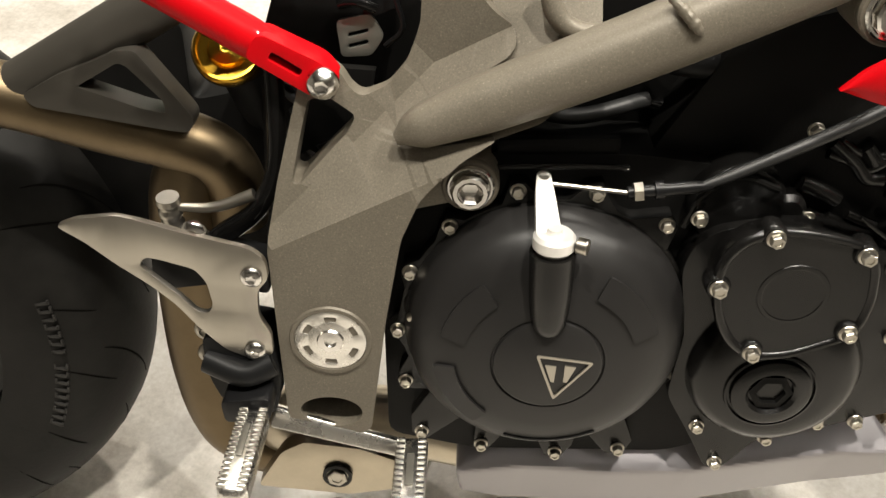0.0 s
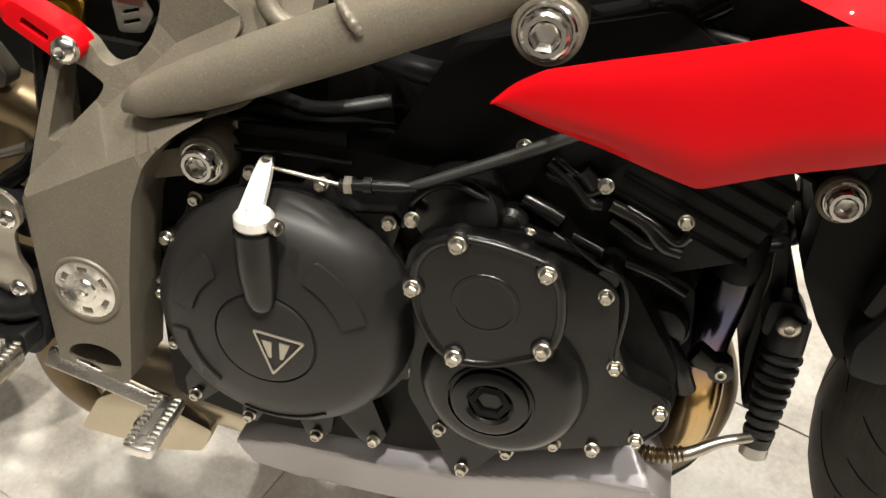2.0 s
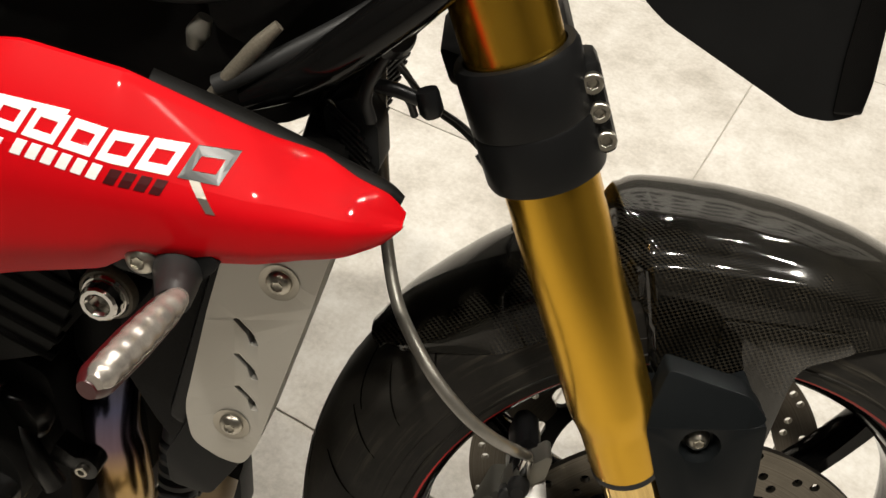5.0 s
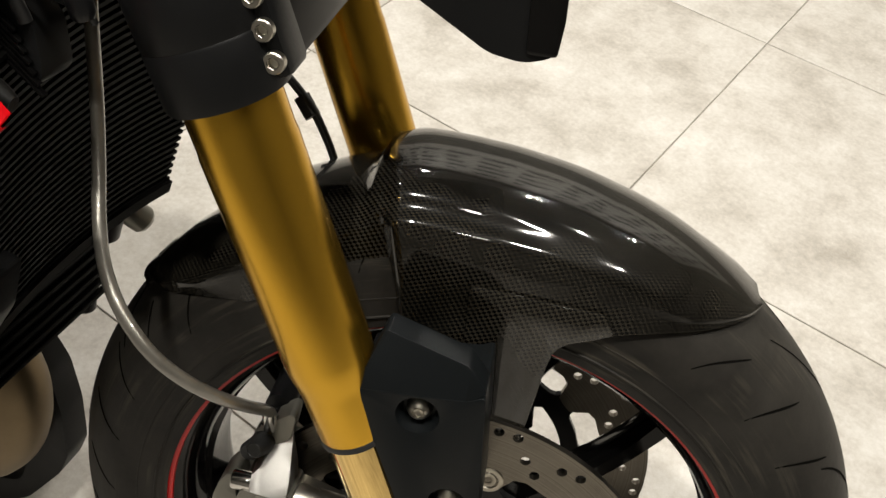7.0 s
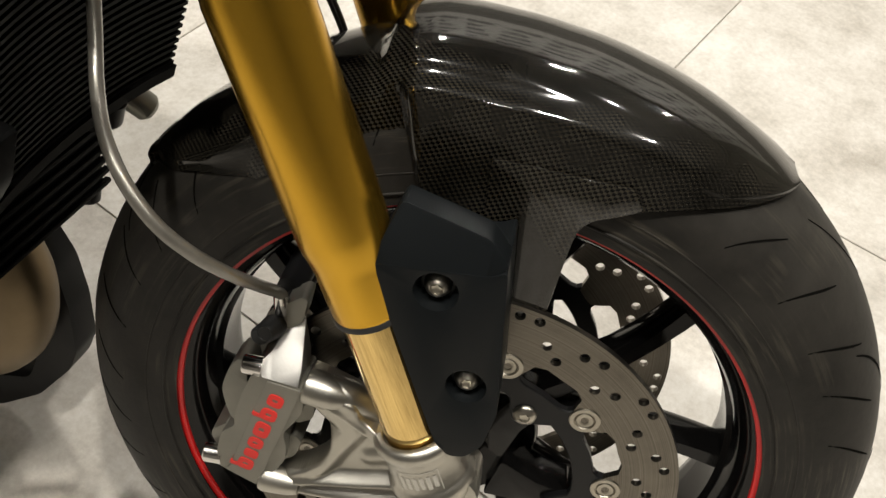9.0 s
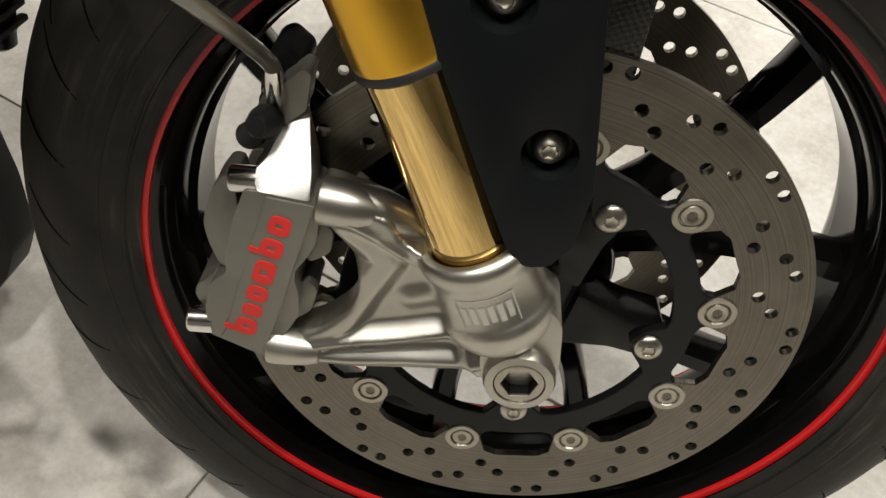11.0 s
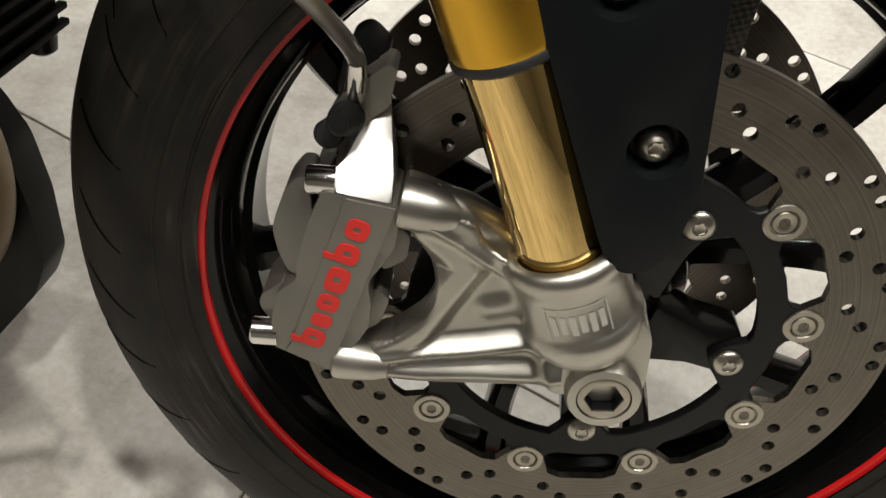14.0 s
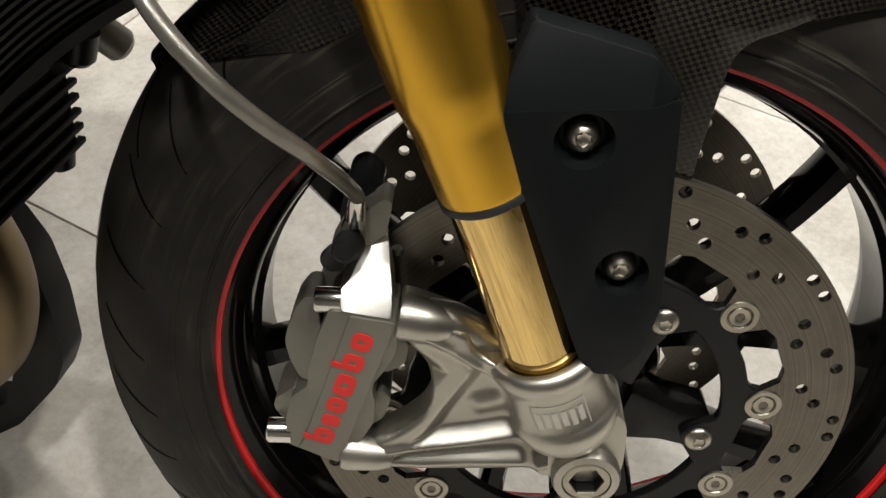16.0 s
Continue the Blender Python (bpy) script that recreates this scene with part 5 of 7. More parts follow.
# ---- engine ----
def engine():
    case = rounded([(-0.872, 0.300), (-0.876, 0.470), (-0.850, 0.535), (-0.800, 0.566), (-0.690, 0.566), (-0.640, 0.560), (-0.560, 0.515), (-0.500, 0.500), (-0.450, 0.420), (-0.460, 0.365), (-0.560, 0.325), (-0.640, 0.290), (-0.800, 0.285)], 0.012, 3)
    eng = part("engine", prism(case, -0.190, 0.190, 0.006), ENGINE_DARK, motorcycle, "satin black three-cylinder engine")
    cyl = rounded([(-0.690, 0.560), (-0.590, 0.515), (-0.500, 0.490), (-0.425, 0.520), (-0.400, 0.575), (-0.430, 0.640), (-0.500, 0.690), (-0.640, 0.650)], 0.01, 3)
    part("cylinder_head", prism(cyl, -0.178, 0.17, 0.008), ENGINE_DARK, eng)
    air = rounded([(-0.850, 0.560), (-0.690, 0.555), (-0.520, 0.640), (-0.420, 0.640), (-0.270, 0.690), (-0.270, 0.800), (-0.550, 0.800), (-0.800, 0.700)], 0.02, 3)
    part("airbox", prism(air, -0.135, 0.13, 0.015), ENGINE_DARK, eng)
    # clutch cover: flange with ears, dome, centre disc
    ears = [(-0.826, 0.513), (-0.854, 0.473), (-0.863, 0.420), (-0.857, 0.370), (-0.844, 0.316), (-0.795, 0.304), (-0.734, 0.298), (-0.683, 0.305), (-0.650, 0.387), (-0.645, 0.430), (-0.675, 0.520), (-0.726, 0.543), (-0.780, 0.543)]
    flange = []
    for i in range(72):
        a = 2 * math.pi * i / 72
        d = Vector((math.cos(a), math.sin(a)))
        r = 0.1075
        for ex, ez in ears:
            q = Vector((ex + 0.754, ez - 0.430))
            off = q.angle_signed(d) if q.length > 0 else 0
            if abs(off) < 0.12:
                r = max(r, (q.length + 0.0075) - 0.16 * off * off * 6)
        flange.append((-0.754 + r * d.x, 0.430 + r * d.y))
    part("clutch_flange", prism(flange, -0.204, -0.180, 0.003), ENGINE, eng)
    o = (-0.754, 0.0, 0.432)
    bm = lathe([(0.103, 0.196), (0.1035, 0.210), (0.1010, 0.2170), (0.0985, 0.2270), (0.0930, 0.2350), (0.0800, 0.2440), (0.0600, 0.2500), (0.0420, 0.2532), (0.0405, 0.2535), (0.0395, 0.2520), (0.0385, 0.2522), (0.0380, 0.2545), (0.0365, 0.2555), (0, 0.2560)], o, (0, -1, 0), 96)
    part("clutch_cover", bm, DOME_BLACK, eng, "round satin black clutch cover with triangular badge")
    for a0, a1, r0, r1 in ((18, 62, 0.062, 0.080), (128, 168, 0.060, 0.078), (188, 232, 0.066, 0.082), (252, 300, 0.083, 0.0855)):
        pts = sector(-0.754, 0.432, r0, r1, a0, a1, 12)
        bm = prism(rounded(pts, 0.003, 2), -0.2, -0.19, 0.0)
        for v in bm.verts:
            rr = math.hypot(v.co.x + 0.754, v.co.z - 0.432)
            surf = float(np.interp(rr, [0.042, 0.060, 0.080, 0.093, 0.0985], [0.2532, 0.2500, 0.2440, 0.2350, 0.2270]))
            v.co.y = -(surf + 0.0024) if v.co.y < -0.195 else -(surf - 0.003)
        part("cover_pad", bm, DOME_BLACK, eng, "", 25)
    for i, (ex, ez) in enumerate(ears):
        bolt(eng, (ex, -0.204, ez), 0.0046, 0.0065, "flange")
    # badge: a thin triangle with two plain bars
    t = [(-0.763, 0.4420), (-0.7215, 0.4370), (-0.748, 0.4015)]
    c = Vector((sum(p[0] for p in t) / 3, sum(p[1] for p in t) / 3))
    inner = [tuple(c + (Vector(p) - c) * 0.86) for p in t]
    part("badge", prism(rounded(t, 0.003, 3), -0.2568, -0.2550, 0.0, [rounded(inner, 0.002, 3)]), STAINLESS, eng, "thin silver triangle badge")
    for bx, lean in ((-0.752, 1), (-0.738, -1)):
        part("badge_bar", prism([(bx - 0.004, 0.4335), (bx + 0.004, 0.4325), (bx + 0.0025 * lean + 0.001, 0.4180), (bx + 0.0025 * lean - 0.0015, 0.4185)], -0.2567, -0.2550), STAINLESS, eng)
    # clutch arm: boss, collar, lever, end bolt
    part("arm_boss", tube([(-0.756, -0.238, 0.450), (-0.756, -0.249, 0.466), (-0.757, -0.252, 0.492), (-0.758, -0.252, 0.526)], [0.004, 0.0125, 0.0145, 0.0155], 6, 28), ENGINE, eng)
    part("arm_seal", lathe([(0, 0.0), (0.0115, 0.0), (0.0115, 0.006), (0.010, 0.008), (0, 0.008)], (-0.758, -0.252, 0.522), (0, 0, 1), 28), BOBBIN, eng)
    lever = part("clutch_lever", lathe([(0, 0), (0.0125, 0), (0.0140, 0.002), (0.0140, 0.009), (0.0120, 0.0115), (0.0055, 0.0115), (0.0050, 0.0155), (0, 0.016)], (-0.758, -0.252, 0.528), (0, 0, 1), 32), LEVER_WHITE, eng, "bright clutch release lever")
    bm = prism(rounded([(-0.769, -0.002), (-0.752, -0.002), (-0.756, 0.030), (-0.759, 0.048), (-0.768, 0.048), (-0.769, 0.030)], 0.004, 3), -0.0035, 0.0035, 0.0012)
    part("lever_arm", move(bm, Matrix.Translation((-0.001, -0.250, 0.536)) @ Matrix.Rotation(radians(-62), 4, "X")), LEVER_WHITE, eng)
    part("lever_eye", lathe([(0, 0), (0.0050, 0), (0.0052, 0.003), (0.004, 0.0045), (0, 0.0045)], (-0.764, -0.210, 0.556), (0, -0.3, 1), 24), BOLT_STEEL, eng)
    bolt(eng, (-0.743, -0.256, 0.5335), 0.0055, 0.007, "socket", BOLT_STEEL, (0.9, -0.4, 0))
    # generator cover
    gen = rounded([(-0.661, 0.488), (-0.656, 0.508), (-0.640, 0.522), (-0.615, 0.528), (-0.575, 0.526), (-0.540, 0.514), (-0.518, 0.508), (-0.505, 0.498), (-0.500, 0.455), (-0.487, 0.425), (-0.452, 0.413), (-0.456, 0.385), (-0.468, 0.366), (-0.535, 0.342), (-0.575, 0.330), (-0.598, 0.296), (-0.612, 0.295), (-0.630, 0.330), (-0.654, 0.372), (-0.650, 0.43)], 0.008, 3)
    part("generator_case", prism(gen, -0.2125, -0.175, 0.005, seg=3), ENGINE, eng)
    part("generator_dome", lathe([(0.0660, 0.2080), (0.0640, 0.2180), (0.0590, 0.2262), (0.0510, 0.2308), (0.0400, 0.2322), (0, 0.2326)], (-0.579, 0, 0.402), (0, -1, 0), 72), ENGINE, eng)
    cap_bolts = [(-0.6158, 0.5395), (-0.6452, 0.4990), (-0.5545, 0.5285), (-0.5510, 0.4655), (-0.6128, 0.4455)]
    egg = rounded([(-0.6496, 0.5029), (-0.6477, 0.5225), (-0.6364, 0.5380), (-0.6161, 0.5465), (-0.5938, 0.5455), (-0.5716, 0.5418), (-0.5500, 0.5350), (-0.5410, 0.5185), (-0.5370, 0.4907), (-0.5400, 0.4688), (-0.5500, 0.4560), (-0.5851, 0.4390), (-0.6137, 0.4360), (-0.6319, 0.4506), (-0.6443, 0.4743)], 0.012, 4)
    mid = Vector((-0.594, 0.494))
    well = [tuple(mid + (Vector(p) - mid) * 0.865) for p in egg]
    bm = prism(egg, -0.2495, -0.205, 0.0045, [well], 4)
    for v in bm.verts:
        if v.co.y > -0.2350:
            # the wall runs in towards the case
            v.co.x = mid.x + (v.co.x - mid.x) * 0.88
            v.co.z = mid.y - 0.010 + (v.co.z - mid.y) * 0.84
    part("generator_cap", bm, ENGINE, eng, "satin black cap with five bolts")
    part("cap_face", prism([tuple(mid + (Vector(p) - mid) * 0.90) for p in egg], -0.2468, -0.236), ENGINE, eng)
    part("cap_disc", lathe([(0.0245, 0.2466), (0.0238, 0.2474), (0.0212, 0.2475), (0.0204, 0.2471), (0, 0.2470)], (-0.594, 0, 0.494), (0, -1, 0), 48), ENGINE, eng, "", 12)
    for ex, ez in cap_bolts:
        part("bolt_boss", lathe([(0.0060, 0.2300), (0.0086, 0.2360), (0.0086, 0.2478), (0.0076, 0.2495), (0, 0.2495)], (ex, 0, ez), (0, -1, 0), 24), ENGINE, eng)
    for ex, ez in cap_bolts:
        bolt(eng, (ex, -0.2492, ez), 0.0050, 0.0068, "flange")
    for ex, ez in ((-0.656, 0.531), (-0.514, 0.495), (-0.499, 0.435), (-0.460, 0.401), (-0.534, 0.350), (-0.504, 0.352), (-0.473, 0.370), (-0.570, 0.331), (-0.605, 0.302), (-0.626, 0.341)):
        bolt(eng, (ex, -0.2125, ez), 0.0047, 0.0065, "flange")
    o = (-0.585, 0, 0.397)
    part("case_rim", tube([(-0.548, -0.2125, 0.536), (-0.5243, -0.2125, 0.5195), (-0.5061, -0.2125, 0.5110), (-0.4985, -0.2125, 0.4860), (-0.4992, -0.2125, 0.4400), (-0.4840, -0.2125, 0.4235), (-0.4600, -0.2125, 0.4130), (-0.4545, -0.2125, 0.3898), (-0.4690, -0.2125, 0.3690)], 0.0015, 8, 10), ENGINE, eng)
    part("crank_plug", lathe([(0.0345, 0.2300), (0.0338, 0.2345), (0.0322, 0.2350), (0.0312, 0.2312), (0.0300, 0.2312), (0.0292, 0.2362), (0.0275, 0.2372), (0.0190, 0.2376), (0.0165, 0.2350)], o, (0, -1, 0), 64), ENGINE, eng, "black threaded crankshaft plug")
    bm = lathe([(0.0165, 0.2350), (0.0150, 0.2350), (0.0110, 0.2360)], o, (0, -1, 0), 6)
    lathe([(0.0110, 0.2360), (0.0105, 0.2300), (0, 0.2295)], o, (0, -1, 0), 6, bm)
    part("plug_socket", bm, ENGINE_DARK, eng, "", 20)
    part("starter_cover", lathe([(0.034, 0.176), (0.034, 0.196), (0.031, 0.202), (0.012, 0.204), (0, 0.204)], (-0.628, 0, 0.534), (0, -1, 0), 48), ENGINE, eng)
    part("gasket_rib", tube([(-0.664, -0.205, 0.520), (-0.655, -0.207, 0.545), (-0.632, -0.207, 0.560), (-0.605, -0.207, 0.552)], 0.0028, 8, 10), ENGINE, eng)
    # oil filler with its finger grip
    filler = part("oil_filler", lathe([(0, 0.0), (0.0165, 0.0), (0.0165, 0.008), (0.0150, 0.010), (0.0, 0.0105)], (-0.840, -0.208, 0.448), (-0.25, -0.93, 0.25), 28), ENGINE, eng, "black oil filler cap")
    part("filler_grip", move(box(-0.0135, 0.0135, -0.007, 0.0, -0.0022, 0.0022, 0.0015), Matrix.Translation((-0.843, -0.2190, 0.451)) @ Matrix.Rotation(radians(-28), 4, "Y")), BOLT_STEEL, eng)
    # head castings: slanting ledges, fins, plugs and bolts
    for k in range(9):
        m = Matrix.Translation((-0.540 + 0.013 * k, -0.1785, 0.568 + 0.0112 * k)) @ Matrix.Rotation(radians(23), 4, "Y")
        part("cooling_fin", move(box(0.012 * (k % 2), 0.128 - 0.008 * k, -0.0022, 0.008, -0.0017, 0.0017, 0.0009), m), FIN_BLACK, eng)
    ribs = [([(-0.568, 0.578), (-0.550, 0.564), (-0.538, 0.551), (-0.527, 0.550)], 0.0055), ([(-0.522, 0.551), (-0.498, 0.541), (-0.483, 0.526), (-0.468, 0.522)], 0.0055), ([(-0.583, 0.546), (-0.568, 0.540), (-0.554, 0.533)], 0.006),
            ([(-0.545, 0.575), (-0.535, 0.563)], 0.006), ([(-0.520, 0.540), (-0.500, 0.528), (-0.488, 0.524)], 0.004), ([(-0.545, 0.522), (-0.520, 0.512), (-0.505, 0.509)], 0.004), ([(-0.560, 0.520), (-0.525, 0.500)], 0.005),
            ([(-0.5687, 0.5684), (-0.5507, 0.5624), (-0.5385, 0.5577), (-0.5280, 0.5637)], 0.0035), ([(-0.5107, 0.5511), (-0.4899, 0.5410), (-0.4724, 0.5293), (-0.4644, 0.5371)], 0.0035), ([(-0.5622, 0.5789), (-0.5438, 0.5689), (-0.5229, 0.5678)], 0.003), ([(-0.5178, 0.5108), (-0.5032, 0.5062), (-0.4824, 0.5003), (-0.4583, 0.4891)], 0.0035)]
    for pts, r in ribs:
        pts = [(x, -0.183, z) for x, z in pts]
        part("head_rib", tube(pts, r, 6, 12), HEAD_BLACK, eng)
    part("cam_boss", lathe([(0, 0), (0.014, 0), (0.013, 0.010), (0.009, 0.014), (0, 0.015)], (-0.590, -0.182, 0.528), (0, -1, 0), 24), ENGINE, eng)
    part("cam_boss", lathe([(0, 0), (0.011, 0), (0.0105, 0.024), (0.008, 0.028), (0, 0.028)], (-0.515, -0.182, 0.507), (0, -1, 0), 24), ENGINE, eng)
    for ex, ez in ((-0.470, 0.552), (-0.527, 0.570), (-0.585, 0.590), (-0.575, 0.522)):
        bolt(eng, (ex, -0.192, ez), 0.0045, 0.006, "flange")
    part("front_case", prism(rounded([(-0.510, 0.500), (-0.448, 0.475), (-0.440, 0.400), (-0.446, 0.330), (-0.500, 0.300)], 0.010, 3), -0.150, 0.120, 0.006), ENGINE_DARK, eng)
    # water pump side by the front edge
    part("water_pump", lathe([(0.024, 0.140), (0.024, 0.160), (0.020, 0.166), (0.010, 0.168), (0, 0.168)], (-0.470, 0, 0.440), (0, -1, 0), 40), ENGINE, eng)
    part("pump_spout", tube([(-0.470, -0.160, 0.440), (-0.452, -0.172, 0.420), (-0.440, -0.172, 0.395)], 0.008, 8, 16), ENGINE, eng)
    part("pump_tab", prism(lug_outline(-0.418, 0.415, 0.010, -0.440, 0.425, 0.009), -0.170, -0.155, 0.002), ENGINE, eng)
    bolt(eng, (-0.418, -0.170, 0.415), 0.0045, 0.004, "socket", BOLT_STEEL)
    # throttle hose and wiring in the dark above the cases
    part("breather_hose", tube([(-0.800, -0.150, 0.590), (-0.745, -0.165, 0.582), (-0.690, -0.150, 0.590)], 0.006, 8, 12), HOSE, eng)
    part("intake_stub", tube([(-0.700, -0.150, 0.622), (-0.665, -0.168, 0.624), (-0.630, -0.160, 0.618)], 0.0095, 8, 16), PLASTIC, eng)
    part("cast_pad", prism(rounded([(-0.795, 0.562), (-0.712, 0.566), (-0.712, 0.578), (-0.795, 0.574)], 0.002, 2), -0.190, -0.183, 0.001), ENGINE_DARK, eng)
    part("case_ledge", tube([(-0.800, -0.196, 0.556), (-0.750, -0.198, 0.560), (-0.705, -0.196, 0.559)], 0.0025, 6, 10), HEAD_BLACK, eng)
    part("wiring_hose", tube([(-0.600, -0.150, 0.690), (-0.554, -0.160, 0.672), (-0.527, -0.165, 0.666), (-0.502, -0.160, 0.673), (-0.470, -0.150, 0.690)], 0.0065, 8, 14), GLOSS_BLACK, eng)
    part("wiring_hose", tube([(-0.520, -0.150, 0.700), (-0.514, -0.160, 0.686), (-0.490, -0.165, 0.676), (-0.455, -0.160, 0.668)], 0.0045, 8, 12), HOSE, eng)
    part("air_stub", tube([(-0.690, -0.130, 0.578), (-0.660, -0.142, 0.577), (-0.634, -0.135, 0.572)], [0.006, 0.009, 0.008], 6, 16), GLOSS_BLACK, eng)
    part("connector", move(box(-0.009, 0.009, -0.006, 0.006, -0.006, 0.006, 0.002), Matrix.Translation((-0.583, -0.152, 0.607)) @ Matrix.Rotation(radians(25), 4, "Y")), PALE_ETCH, eng, "pale cable connector")
    bolt(eng, (-0.578, -0.152, 0.586), 0.0052, 0.006, "flange")
    part("spark_lead", tube([(-0.572, -0.150, 0.612), (-0.550, -0.155, 0.600), (-0.545, -0.160, 0.575), (-0.520, -0.172, 0.560)], 0.003, 8, 10), HOSE, eng)
    return eng


engine()


def clutch_cable():
    pts = [(-0.762, -0.212, 0.554), (-0.735, -0.214, 0.5525), (-0.708, -0.216, 0.551), (-0.660, -0.215, 0.557), (-0.632, -0.212, 0.569), (-0.565, -0.203, 0.601), (-0.50, -0.19, 0.635)]
    cable = part("clutch_cable", tube(pts[3:], [0.0030, 0.0042, 0.0046, 0.0046], 10, 14), HOSE, motorcycle, "black sheathed clutch cable with adjuster")
    part("inner_wire", tube(pts[:3], 0.0016, 8, 10), STAINLESS, cable, "bare steel wire")
    d = Vector(pts[3]) - Vector(pts[2])
    part("adjuster", lathe([(0, 0), (0.0042, 0), (0.0042, 0.018), (0.0062, 0.018), (0.0062, 0.024), (0.0044, 0.024), (0.0044, 0.044), (0.0034, 0.050), (0.003, 0.056)], pts[2], d, 18), CARRIER, cable)
    part("lock_nut", lathe([(0, 0), (0.0070, 0), (0.0070, 0.006), (0, 0.006)], Vector(pts[2]) + d.normalized() * 0.004, d, 6), BOLT_STEEL, cable, "steel lock nut", 20)
    return cable


clutch_cable()


# ---- exhaust ----
def exhaust():
    right = [(-0.420, -0.108, 0.600), (-0.4205, -0.112, 0.530), (-0.421, -0.114, 0.471), (-0.428, -0.113, 0.404), (-0.4245, -0.112, 0.370), (-0.422, -0.111, 0.333), (-0.430, -0.108, 0.295), (-0.475, -0.09, 0.262), (-0.65, -0.08, 0.245)]
    ex = part("exhaust", tube(right, 0.0208, 10, 28), HEADER_STEEL, motorcycle, "heat-tinted steel exhaust headers and collector")
    for y in (0.0, 0.105):
        pts = [(x - 0.020 - 0.05 * y, y, z) for x, _, z in right]
        part("header_pipe", tube(pts, 0.0185, 8, 20), HEADER_STEEL, ex)
        part("header_sleeve", tube(pts[:4], [0.021, 0.021, 0.021, 0.019], 6, 20), ENGINE_DARK, ex, "dark header flange")
    part("engine_front", prism(rounded([(-0.520, 0.300), (-0.425, 0.300), (-0.428, 0.370), (-0.445, 0.420), (-0.460, 0.500), (-0.520, 0.520)], 0.008, 3), -0.060, 0.060, 0.004), ENGINE_DARK, ex, "dark engine casing behind the header pipes")
    part("header_sleeve", tube([(-0.418, -0.106, 0.600), (-0.4195, -0.110, 0.560), (-0.4200, -0.112, 0.520), (-0.4205, -0.114, 0.484), (-0.4208, -0.114, 0.478)], [0.0225, 0.0225, 0.0225, 0.0235, 0.0215], 6, 28), ENGINE_DARK, ex, "dark header flange")
    # collector box and belly panel
    belly = rounded([(-0.8150, 0.2600), (-0.8100, 0.2690), (-0.7840, 0.2830), (-0.7000, 0.2920), (-0.6300, 0.2960), (-0.5680, 0.3115), (-0.4850, 0.3340), (-0.4700, 0.3270), (-0.4450, 0.2980), (-0.4280, 0.2720), (-0.4400, 0.2560), (-0.4800, 0.2380), (-0.6100, 0.1900), (-0.7700, 0.1900), (-0.8100, 0.2150)], 0.005, 3)

    def belly_face(x, z):
        """A narrow facet leans back above the crease, a tall one turns under below it."""
        crease = float(np.interp(x, [-0.815, -0.756, -0.690, -0.617, -0.500, -0.430], [0.2630, 0.2735, 0.2700, 0.2750, 0.3030, 0.3060]))
        up = 0.5 * (z - crease + math.hypot(z - crease, 0.003))
        return -(1.2 * up + 0.50 * (up - (z - crease)))

    part("belly_panel", relief(belly, -0.199, -0.020, belly_face, 0.003, 0.0025), BELLY, ex, "grey metallic belly panel", 25)
    nose = rounded([(-0.430, 0.308), (-0.405, 0.300), (-0.388, 0.270), (-0.379, 0.225), (-0.377, 0.172), (-0.388, 0.143), (-0.428, 0.090), (-0.480, 0.050), (-0.520, 0.060), (-0.520, 0.280)], 0.006, 3)
    hole = rounded([(-0.440, 0.262), (-0.420, 0.245), (-0.417, 0.200), (-0.424, 0.145), (-0.437, 0.110), (-0.482, 0.096), (-0.490, 0.140), (-0.470, 0.240)], 0.010, 4)
    part("belly_bracket", prism(nose, 0.018, 0.050, 0.003, [hole]), PLASTIC, ex, "black belly bracket with an opening")
    part("collector_bend", tube([(-0.445, -0.010, 0.400), (-0.418, -0.012, 0.340), (-0.4025, -0.013, 0.290), (-0.4030, -0.013, 0.250), (-0.418, -0.013, 0.210), (-0.455, -0.013, 0.180), (-0.54, -0.01, 0.165)], [0.024, 0.027, 0.031, 0.032, 0.032, 0.031, 0.030], 10, 28), BRONZE_STEEL, ex, "bronzed collector bend")
    coll = [(-1.000, -0.105, 0.215), (-0.965, -0.112, 0.235), (-0.910, -0.116, 0.240), (-0.850, -0.122, 0.244), (-0.790, -0.130, 0.238), (-0.700, -0.13, 0.222)]
    part("collector_pipe", tube(coll, [0.020, 0.036, 0.036, 0.032, 0.030, 0.03], 8, 32), STEEL_WARM, ex, "bright steel collector pipe")
    part("collector_shield", prism(rounded([(-0.996, 0.202), (-0.971, 0.246), (-0.950, 0.259), (-0.900, 0.253), (-0.853, 0.234), (-0.866, 0.205), (-0.911, 0.195)], 0.006, 3), -0.166, -0.150, 0.004), STEEL_WARM, ex, "brushed steel heat shield")
    bolt(ex, (-0.9214, -0.1675, 0.2217), 0.0095, 0.006, "flange", BOLT_STEEL)
    part("bolt_grommet", lathe([(0.0105, 0), (0.0135, 0.001), (0.0135, 0.004), (0.0105, 0.0045)], (-0.9214, -0.1665, 0.2217), (0, -1, 0), 28), CARRIER, ex)
    rise = [(-0.965, -0.100, 0.196), (-0.998, -0.105, 0.200), (-1.032, -0.108, 0.232), (-1.046, -0.110, 0.300), (-1.048, -0.110, 0.390), (-1.046, -0.108, 0.470), (-1.035, -0.104, 0.510)]
    part("rising_pipe", tube(rise, [0.032, 0.031, 0.031, 0.030, 0.029, 0.027, 0.026], 8, 28), BRONZE_STEEL, ex)
    back = [(-1.004, -0.100, 0.450), (-1.003, -0.102, 0.485), (-1.013, -0.106, 0.510), (-1.040, -0.112, 0.527), (-1.093, -0.116, 0.5425), (-1.160, -0.122, 0.564), (-1.30, -0.14, 0.605)]
    part("tail_pipe", tube(back, 0.0250, 10, 28), BRONZE_STEEL, ex, "bronzed bent tail pipe")
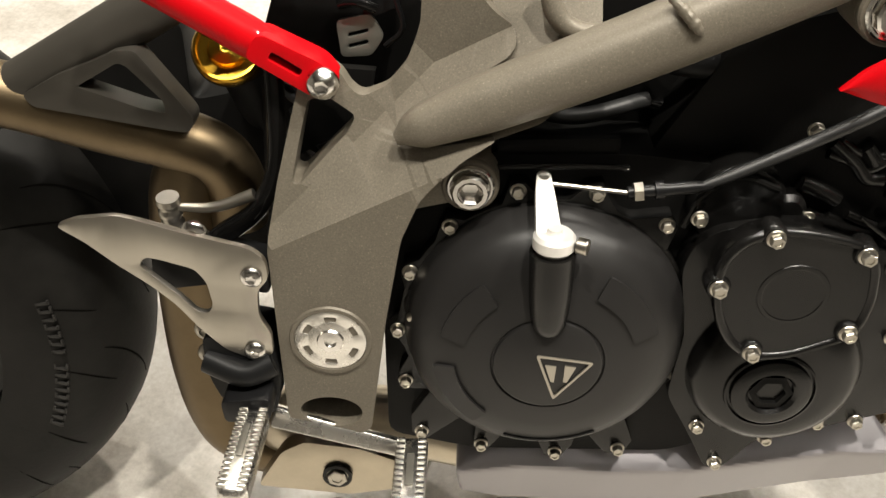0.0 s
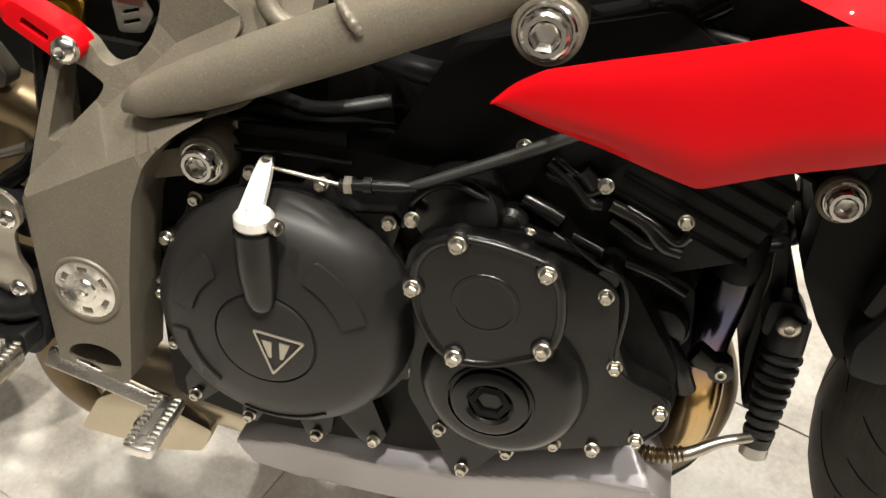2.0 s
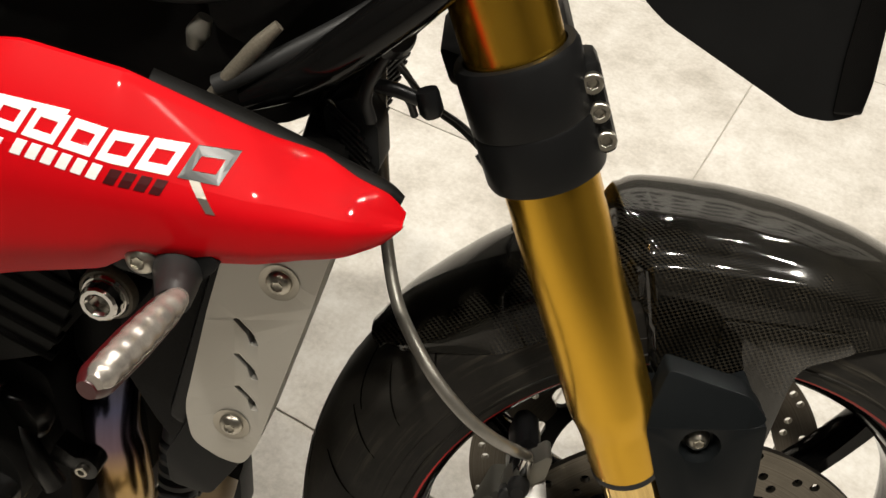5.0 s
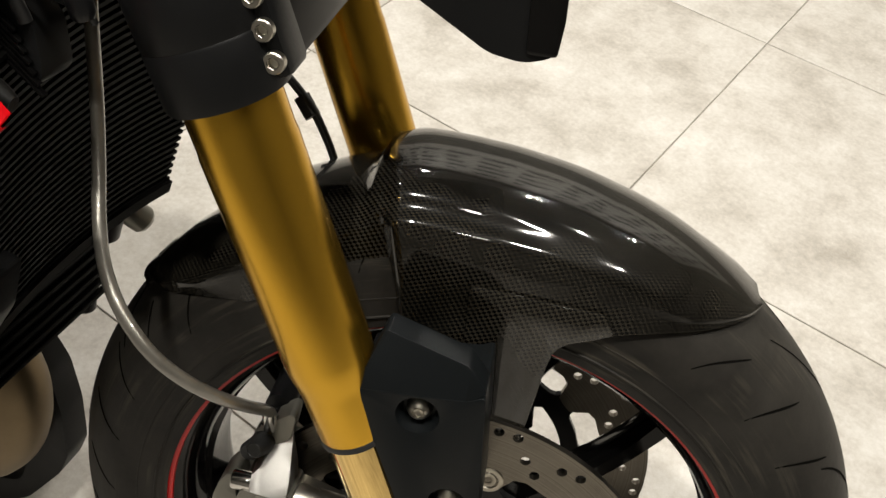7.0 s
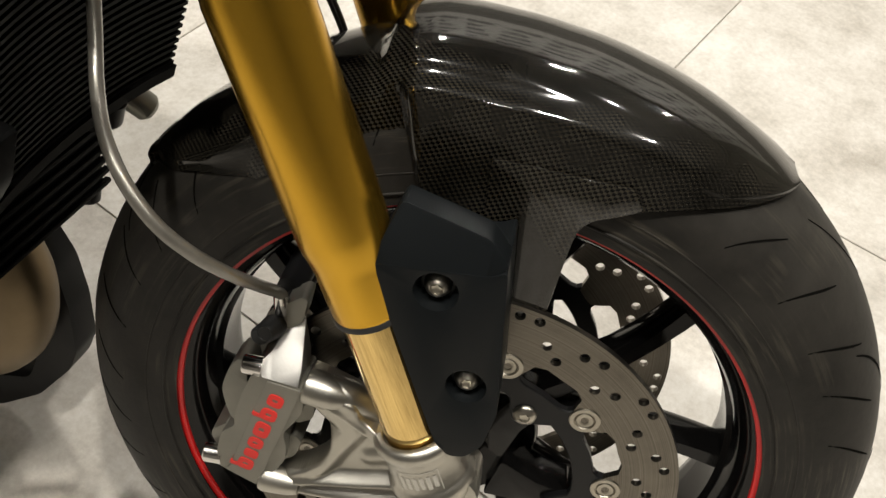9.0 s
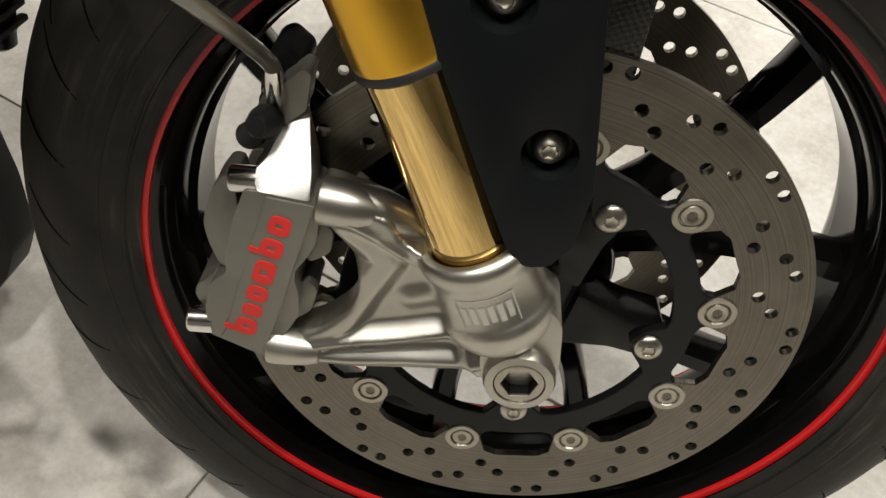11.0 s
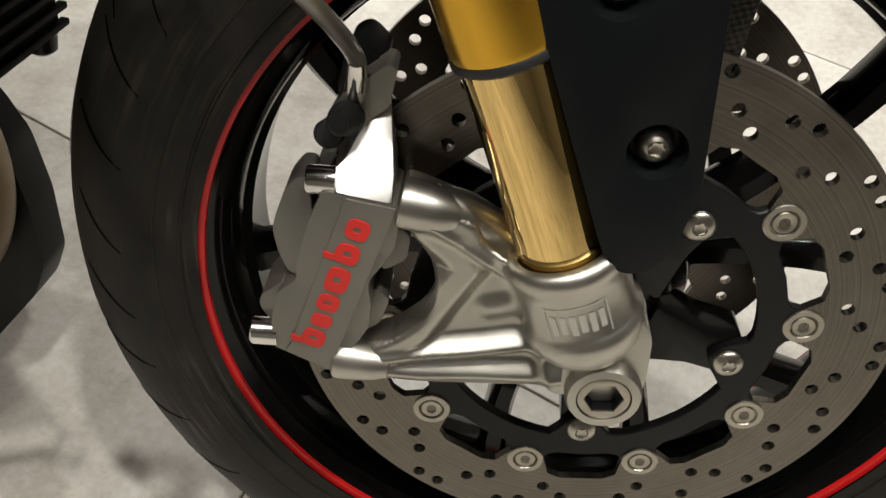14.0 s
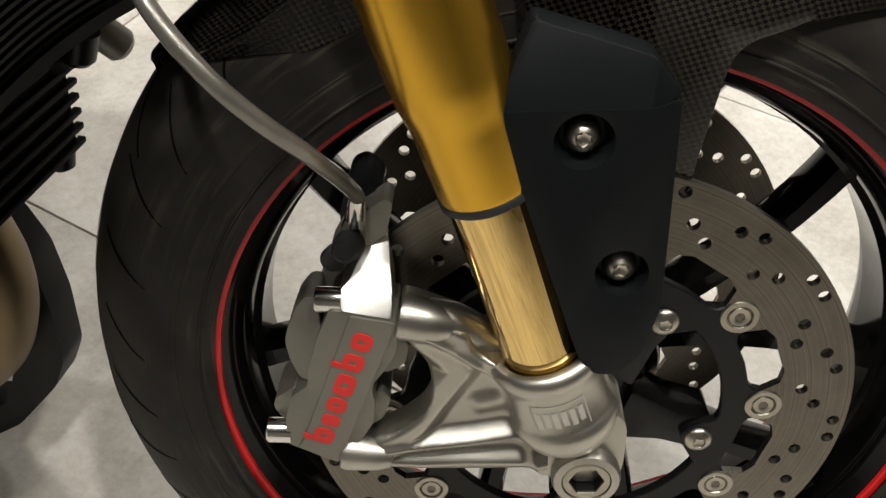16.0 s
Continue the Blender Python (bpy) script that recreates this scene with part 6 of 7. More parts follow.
    # sensor line
    sl = part("sensor_line", tube([(-0.478, -0.165, 0.318), (-0.450, -0.168, 0.317), (-0.425, -0.165, 0.324), (-0.402, -0.158, 0.336), (-0.372, -0.145, 0.339)], [0.0052, 0.0056, 0.0056, 0.0046, 0.0046], 10, 14), STAINLESS, ex, "steel sensor line")
    part("sensor_spring", tube([(-0.482, -0.165, 0.319), (-0.450, -0.168, 0.318), (-0.428, -0.165, 0.323)], 0.0062, 30, 12, wave=0.0009, pitch=0.004), BRONZE_STEEL, ex)
    return ex


exhaust()


def ribbed_boot():
    """Black rubber bellows hanging below a bracket."""
    top, low = Vector((-0.366, -0.113, 0.440)), Vector((-0.371, -0.143, 0.325))
    ax = low - top
    L = ax.length
    prof = [(0.0, 0.0), (0.0150, 0.0), (0.0158, 0.004), (0.0158, 0.028)]
    for k in range(8):
        h = 0.030 + k * 0.0098
        r = 0.0172 - 0.0006 * k
        prof += [(r - 0.0045, h), (r, h + 0.0025), (r, h + 0.0060), (r - 0.0045, h + 0.0085)]
    prof += [(0.0125, L - 0.012), (0.0110, L), (0, L)]
    b = part("cable_boot", lathe(prof, top, ax, 32), HOSE, motorcycle, "black ribbed rubber boot on a bracket")
    part("boot_bracket", prism(rounded([(-0.388, 0.425), (-0.387, 0.457), (-0.366, 0.459), (-0.355, 0.445), (-0.352, 0.420)], 0.006, 3), -0.122, -0.100, 0.003), PLASTIC, b)
    bolt(b, (-0.3705, -0.1300, 0.4420), 0.0098, 0.006, "dome", BOLT_STEEL)
    part("boot_plate", prism(rounded([(-0.391, 0.505), (-0.387, 0.463), (-0.390, 0.416), (-0.391, 0.388), (-0.380, 0.330), (-0.366, 0.328), (-0.364, 0.400), (-0.374, 0.450), (-0.381, 0.505)], 0.004, 3), -0.100, -0.094, 0.0015), PLASTIC, b)
    part("boot_clip", tube([(-0.386, -0.098, 0.494), (-0.400, -0.100, 0.492), (-0.412, -0.100, 0.490)], [0.006, 0.005, 0.006], 6, 12), PLASTIC, b)
    part("boot_tip", lathe([(0.009, 0), (0.0118, 0.001), (0.0115, 0.010), (0.006, 0.014), (0, 0.014)], low - ax.normalized() * 0.004, ax, 24), GUARD, b)
    return b


ribbed_boot()


# ---- radiator and its side guard ----
def radiator():
    top, low = Vector((-0.268, 0, 0.690)), Vector((-0.3325, 0, 0.446))
    d = (low - top).normalized()
    m = Matrix((( -d.z, 0, -d.x, top.x), (0, 1, 0, 0), (d.x, 0, -d.z, top.z), (0, 0, 0, 1)))
    L = (low - top).length
    def arc_bar(x0, x1, z0, z1, half, bend=0.016, n=14):
        """A bar across the bike, its ends bent ahead."""
        bm = bmesh.new()
        rings = []
        for i in range(n + 1):
            y = -half + (half + 0.112) * i / n
            k = bend * (y / 0.15) ** 2
            rings.append([bm.verts.new((x + k, y, z)) for x, z in ((x0, z0), (x1, z0), (x1, z1), (x0, z1))])
        for p, q in zip(rings, rings[1:]):
            for i in range(4):
                bm.faces.new((p[i], p[(i + 1) % 4], q[(i + 1) % 4], q[i]))
        bm.faces.new(rings[0][::-1])
        bm.faces.new(rings[-1])
        return bm

    core = part("radiator", move(arc_bar(-0.022, 0.0, -L, 0.0, 0.172), m), FIN_BLACK, motorcycle, "black curved finned radiator")
    for s, ty in ((-1, -0.182), (1, 0.124)):
        part("end_tank", move(box(-0.026, -0.004, ty - 0.012, ty + 0.012, -L + 0.05, 0.0, 0.008), m), PLASTIC, core)
    first = None
    for k in range(34):
        z = -L + 0.006 + k * (L - 0.010) / 33
        if first is None:
            first = part("fin", arc_bar(0.0, 0.0028, -0.0016, 0.0016, 0.170), RIB_BLACK, core)
            first.matrix_basis = m @ Matrix.Translation((0, 0, z))
        else:
            again(first, m @ Matrix.Translation((0, 0, z)))
    part("bottom_rail", move(arc_bar(-0.024, 0.006, -L, -L + 0.012, 0.172), m), FIN_BLACK, core)
    part("bottom_tank", prism(rounded([(-0.340, 0.456), (-0.342, 0.480), (-0.318, 0.530), (-0.284, 0.526), (-0.294, 0.486), (-0.314, 0.452)], 0.006, 3), -0.200, -0.120, 0.005), PLASTIC, core)
    part("drain_plug", lathe([(0, 0), (0.013, 0), (0.013, 0.020), (0.010, 0.024), (0, 0.024)], m @ Vector((-0.01, 0.06, -L - 0.012)), m.to_3x3() @ Vector((0, 0, -1)), 20), CARRIER, core)
    # added hose that blocks the bright floor between header sleeve and fan shroud
    part("gap_filler_hose", tube([(-0.372, 0.060, 0.560), (-0.377, 0.060, 0.520), (-0.378, 0.060, 0.470), (-0.376, 0.060, 0.430), (-0.368, 0.060, 0.404)], 0.0155, 8, 20), HOSE, core, "black hose added to darken the gap behind the radiator")
    # oil cooler below: a short ribbed block with bosses along its lower edge
    cm = Matrix.Translation((-0.362, 0, 0.440))
    cooler = part("oil_cooler", move(box(-0.022, 0.0, -0.110, 0.066, -0.100, 0.010, 0.004), cm), FIN_BLACK, core, "black ribbed oil cooler")
    rib = None
    for k in range(9):
        at = cm @ Matrix.Translation((0.0, 0, -0.092 + 0.0115 * k))
        if rib is None:
            rib = part("rib", box(-0.002, 0.004, -0.108, 0.070, -0.0024, 0.0024, 0.0012), RIB_BLACK, cooler)
            rib.matrix_basis = at
        else:
            again(rib, at)
    part("cooler_boss", lathe([(0, 0), (0.010, 0), (0.011, 0.003), (0.010, 0.012), (0.006, 0.015), (0, 0.015)], cm @ Vector((-0.010, 0.055, -0.096)), cm.to_3x3() @ Vector((0, 0, -1)), 20), CARRIER, cooler)
    part("hose_stub", lathe([(0, 0), (0.012, 0), (0.013, 0.003), (0.013, 0.026), (0.010, 0.030), (0, 0.030)], (-0.356, 0.095, 0.425), (0.5, 0.5, -0.7), 24), CALIPER_GREY, core, "dull grey hose stub")
    # side guard
    g = rounded([(-0.290, 0.662), (-0.236, 0.672), (-0.247, 0.628), (-0.276, 0.524), (-0.284, 0.509), (-0.296, 0.510), (-0.314, 0.520), (-0.317, 0.545), (-0.302, 0.615)], 0.008, 4)
    slots = [rounded([(-0.2885, z + 0.012), (-0.2855, z + 0.013), (-0.2770, z + 0.004), (-0.2745, z - 0.003), (-0.2790, z - 0.003), (-0.2810, z + 0.004)], 0.0012, 2) for z in (0.600, 0.577, 0.555)]
    pan = part("radiator_guard", prism(g, -0.222, -0.190, 0.006, slots, 3), GUARD, core, "silver painted radiator side guard with three slots", 30)
    flat_faces(pan, 1e-4)
    for z in (0.598, 0.576, 0.553):
        part("slot_back", box(-0.292, -0.272, -0.2165, -0.2155, z - 0.006, z + 0.016, 0), ENGINE_DARK, core, "", 0)
    for gx, gz in ((-0.264, 0.640), (-0.290, 0.539)):
        part("guard_dimple", lathe([(0.0105, 0.0006), (0.0095, 0.0004), (0.0, 0.0004)], (gx, -0.222, gz), (0, -1, 0), 28), STAINLESS, core)
        bolt(core, (gx, -0.222, gz), 0.0068, 0.004, "dome", BOLT_STEEL)
    lug = rounded([(-0.338, 0.652), (-0.335, 0.668), (-0.326, 0.675), (-0.296, 0.673), (-0.282, 0.664), (-0.290, 0.654), (-0.312, 0.647)], 0.006, 3)
    part("guard_lug", prism(lug, -0.250, -0.195, 0.006, seg=3), PLASTIC, core)
    bolt(core, (-0.320, -0.251, 0.660), 0.0078, 0.005, "dome", BOLT_STEEL)
    part("fan_shroud", prism(rounded([(-0.360, 0.645), (-0.380, 0.600), (-0.3815, 0.512), (-0.362, 0.474), (-0.341, 0.444), (-0.312, 0.460), (-0.290, 0.600), (-0.300, 0.640)], 0.006, 3), -0.168, -0.128, 0.006), ENGINE_DARK, core, "black radiator fan shroud")
    return core


radiator()


def indicator():
    """Front turn signal: a short stalk and a capsule that stands out from the side, its clear lens facing ahead."""
    base, tip = Vector((-0.296, -0.272, 0.655)), Vector((-0.3035, -0.334, 0.654))
    mid = [base + (tip - base) * k for k in (0.0, 0.12, 0.5, 0.88, 1.0)]
    # the body's dark red is the side panel's reflection put into its colour
    ind = part("indicator", tube(mid, [0.005, 0.0076, 0.0085, 0.0080, 0.0045], 8, 24), DARKRED_DECAL_SHADE, motorcycle, "clear-lensed turn signal on a short black stalk")
    off = Vector((0.0040, 0.0, 0.0050))
    part("lens", tube([p + off for p in mid], [0.004, 0.0064, 0.0073, 0.0068, 0.0038], 14, 24, wave=0.0002, pitch=0.008), LENS, ind, "silvery clear lens")
    part("stalk", tube([(-0.308, -0.236, 0.657), (-0.301, -0.256, 0.656), base], [0.015, 0.0105, 0.0078], 6, 16), HOSE, ind)
    return ind


indicator()


# ---- red side panel ----
def side_panel():
    top_x = [-0.472, -0.455, -0.417, -0.380, -0.333, -0.283, -0.245, -0.215, -0.207]
    top_z = [0.7345, 0.7385, 0.7440, 0.7475, 0.7400, 0.7190, 0.7050, 0.6925, 0.6835]
    mid_x = [-0.602, -0.590, -0.572, -0.520, -0.474, -0.417, -0.333, -0.260, -0.207]
    mid_z = [0.6430, 0.6560, 0.6675, 0.6835, 0.6975, 0.7165, 0.7080, 0.6940, 0.6812]
    low_x = [-0.602, -0.570, -0.538, -0.474, -0.428, -0.380, -0.339, -0.328, -0.300, -0.268, -0.235, -0.214, -0.207]
    low_z = [0.6425, 0.6325, 0.6245, 0.6075, 0.6265, 0.6410, 0.6505, 0.6590, 0.6585, 0.6600, 0.6640, 0.6705, 0.6785]

    def depth(x, v):
        """Outward bulge: v runs 0 at the bottom edge to 1 at the top of the lower field, and to 1.6 on the upper one."""
        base = float(np.interp(x, [-0.602, -0.50, -0.40, -0.33, -0.27, -0.23, -0.207], [0.250, 0.259, 0.262, 0.258, 0.246, 0.231, 0.214]))
        under = 0.007 * max(0.0, (0.30 - v) / 0.30) ** 1.6
        over = 0.030 * max(0.0, (v - 0.75) / 0.85) ** 1.7
        taper = min(1.0, (-0.200 - x) / 0.05, max(0.0, (x + 0.602) / 0.07))
        under, over = under * taper, over * taper
        crown = 0.003 * math.sin(math.pi * min(max(v, 0), 1.2) / 1.2)
        return -(base - under - over + crown)

    def field(x0, x1, lowf, highf, v0, v1, nx, nv):
        rows = []
        for i in range(nx + 1):
            x = x0 + (x1 - x0) * i / nx
            a, b = lowf(x), highf(x)
            rows.append([(x, depth(x, v0 + (v1 - v0) * j / nv), a + (b - a) * j / nv) for j in range(nv + 1)])
        return rows

    def f(xs, zs):
        """The edge as a function of x, with its corners softened."""
        g = np.linspace(xs[0], xs[-1], 241)
        v = np.interp(g, xs, zs)
        k = np.hanning(9)
        w = np.convolve(np.pad(v, 4, mode="reflect", reflect_type="odd"), k / k.sum(), "valid")
        return lambda x: float(np.interp(x, g, w))

    bm = bmesh.new()
    for rows in (field(-0.602, -0.207, f(low_x, low_z), f(mid_x, mid_z), 0.0, 1.0, 90, 14), field(-0.472, -0.207, lambda x: min(f(mid_x, mid_z)(x), 0.0) if False else (0.7355 + (0.7165 - 0.7355) * (x + 0.472) / 0.055 if x < -0.417 else f(mid_x, mid_z)(x)), f(top_x, top_z), 1.0, 1.6, 64, 9)):
        outer = [[bm.verts.new(p) for p in r] for r in rows]
        inner = [[bm.verts.new((p[0], p[1] + 0.003, p[2])) for p in r] for r in rows]
        for g in (outer, inner):
            for a, b in zip(g, g[1:]):
                for j in range(len(a) - 1):
                    bm.faces.new((a[j], a[j + 1], b[j + 1], b[j]))
        n, k = len(outer), len(outer[0])
        for i in range(n - 1):
            for j in (0, k - 1):
                bm.faces.new((outer[i][j], outer[i + 1][j], inner[i + 1][j], inner[i][j]))
        for j in range(k - 1):
            for i in (0, n - 1):
                bm.faces.new((outer[i][j], outer[i][j + 1], inner[i][j + 1], inner[i][j]))
    bmesh.ops.remove_doubles(bm, verts=bm.verts, dist=0.00005)
    pan = part("side_panel", bm, RED, motorcycle, "glossy red pointed side panel with white model mark", 40)

    def skin_y(x, z):
        zl, zm, zt = f(low_x, low_z)(x), f(mid_x, mid_z)(x), f(top_x, top_z)(x)
        v = (z - zl) / (zm - zl) if z < zm else 1 + 0.6 * (z - zm) / max(zt - zm, 1e-4)
        return depth(x, v)

    def decal(outline, mat, name, lift=0.0005, holes=()):
        bm2 = prism(outline, -1.0, -0.99, 0.0, holes)
        bmesh.ops.subdivide_edges(bm2, edges=list(bm2.edges), cuts=1)
        for v in bm2.verts:
            v.co.y = skin_y(v.co.x, v.co.z) - (lift if v.co.y < -0.995 else -0.001)
        return part(name, bm2, mat, pan, "", 0)

    part("panel_liner", tube([(-0.330, -0.215, 0.730), (-0.290, -0.205, 0.712), (-0.250, -0.202, 0.697), (-0.222, -0.200, 0.688), (-0.211, -0.200, 0.684)], [0.008, 0.009, 0.009, 0.007, 0.004], 8, 14), ENGINE_DARK, pan, "black inner liner")
    # model mark as plain slanted blocks, no letters
    o = Vector((-0.3880, 0.7140))
    ax = Vector((0.107, -0.0180)).normalized()
    up = Vector((0.42, 0.91)).normalized()

    def block(u, w, v0, v1, mat, name, slit=True):
        q = [o + ax * u + up * v0, o + ax * (u + w) + up * v0, o + ax * (u + w) + up * v1, o + ax * u + up * v1]
        holes = []
        if slit:
            h0 = v0 + (v1 - v0) * 0.27
            h1 = v0 + (v1 - v0) * 0.72
            holes = [[tuple(o + ax * (u + w * 0.22) + up * h0), tuple(o + ax * (u + w * 0.78) + up * h0), tuple(o + ax * (u + w * 0.78) + up * h1), tuple(o + ax * (u + w * 0.22) + up * h1)]]
        decal([tuple(p) for p in q], mat, name, holes=holes)

    for k in range(5):
        block(0.0010 + 0.0166 * k, 0.0142, 0.0050, 0.0165, WHITE_DECAL, "mark_block")
    decal([tuple(o + ax * 0.000 + up * 0.0165), tuple(o + ax * 0.030 + up * 0.0185), tuple(o + ax * 0.030 + up * 0.0168), tuple(o + ax * 0.000 + up * 0.0140)], WHITE_DECAL, "mark_sweep")
    decal([tuple(o + ax * -0.008 + up * 0.0015), tuple(o + ax * 0.012 + up * 0.0015), tuple(o + ax * 0.012 + up * -0.001), tuple(o + ax * -0.004 + up * -0.001)], WHITE_DECAL, "mark_sweep")
    for k in range(6):
        block(0.0170 + 0.0068 * k, 0.0046, -0.0030, 0.0032, WHITE_DECAL, "mark_small_block", False)
    for k in range(4):
        block(0.0590 + 0.0064 * k, 0.0046, -0.0030, 0.0030, DARKRED_DECAL_SHADE, "mark_small_block", False)
    block(0.0850, 0.0175, 0.0050, 0.0165, BLACK_DECAL, "mark_end_block", True)
    decal([tuple(o + ax * 0.0900 + up * 0.0050), tuple(o + ax * 0.0945 + up * 0.0050), tuple(o + ax * 0.1080 + up * -0.0060), tuple(o + ax * 0.1040 + up * -0.0060)], STAINLESS, "mark_leg")
    return pan


side_panel()


# ---- tail: rear tyre, seat tube, red strut, heel guard, peg and pedal ----
def rear_wheel():
    c = Matrix.Translation((-1.448, 0.0, 0.300))
    prof = [(0.196, -0.060), (0.206, -0.070), (0.219, -0.076), (0.2225, -0.073), (0.205, -0.055), (0.190, -0.030)]
    prof = prof + [(r, -y) for r, y in reversed(prof)]
    w = part("rear_wheel", lathe([(r, -y) for r, y in prof], n=96, closed=True), GLOSS_BLACK, motorcycle, "glossy black rear wheel with red rim stripe")
    w.matrix_basis = c
    part("tyre", lathe([(r, -y) for r, y in tyre_profile(0.317, 0.0950, 0.2195)], n=140), CLEAN_RUBBER, w, "wide black rear road tyre")
    tread_grooves(0.317, 0.0950, 20, w, 1)
    part("rim_stripe", lathe([(0.2130, 0.0765), (0.2190, 0.0772), (0.2200, 0.0762), (0.2125, 0.0755)], axis=(0, -1, 0), n=96, closed=True), RED_STRIPE, w, "thin red rim stripe")
    # raised marks on the side wall, unreadable: plain bars
    for k in range(16):
        a = 10 - 2.1 * k - (2.4 if k > 6 else 0)
        for r0, r1, w0 in ((0.2500, 0.2630, 0.5), (0.2610, 0.2630, 1.5 if k % 3 else 0.9), (0.2500, 0.2520, 1.4 if k % 2 else 0.6)):
            part("side_mark", prism(sector(0, 0, r0, r1, a, a + w0, 4), -0.0926, -0.090), TYRE_MARK, w, "", 0)
    part("wheel_dish", lathe([(0.198, 0.030), (0.150, 0.012), (0.060, 0.004), (0, 0.004)], axis=(0, -1, 0), n=72), GLOSS_BLACK, w)
    return w


rear_wheel()


def tail_parts():
    tail = part("seat_tube", tube([(-1.33, -0.125, 0.470), (-1.17, -0.122, 0.561), (-1.04, -0.120, 0.637), (-0.96, -0.118, 0.684)], 0.0195, 8, 28), FRAME_DARK, motorcycle, "graphite seat-frame tube with gusset")
    g = rounded([(-1.075, 0.606), (-1.067, 0.611), (-1.052, 0.612), (-1.0160, 0.561), (-1.0200, 0.549), (-1.037, 0.5505), (-1.134, 0.566), (-1.140, 0.575), (-1.110, 0.592)], 0.005, 3)
    hole = rounded([(-1.0980, 0.5830), (-1.0660, 0.6020), (-1.0600, 0.6000), (-1.0370, 0.5740), (-1.0360, 0.5640), (-1.0550, 0.5680)], 0.003, 3)
    part("gusset", prism(g, -0.145, -0.125, 0.004, [hole]), FRAME_DARK, tail)
    strut = part("red_strut", tube([(-1.060, -0.194, 0.700), (-0.985, -0.198, 0.6605), (-0.958, -0.199, 0.6455), (-0.944, -0.200, 0.638)], [0.0125, 0.0128, 0.0132, 0.0115], 8, 28), RED, tail, "red-painted strut")
    end = rounded([(-0.958, 0.6360), (-0.948, 0.6525), (-0.908, 0.6335), (-0.8985, 0.6210), (-0.905, 0.610), (-0.917, 0.6115)], 0.006, 4)
    slot = rounded([(-0.943, 0.6355), (-0.940, 0.6405), (-0.921, 0.6290), (-0.924, 0.6245)], 0.002, 3)
    part("strut_end", prism(end, -0.213, -0.190, 0.005, [slot], 3), RED, tail)
    # slot floor in a darker red than the strut: shade painted in
    part("strut_slot_shade", prism([(-0.945, 0.636), (-0.940, 0.6430), (-0.919, 0.6290), (-0.924, 0.6215)], -0.2020, -0.2000), DARKRED_DECAL_SHADE, tail, "", 0)
    bolt(tail, (-0.909, -0.2135, 0.6212), 0.0108, 0.0085, "dome", CHROME)
    # shock reservoir and the dark works behind
    res = part("shock_reservoir", lathe([(0, 0), (0.0255, 0), (0.0275, 0.003), (0.0275, 0.012), (0.0255, 0.015), (0.0235, 0.015), (0.0225, 0.012), (0.0155, 0.011), (0.0135, 0.015), (0.005, 0.016), (0.0, 0.012)], (-1.000, -0.085, 0.588), (0.05, -0.75, 0.66), 48), GOLD, tail, "gold shock reservoir cap")
    part("shock_body", lathe([(0, 0), (0.026, 0), (0.026, 0.16), (0, 0.16)], (-0.990, -0.085, 0.592), (-0.05, 0.75, -0.66), 32), ENGINE_DARK, tail)
    dark = rounded([(-0.985, 0.400), (-0.975, 0.600), (-0.935, 0.720), (-0.840, 0.720), (-0.840, 0.560), (-0.93, 0.50), (-0.94, 0.400)], 0.01, 3)
    part("swingarm_bridge", prism(dark, -0.090, 0.120, 0.01), ENGINE_DARK, tail)
    part("inner_mudguard", prism(rounded([(-1.250, 0.460), (-1.250, 0.505), (-1.197, 0.540), (-1.105, 0.583), (-1.062, 0.583), (-1.062, 0.510), (-1.020, 0.520), (-0.930, 0.580), (-0.900, 0.400), (-0.985, 0.345), (-1.030, 0.345), (-1.130, 0.352), (-1.179, 0.440)], 0.012, 4), 0.0, 0.040, 0.01), ENGINE_DARK, tail, "black inner mudguard")
    for k in range(5):
        part("spring_coil", tube([(-0.958 + 0.005 * k, -0.115, 0.590 - 0.016 * k), (-0.945 + 0.005 * k, -0.126, 0.586 - 0.016 * k), (-0.930 + 0.005 * k, -0.115, 0.592 - 0.016 * k)], 0.0045, 6, 10), CARRIER, tail)
    part("top_bracket", prism(rounded([(-0.985, 0.668), (-0.950, 0.690), (-0.885, 0.690), (-0.880, 0.668), (-0.900, 0.655), (-0.955, 0.655)], 0.006, 3), -0.150, -0.120, 0.004), CAST, tail)
    bolt(tail, (-0.912, -0.152, 0.672), 0.0120, 0.008, "socket", BOLT_STEEL)
    part("relay_box", prism(rounded([(-0.890, 0.640), (-0.862, 0.652), (-0.862, 0.676), (-0.886, 0.674)], 0.004, 3), -0.150, -0.11, 0.003), PLASTIC, tail)
    part("wire_loop", tube([(-0.872, -0.155, 0.690), (-0.868, -0.160, 0.665), (-0.862, -0.160, 0.640), (-0.874, -0.155, 0.625)], 0.0018, 8, 10), CARRIER, tail)
    slots = [rounded([(-0.900, z), (-0.886, z + 0.004), (-0.886, z + 0.001), (-0.900, z - 0.003)], 0.0012, 2) for z in (0.6315, 0.6235)]
    part("slotted_plate", prism(rounded([(-0.908, 0.640), (-0.884, 0.646), (-0.875, 0.630), (-0.884, 0.616), (-0.905, 0.614)], 0.004, 3), -0.151, -0.148, 0.0008, slots), CALIPER_GREY, tail, "grey slotted plate")
    part("plate_clip", tube([(-0.905, -0.153, 0.652), (-0.893, -0.155, 0.655), (-0.880, -0.153, 0.650)], 0.004, 6, 12), GLOSS_BLACK, tail)
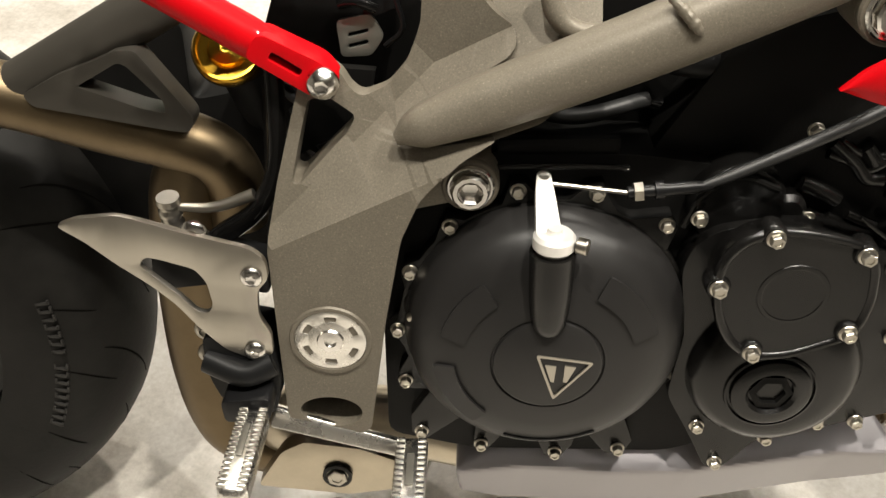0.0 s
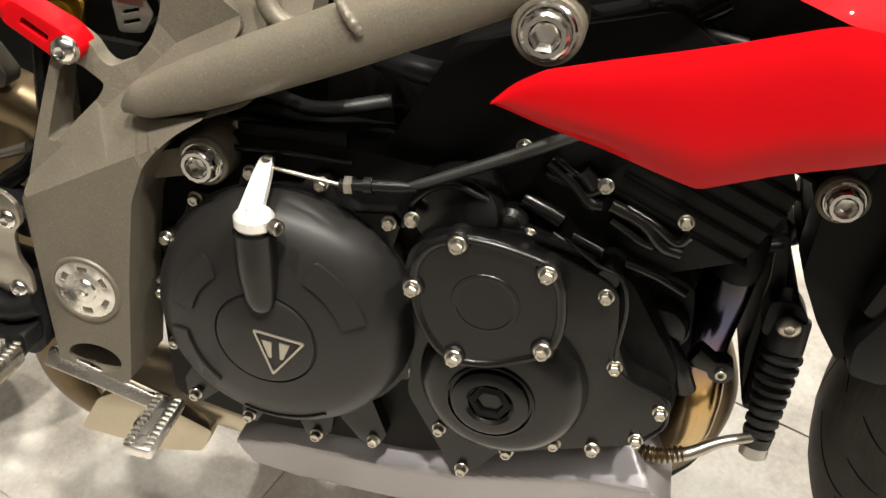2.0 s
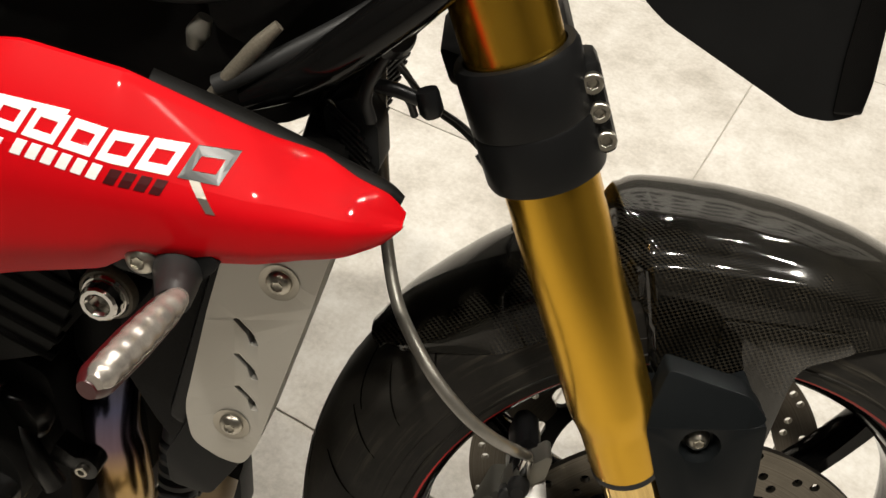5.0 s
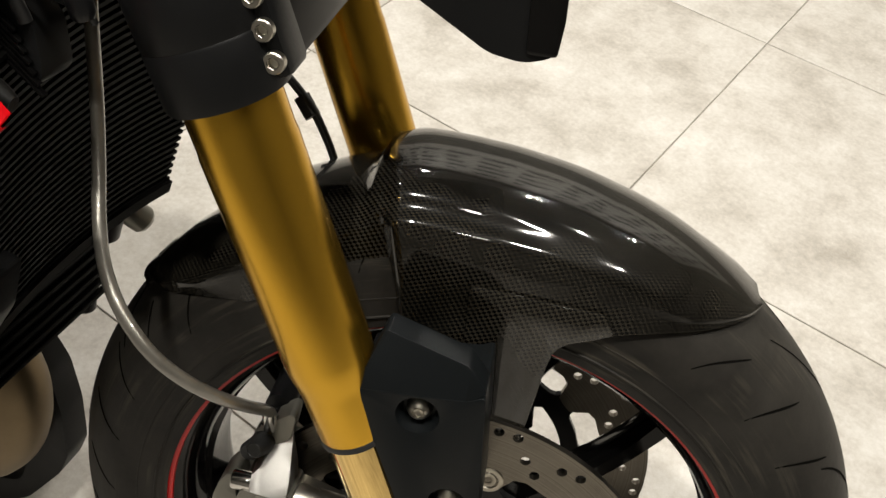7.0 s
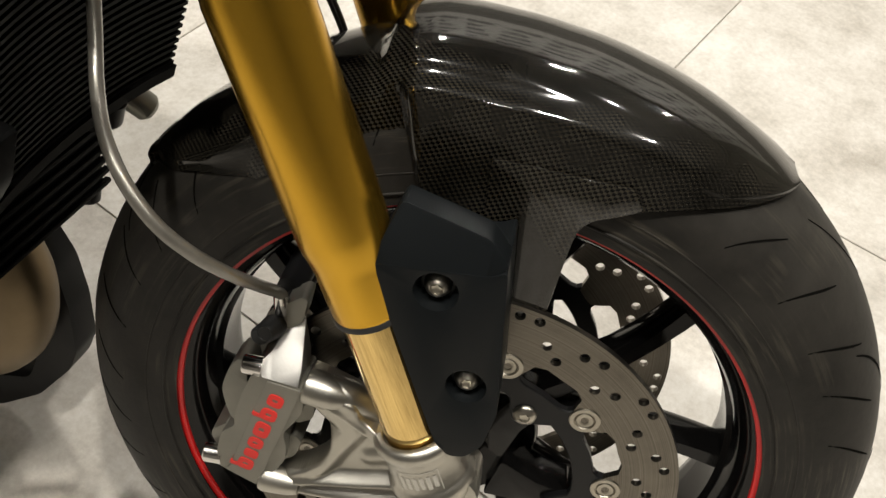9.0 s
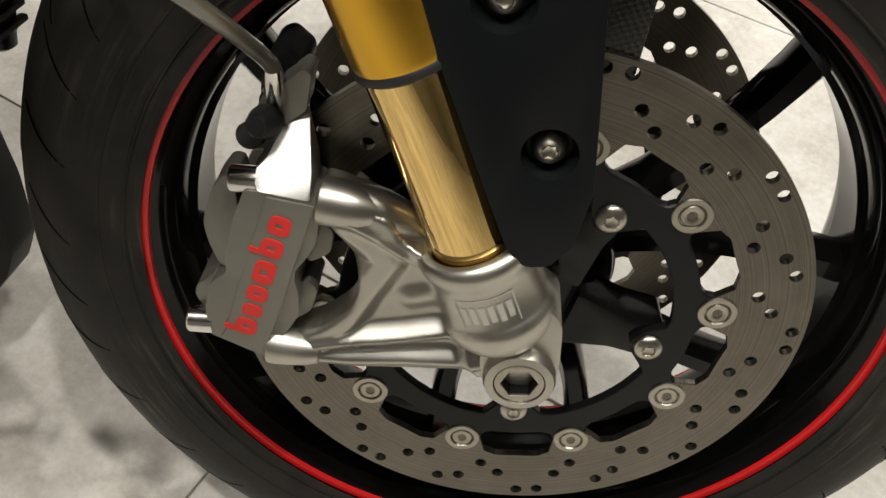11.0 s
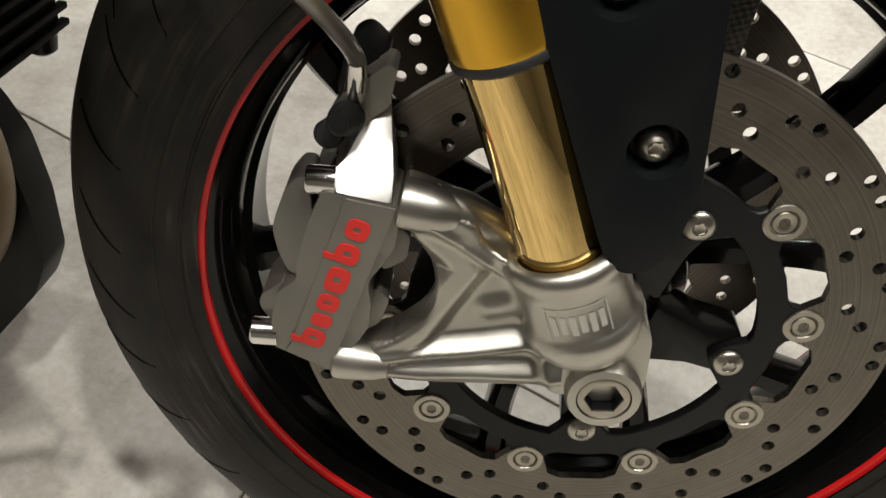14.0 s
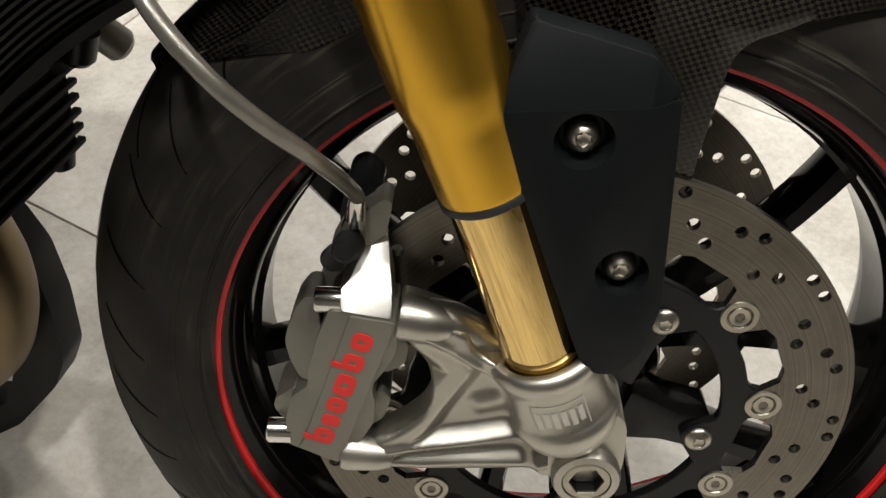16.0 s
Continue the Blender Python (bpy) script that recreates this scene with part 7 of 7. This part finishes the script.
    part("brake_hose", tube([(-0.946, -0.185, 0.640), (-0.944, -0.196, 0.590), (-0.947, -0.200, 0.550), (-0.962, -0.203, 0.520), (-0.986, -0.203, 0.500), (-1.000, -0.200, 0.485)], [0.0065, 0.0065, 0.0065, 0.0070, 0.0080, 0.0085], 10, 18), GLOSS_BLACK, tail, "black rubber hose")
    part("master_cylinder", lathe([(0, 0), (0.0080, 0), (0.0084, 0.004), (0.0084, 0.009), (0.0070, 0.011), (0.0070, 0.014), (0.0084, 0.016), (0.0084, 0.020), (0.0070, 0.022), (0.0070, 0.024), (0.0084, 0.026), (0.0080, 0.031), (0, 0.031)], (-1.022, -0.203, 0.500), (0, -0.15, 1), 28), STAINLESS, tail)
    part("push_rod", tube([(-1.016, -0.206, 0.522), (-0.990, -0.206, 0.523), (-0.962, -0.204, 0.533)], [0.003, 0.0038, 0.0045], 8, 12), STAINLESS, tail)
    part("cylinder_body", prism(rounded([(-1.032, 0.470), (-1.030, 0.502), (-1.000, 0.500), (-0.950, 0.488), (-0.950, 0.470), (-0.985, 0.478)], 0.006, 3), -0.235, -0.200, 0.005), PLASTIC, tail)
    return tail


tail_parts()


def foot_controls():
    plate = rounded([(-1.0855, 0.5290), (-1.0715, 0.5350), (-1.0449, 0.5387), (-1.0306, 0.5358), (-0.9985, 0.5263), (-0.9584, 0.5165), (-0.9486, 0.5083), (-0.9472, 0.4923), (-0.9558, 0.4825), (-0.9565, 0.4608), (-0.9490, 0.4462), (-0.9489, 0.4260), (-0.9671, 0.4232), (-0.9826, 0.4300), (-0.9990, 0.4480), (-1.0130, 0.4680), (-1.0292, 0.4841), (-1.0514, 0.5017), (-1.0676, 0.5168)], 0.005, 3)
    slot = rounded([(-1.0344, 0.5001), (-1.0295, 0.5068), (-1.0203, 0.5053), (-0.9970, 0.4985), (-0.9900, 0.4881), (-0.9874, 0.4690), (-0.9910, 0.4620), (-0.9989, 0.4628), (-1.0090, 0.4754), (-1.0210, 0.4868)], 0.004, 3)
    h = part("heel_guard", prism(plate, -0.248, -0.2435, 0.0015, [slot]), STAINLESS, motorcycle, "brushed steel heel guard with a slot, footpeg and brake pedal", 30)
    for p in ((-0.9585, 0.494), (-0.9615, 0.430)):
        bolt(h, (p[0], -0.2485, p[1]), 0.0078, 0.004, "dome", CHROME)
    bolt(h, (-0.996, -0.240, 0.523), 0.0095, 0.005, "dome", CHROME)
    br = rounded([(-1.000, 0.440), (-0.952, 0.432), (-0.946, 0.400), (-0.950, 0.372), (-0.965, 0.362), (-0.990, 0.380), (-0.998, 0.402)], 0.008, 4)
    part("peg_bracket", prism(br, -0.247, -0.200, 0.008, seg=3), PLASTIC, h)
    part("bracket_rib", tube([(-0.998, -0.245, 0.418), (-0.970, -0.252, 0.412), (-0.950, -0.246, 0.418)], 0.010, 8, 14), PLASTIC, h)
    part("peg_hinge", prism(rounded([(-0.986, 0.398), (-0.950, 0.402), (-0.950, 0.382), (-0.984, 0.378)], 0.005, 3), -0.268, -0.245, 0.004), CARRIER, h)
    for k in range(2):
        bolt(h, (-1.000, -0.232, 0.436 - 0.022 * k), 0.0085, 0.006, "dome", BOLT_STEEL)
    # footpeg, ribbed on its top and ends
    peg = part("footpeg", move(box(-0.0105, 0.0105, -0.040, 0.040, -0.010, 0.010, 0.006, seg=3), Matrix.Translation((-0.961, -0.308, 0.386))), BRIGHT, h, "ribbed bright footpeg")
    first = None
    for s in (-1, 1):
        for k in range(16):
            if first is None:
                first = part("peg_tooth", box(-0.0032, 0.0032, -0.0014, 0.0014, -0.0012, 0.0014, 0.0007), BRIGHT, h)
                first.matrix_basis = Matrix.Translation((-0.961 + s * 0.0068, -0.344 + 0.0048 * k, 0.3965))
            else:
                again(first, Matrix.Translation((-0.961 + s * 0.0068, -0.344 + 0.0048 * k, 0.3965)))
    # grey block on top of the peg, coloured as the shade of a recess
    part("peg_recess_shade", box(-0.9645, -0.9595, -0.318, -0.288, 0.3965, 0.3978, 0.0005), CALIPER_GREY, h)
    # brake pedal
    a, b = Vector((-0.957, -0.236, 0.357)), Vector((-0.860, -0.238, 0.330))
    arm = box(0, (b - a).length, -0.006, 0.006, -0.0085, 0.0085, 0.0025)
    for v in arm.verts:
        v.co.z *= 1 - 2.6 * v.co.x
    move(arm, Matrix.Translation(a) @ Vector((1, 0, 0)).rotation_difference(b - a).to_matrix().to_4x4() @ Matrix.Rotation(radians(-28), 4, "X"))
    ped = part("brake_pedal", arm, BRIGHT, h, "bright brake pedal with ribbed toe pad")
    part("pedal_pad", move(box(-0.0125, 0.0125, -0.030, 0.030, -0.006, 0.006, 0.003), Matrix.Translation((-0.850, -0.264, 0.330)) @ Matrix.Rotation(radians(4), 4, "X")), BRIGHT, h)
    for s in (-1, 1):
        for k in range(11):
            again(first, Matrix.Translation((-0.850 + s * 0.0082, -0.290 + 0.0052 * k, 0.3365 + 0.0004 * (k - 5))))
    # grey block laid on the pad as the darkness of its slot
    part("pad_slot_shade", box(-0.853, -0.847, -0.282, -0.250, 0.3355, 0.3370, 0.0004), CALIPER_GREY, h)
    return h


foot_controls()


# ---- front top: headlamp, cables, head-stock ----
def head_area():
    shell = rounded([(-0.190, 0.560), (-0.1263, 0.468), (-0.1126, 0.4575), (-0.0336, 0.4180), (-0.0160, 0.4165), (-0.0020, 0.4220), (-0.0020, 0.4400), (-0.006, 0.478), (-0.010, 0.560), (-0.030, 0.640), (-0.150, 0.640)], 0.005, 3)
    h = front(part("headlamp", prism(shell, -0.118, 0.060, 0.020, seg=1), PLASTIC, motorcycle, "black headlamp shell with angular lower edge", 20))
    part("bezel", prism(rounded([(-0.0160, 0.4215), (-0.0010, 0.4225), (-0.0006, 0.4400), (-0.0046, 0.478), (-0.0086, 0.560), (-0.024, 0.560), (-0.019, 0.450)], 0.002, 2), -0.1195, 0.030, 0.002), GLOSS_BLACK, h)
    st = part("head_stock", tube([(-0.300, -0.150, 0.845), (-0.265, -0.100, 0.815), (-0.240, -0.060, 0.790)], 0.034, 8, 28), ENGINE_DARK, motorcycle, "dark frame head with cables and wiring")
    part("head_plate", prism(rounded([(-0.330, 0.735), (-0.300, 0.725), (-0.262, 0.706), (-0.254, 0.730), (-0.246, 0.770), (-0.240, 0.850), (-0.330, 0.850)], 0.012, 3), -0.145, 0.10, 0.012), ENGINE_DARK, st)
    part("frame_spar", tube([(-0.318, -0.172, 0.709), (-0.306, -0.172, 0.724), (-0.294, -0.171, 0.739), (-0.284, -0.168, 0.750)], [0.0030, 0.0042, 0.0042, 0.0030], 8, 16), FRAME, st)
    part("fairing_stay", tube([(-0.302, -0.165, 0.709), (-0.275, -0.165, 0.724), (-0.254, -0.165, 0.740), (-0.215, -0.155, 0.775), (-0.18, -0.13, 0.81)], [0.008, 0.011, 0.012, 0.012, 0.012], 8, 20), GLOSS_BLACK, st)
    part("line_bracket", tube([(-0.244, -0.150, 0.721), (-0.228, -0.150, 0.720), (-0.212, -0.148, 0.715)], [0.0035, 0.004, 0.0035], 6, 12), CARRIER, st)
    part("line_union", lathe([(0, 0), (0.006, 0), (0.0065, 0.003), (0.0065, 0.012), (0.0045, 0.015), (0, 0.015)], (-0.213, -0.148, 0.722), (0.35, 0, -0.93), 16), CARRIER, st)
    part("cross_line", tube([(-0.240, -0.150, 0.700), (-0.243, -0.152, 0.716), (-0.233, -0.150, 0.740), (-0.215, -0.140, 0.760)], 0.0036, 8, 12), HOSE, st)
    part("throttle_cable", tube([(-0.315, -0.172, 0.715), (-0.280, -0.165, 0.735), (-0.235, -0.150, 0.765), (-0.190, -0.120, 0.800)], 0.0055, 10, 14), HOSE, st)
    part("wiring_loom", tube([(-0.380, -0.165, 0.760), (-0.320, -0.170, 0.765), (-0.260, -0.155, 0.785), (-0.20, -0.12, 0.83)], 0.009, 10, 14), HOSE, st)
    part("grommet", lathe([(0, 0), (0.012, 0), (0.014, 0.004), (0.010, 0.010), (0, 0.012)], (-0.235, -0.145, 0.748), (0.6, -0.7, 0.3), 20), CARRIER, st)
    part("cable_guide", tube([(-0.262, -0.118, 0.700), (-0.250, -0.124, 0.712), (-0.228, -0.124, 0.706), (-0.222, -0.120, 0.694)], 0.0022, 8, 10), HOSE, st)
    part("louvre_panel", prism(rounded([(-0.266, 0.704), (-0.250, 0.712), (-0.236, 0.698), (-0.233, 0.672), (-0.240, 0.664), (-0.262, 0.682)], 0.004, 3), -0.150, -0.125, 0.003), PLASTIC, st)
    for k in range(7):
        part("louvre", move(box(-0.012, 0.012, -0.003, 0.001, -0.0010, 0.0010, 0.0005), Matrix.Translation((-0.254 + 0.0022 * k, -0.151, 0.702 - 0.0052 * k)) @ Matrix.Rotation(radians(38), 4, "Y")), GLOSS_BLACK, st)
    part("tank_side", prism(rounded([(-0.560, 0.790), (-0.360, 0.775), (-0.320, 0.800), (-0.330, 0.860), (-0.560, 0.880)], 0.02, 3), -0.165, 0.15, 0.02), ENGINE_DARK, st)
    part("rubber_plug", tube([(-0.328, -0.166, 0.732), (-0.325, -0.168, 0.740), (-0.321, -0.168, 0.748)], [0.004, 0.006, 0.004], 6, 14), CALIPER_GREY, st)
    line = front(part("far_brake_line", tube([(-0.262, 0.112, 0.345), (-0.235, 0.128, 0.308), (-0.205, 0.130, 0.288), (-0.179, 0.1254, 0.2658), (-0.162, 0.121, 0.243), (-0.150, 0.118, 0.220), (-0.135, 0.112, 0.185)], 0.0030, 10, 12), HOSE, motorcycle, "black brake hose of the far caliper with a clip"))
    part("sensor_wire", tube([(-0.262, 0.104, 0.345), (-0.233, 0.121, 0.312), (-0.203, 0.124, 0.293), (-0.176, 0.120, 0.270), (-0.159, 0.115, 0.247), (-0.147, 0.112, 0.224)], 0.0020, 10, 10), HOSE, line)
    part("line_clip", tube([(-0.186, 0.126, 0.272), (-0.174, 0.121, 0.259)], 0.0070, 4, 10), HOSE, line)
    return h


head_area()



# ---- floor tiles, each its own piece ----
def tiles():
    me = bpy.data.meshes.new("tile")
    bm = box(-TILE_SIZE / 2 + 0.0012, TILE_SIZE / 2 - 0.0012, -TILE_SIZE / 2 + 0.0012, TILE_SIZE / 2 - 0.0012, -0.004, 0.0, 0.0008, seg=1)
    bm.to_mesh(me)
    bm.free()
    me.materials.append(TILE)
    c, s = math.cos(radians(TURN_TILES)), math.sin(radians(TURN_TILES))
    for i in range(-9, 10):
        for j in range(-9, 10):
            u = -0.177 + TILE_SIZE * (i + 0.5)
            v = 0.0617 + TILE_SIZE * (j + 0.5)
            x, y = u * c - v * s, u * s + v * c
            place = pose(x, y, 0, 0, 0, TURN_TILES)
            reach = TILE_SIZE * 0.5 * (abs(c) + abs(s))
            mesh = me
            if x - reach < -4.0 or x + reach > 4.0 or y - reach < -3.5 or y + reach > 4.5:
                # a tile cut off at the walls
                bm = bmesh.new()
                bm.from_mesh(me)
                bm.transform(place)
                for co, no in (((4.0, 0, 0), (1, 0, 0)), ((-4.0, 0, 0), (-1, 0, 0)), ((0, 4.5, 0), (0, 1, 0)), ((0, -3.5, 0), (0, -1, 0))):
                    bmesh.ops.bisect_plane(bm, geom=list(bm.verts) + list(bm.edges) + list(bm.faces), plane_co=co, plane_no=no, clear_outer=True)
                if not bm.faces:
                    bm.free()
                    continue
                bm.transform(place.inverted())
                mesh = bpy.data.meshes.new("tile")
                bm.to_mesh(mesh)
                bm.free()
                mesh.materials.append(TILE)
            t = new("tile", mesh)
            t.parent = FLOOR
            t.matrix_basis = place


tiles()
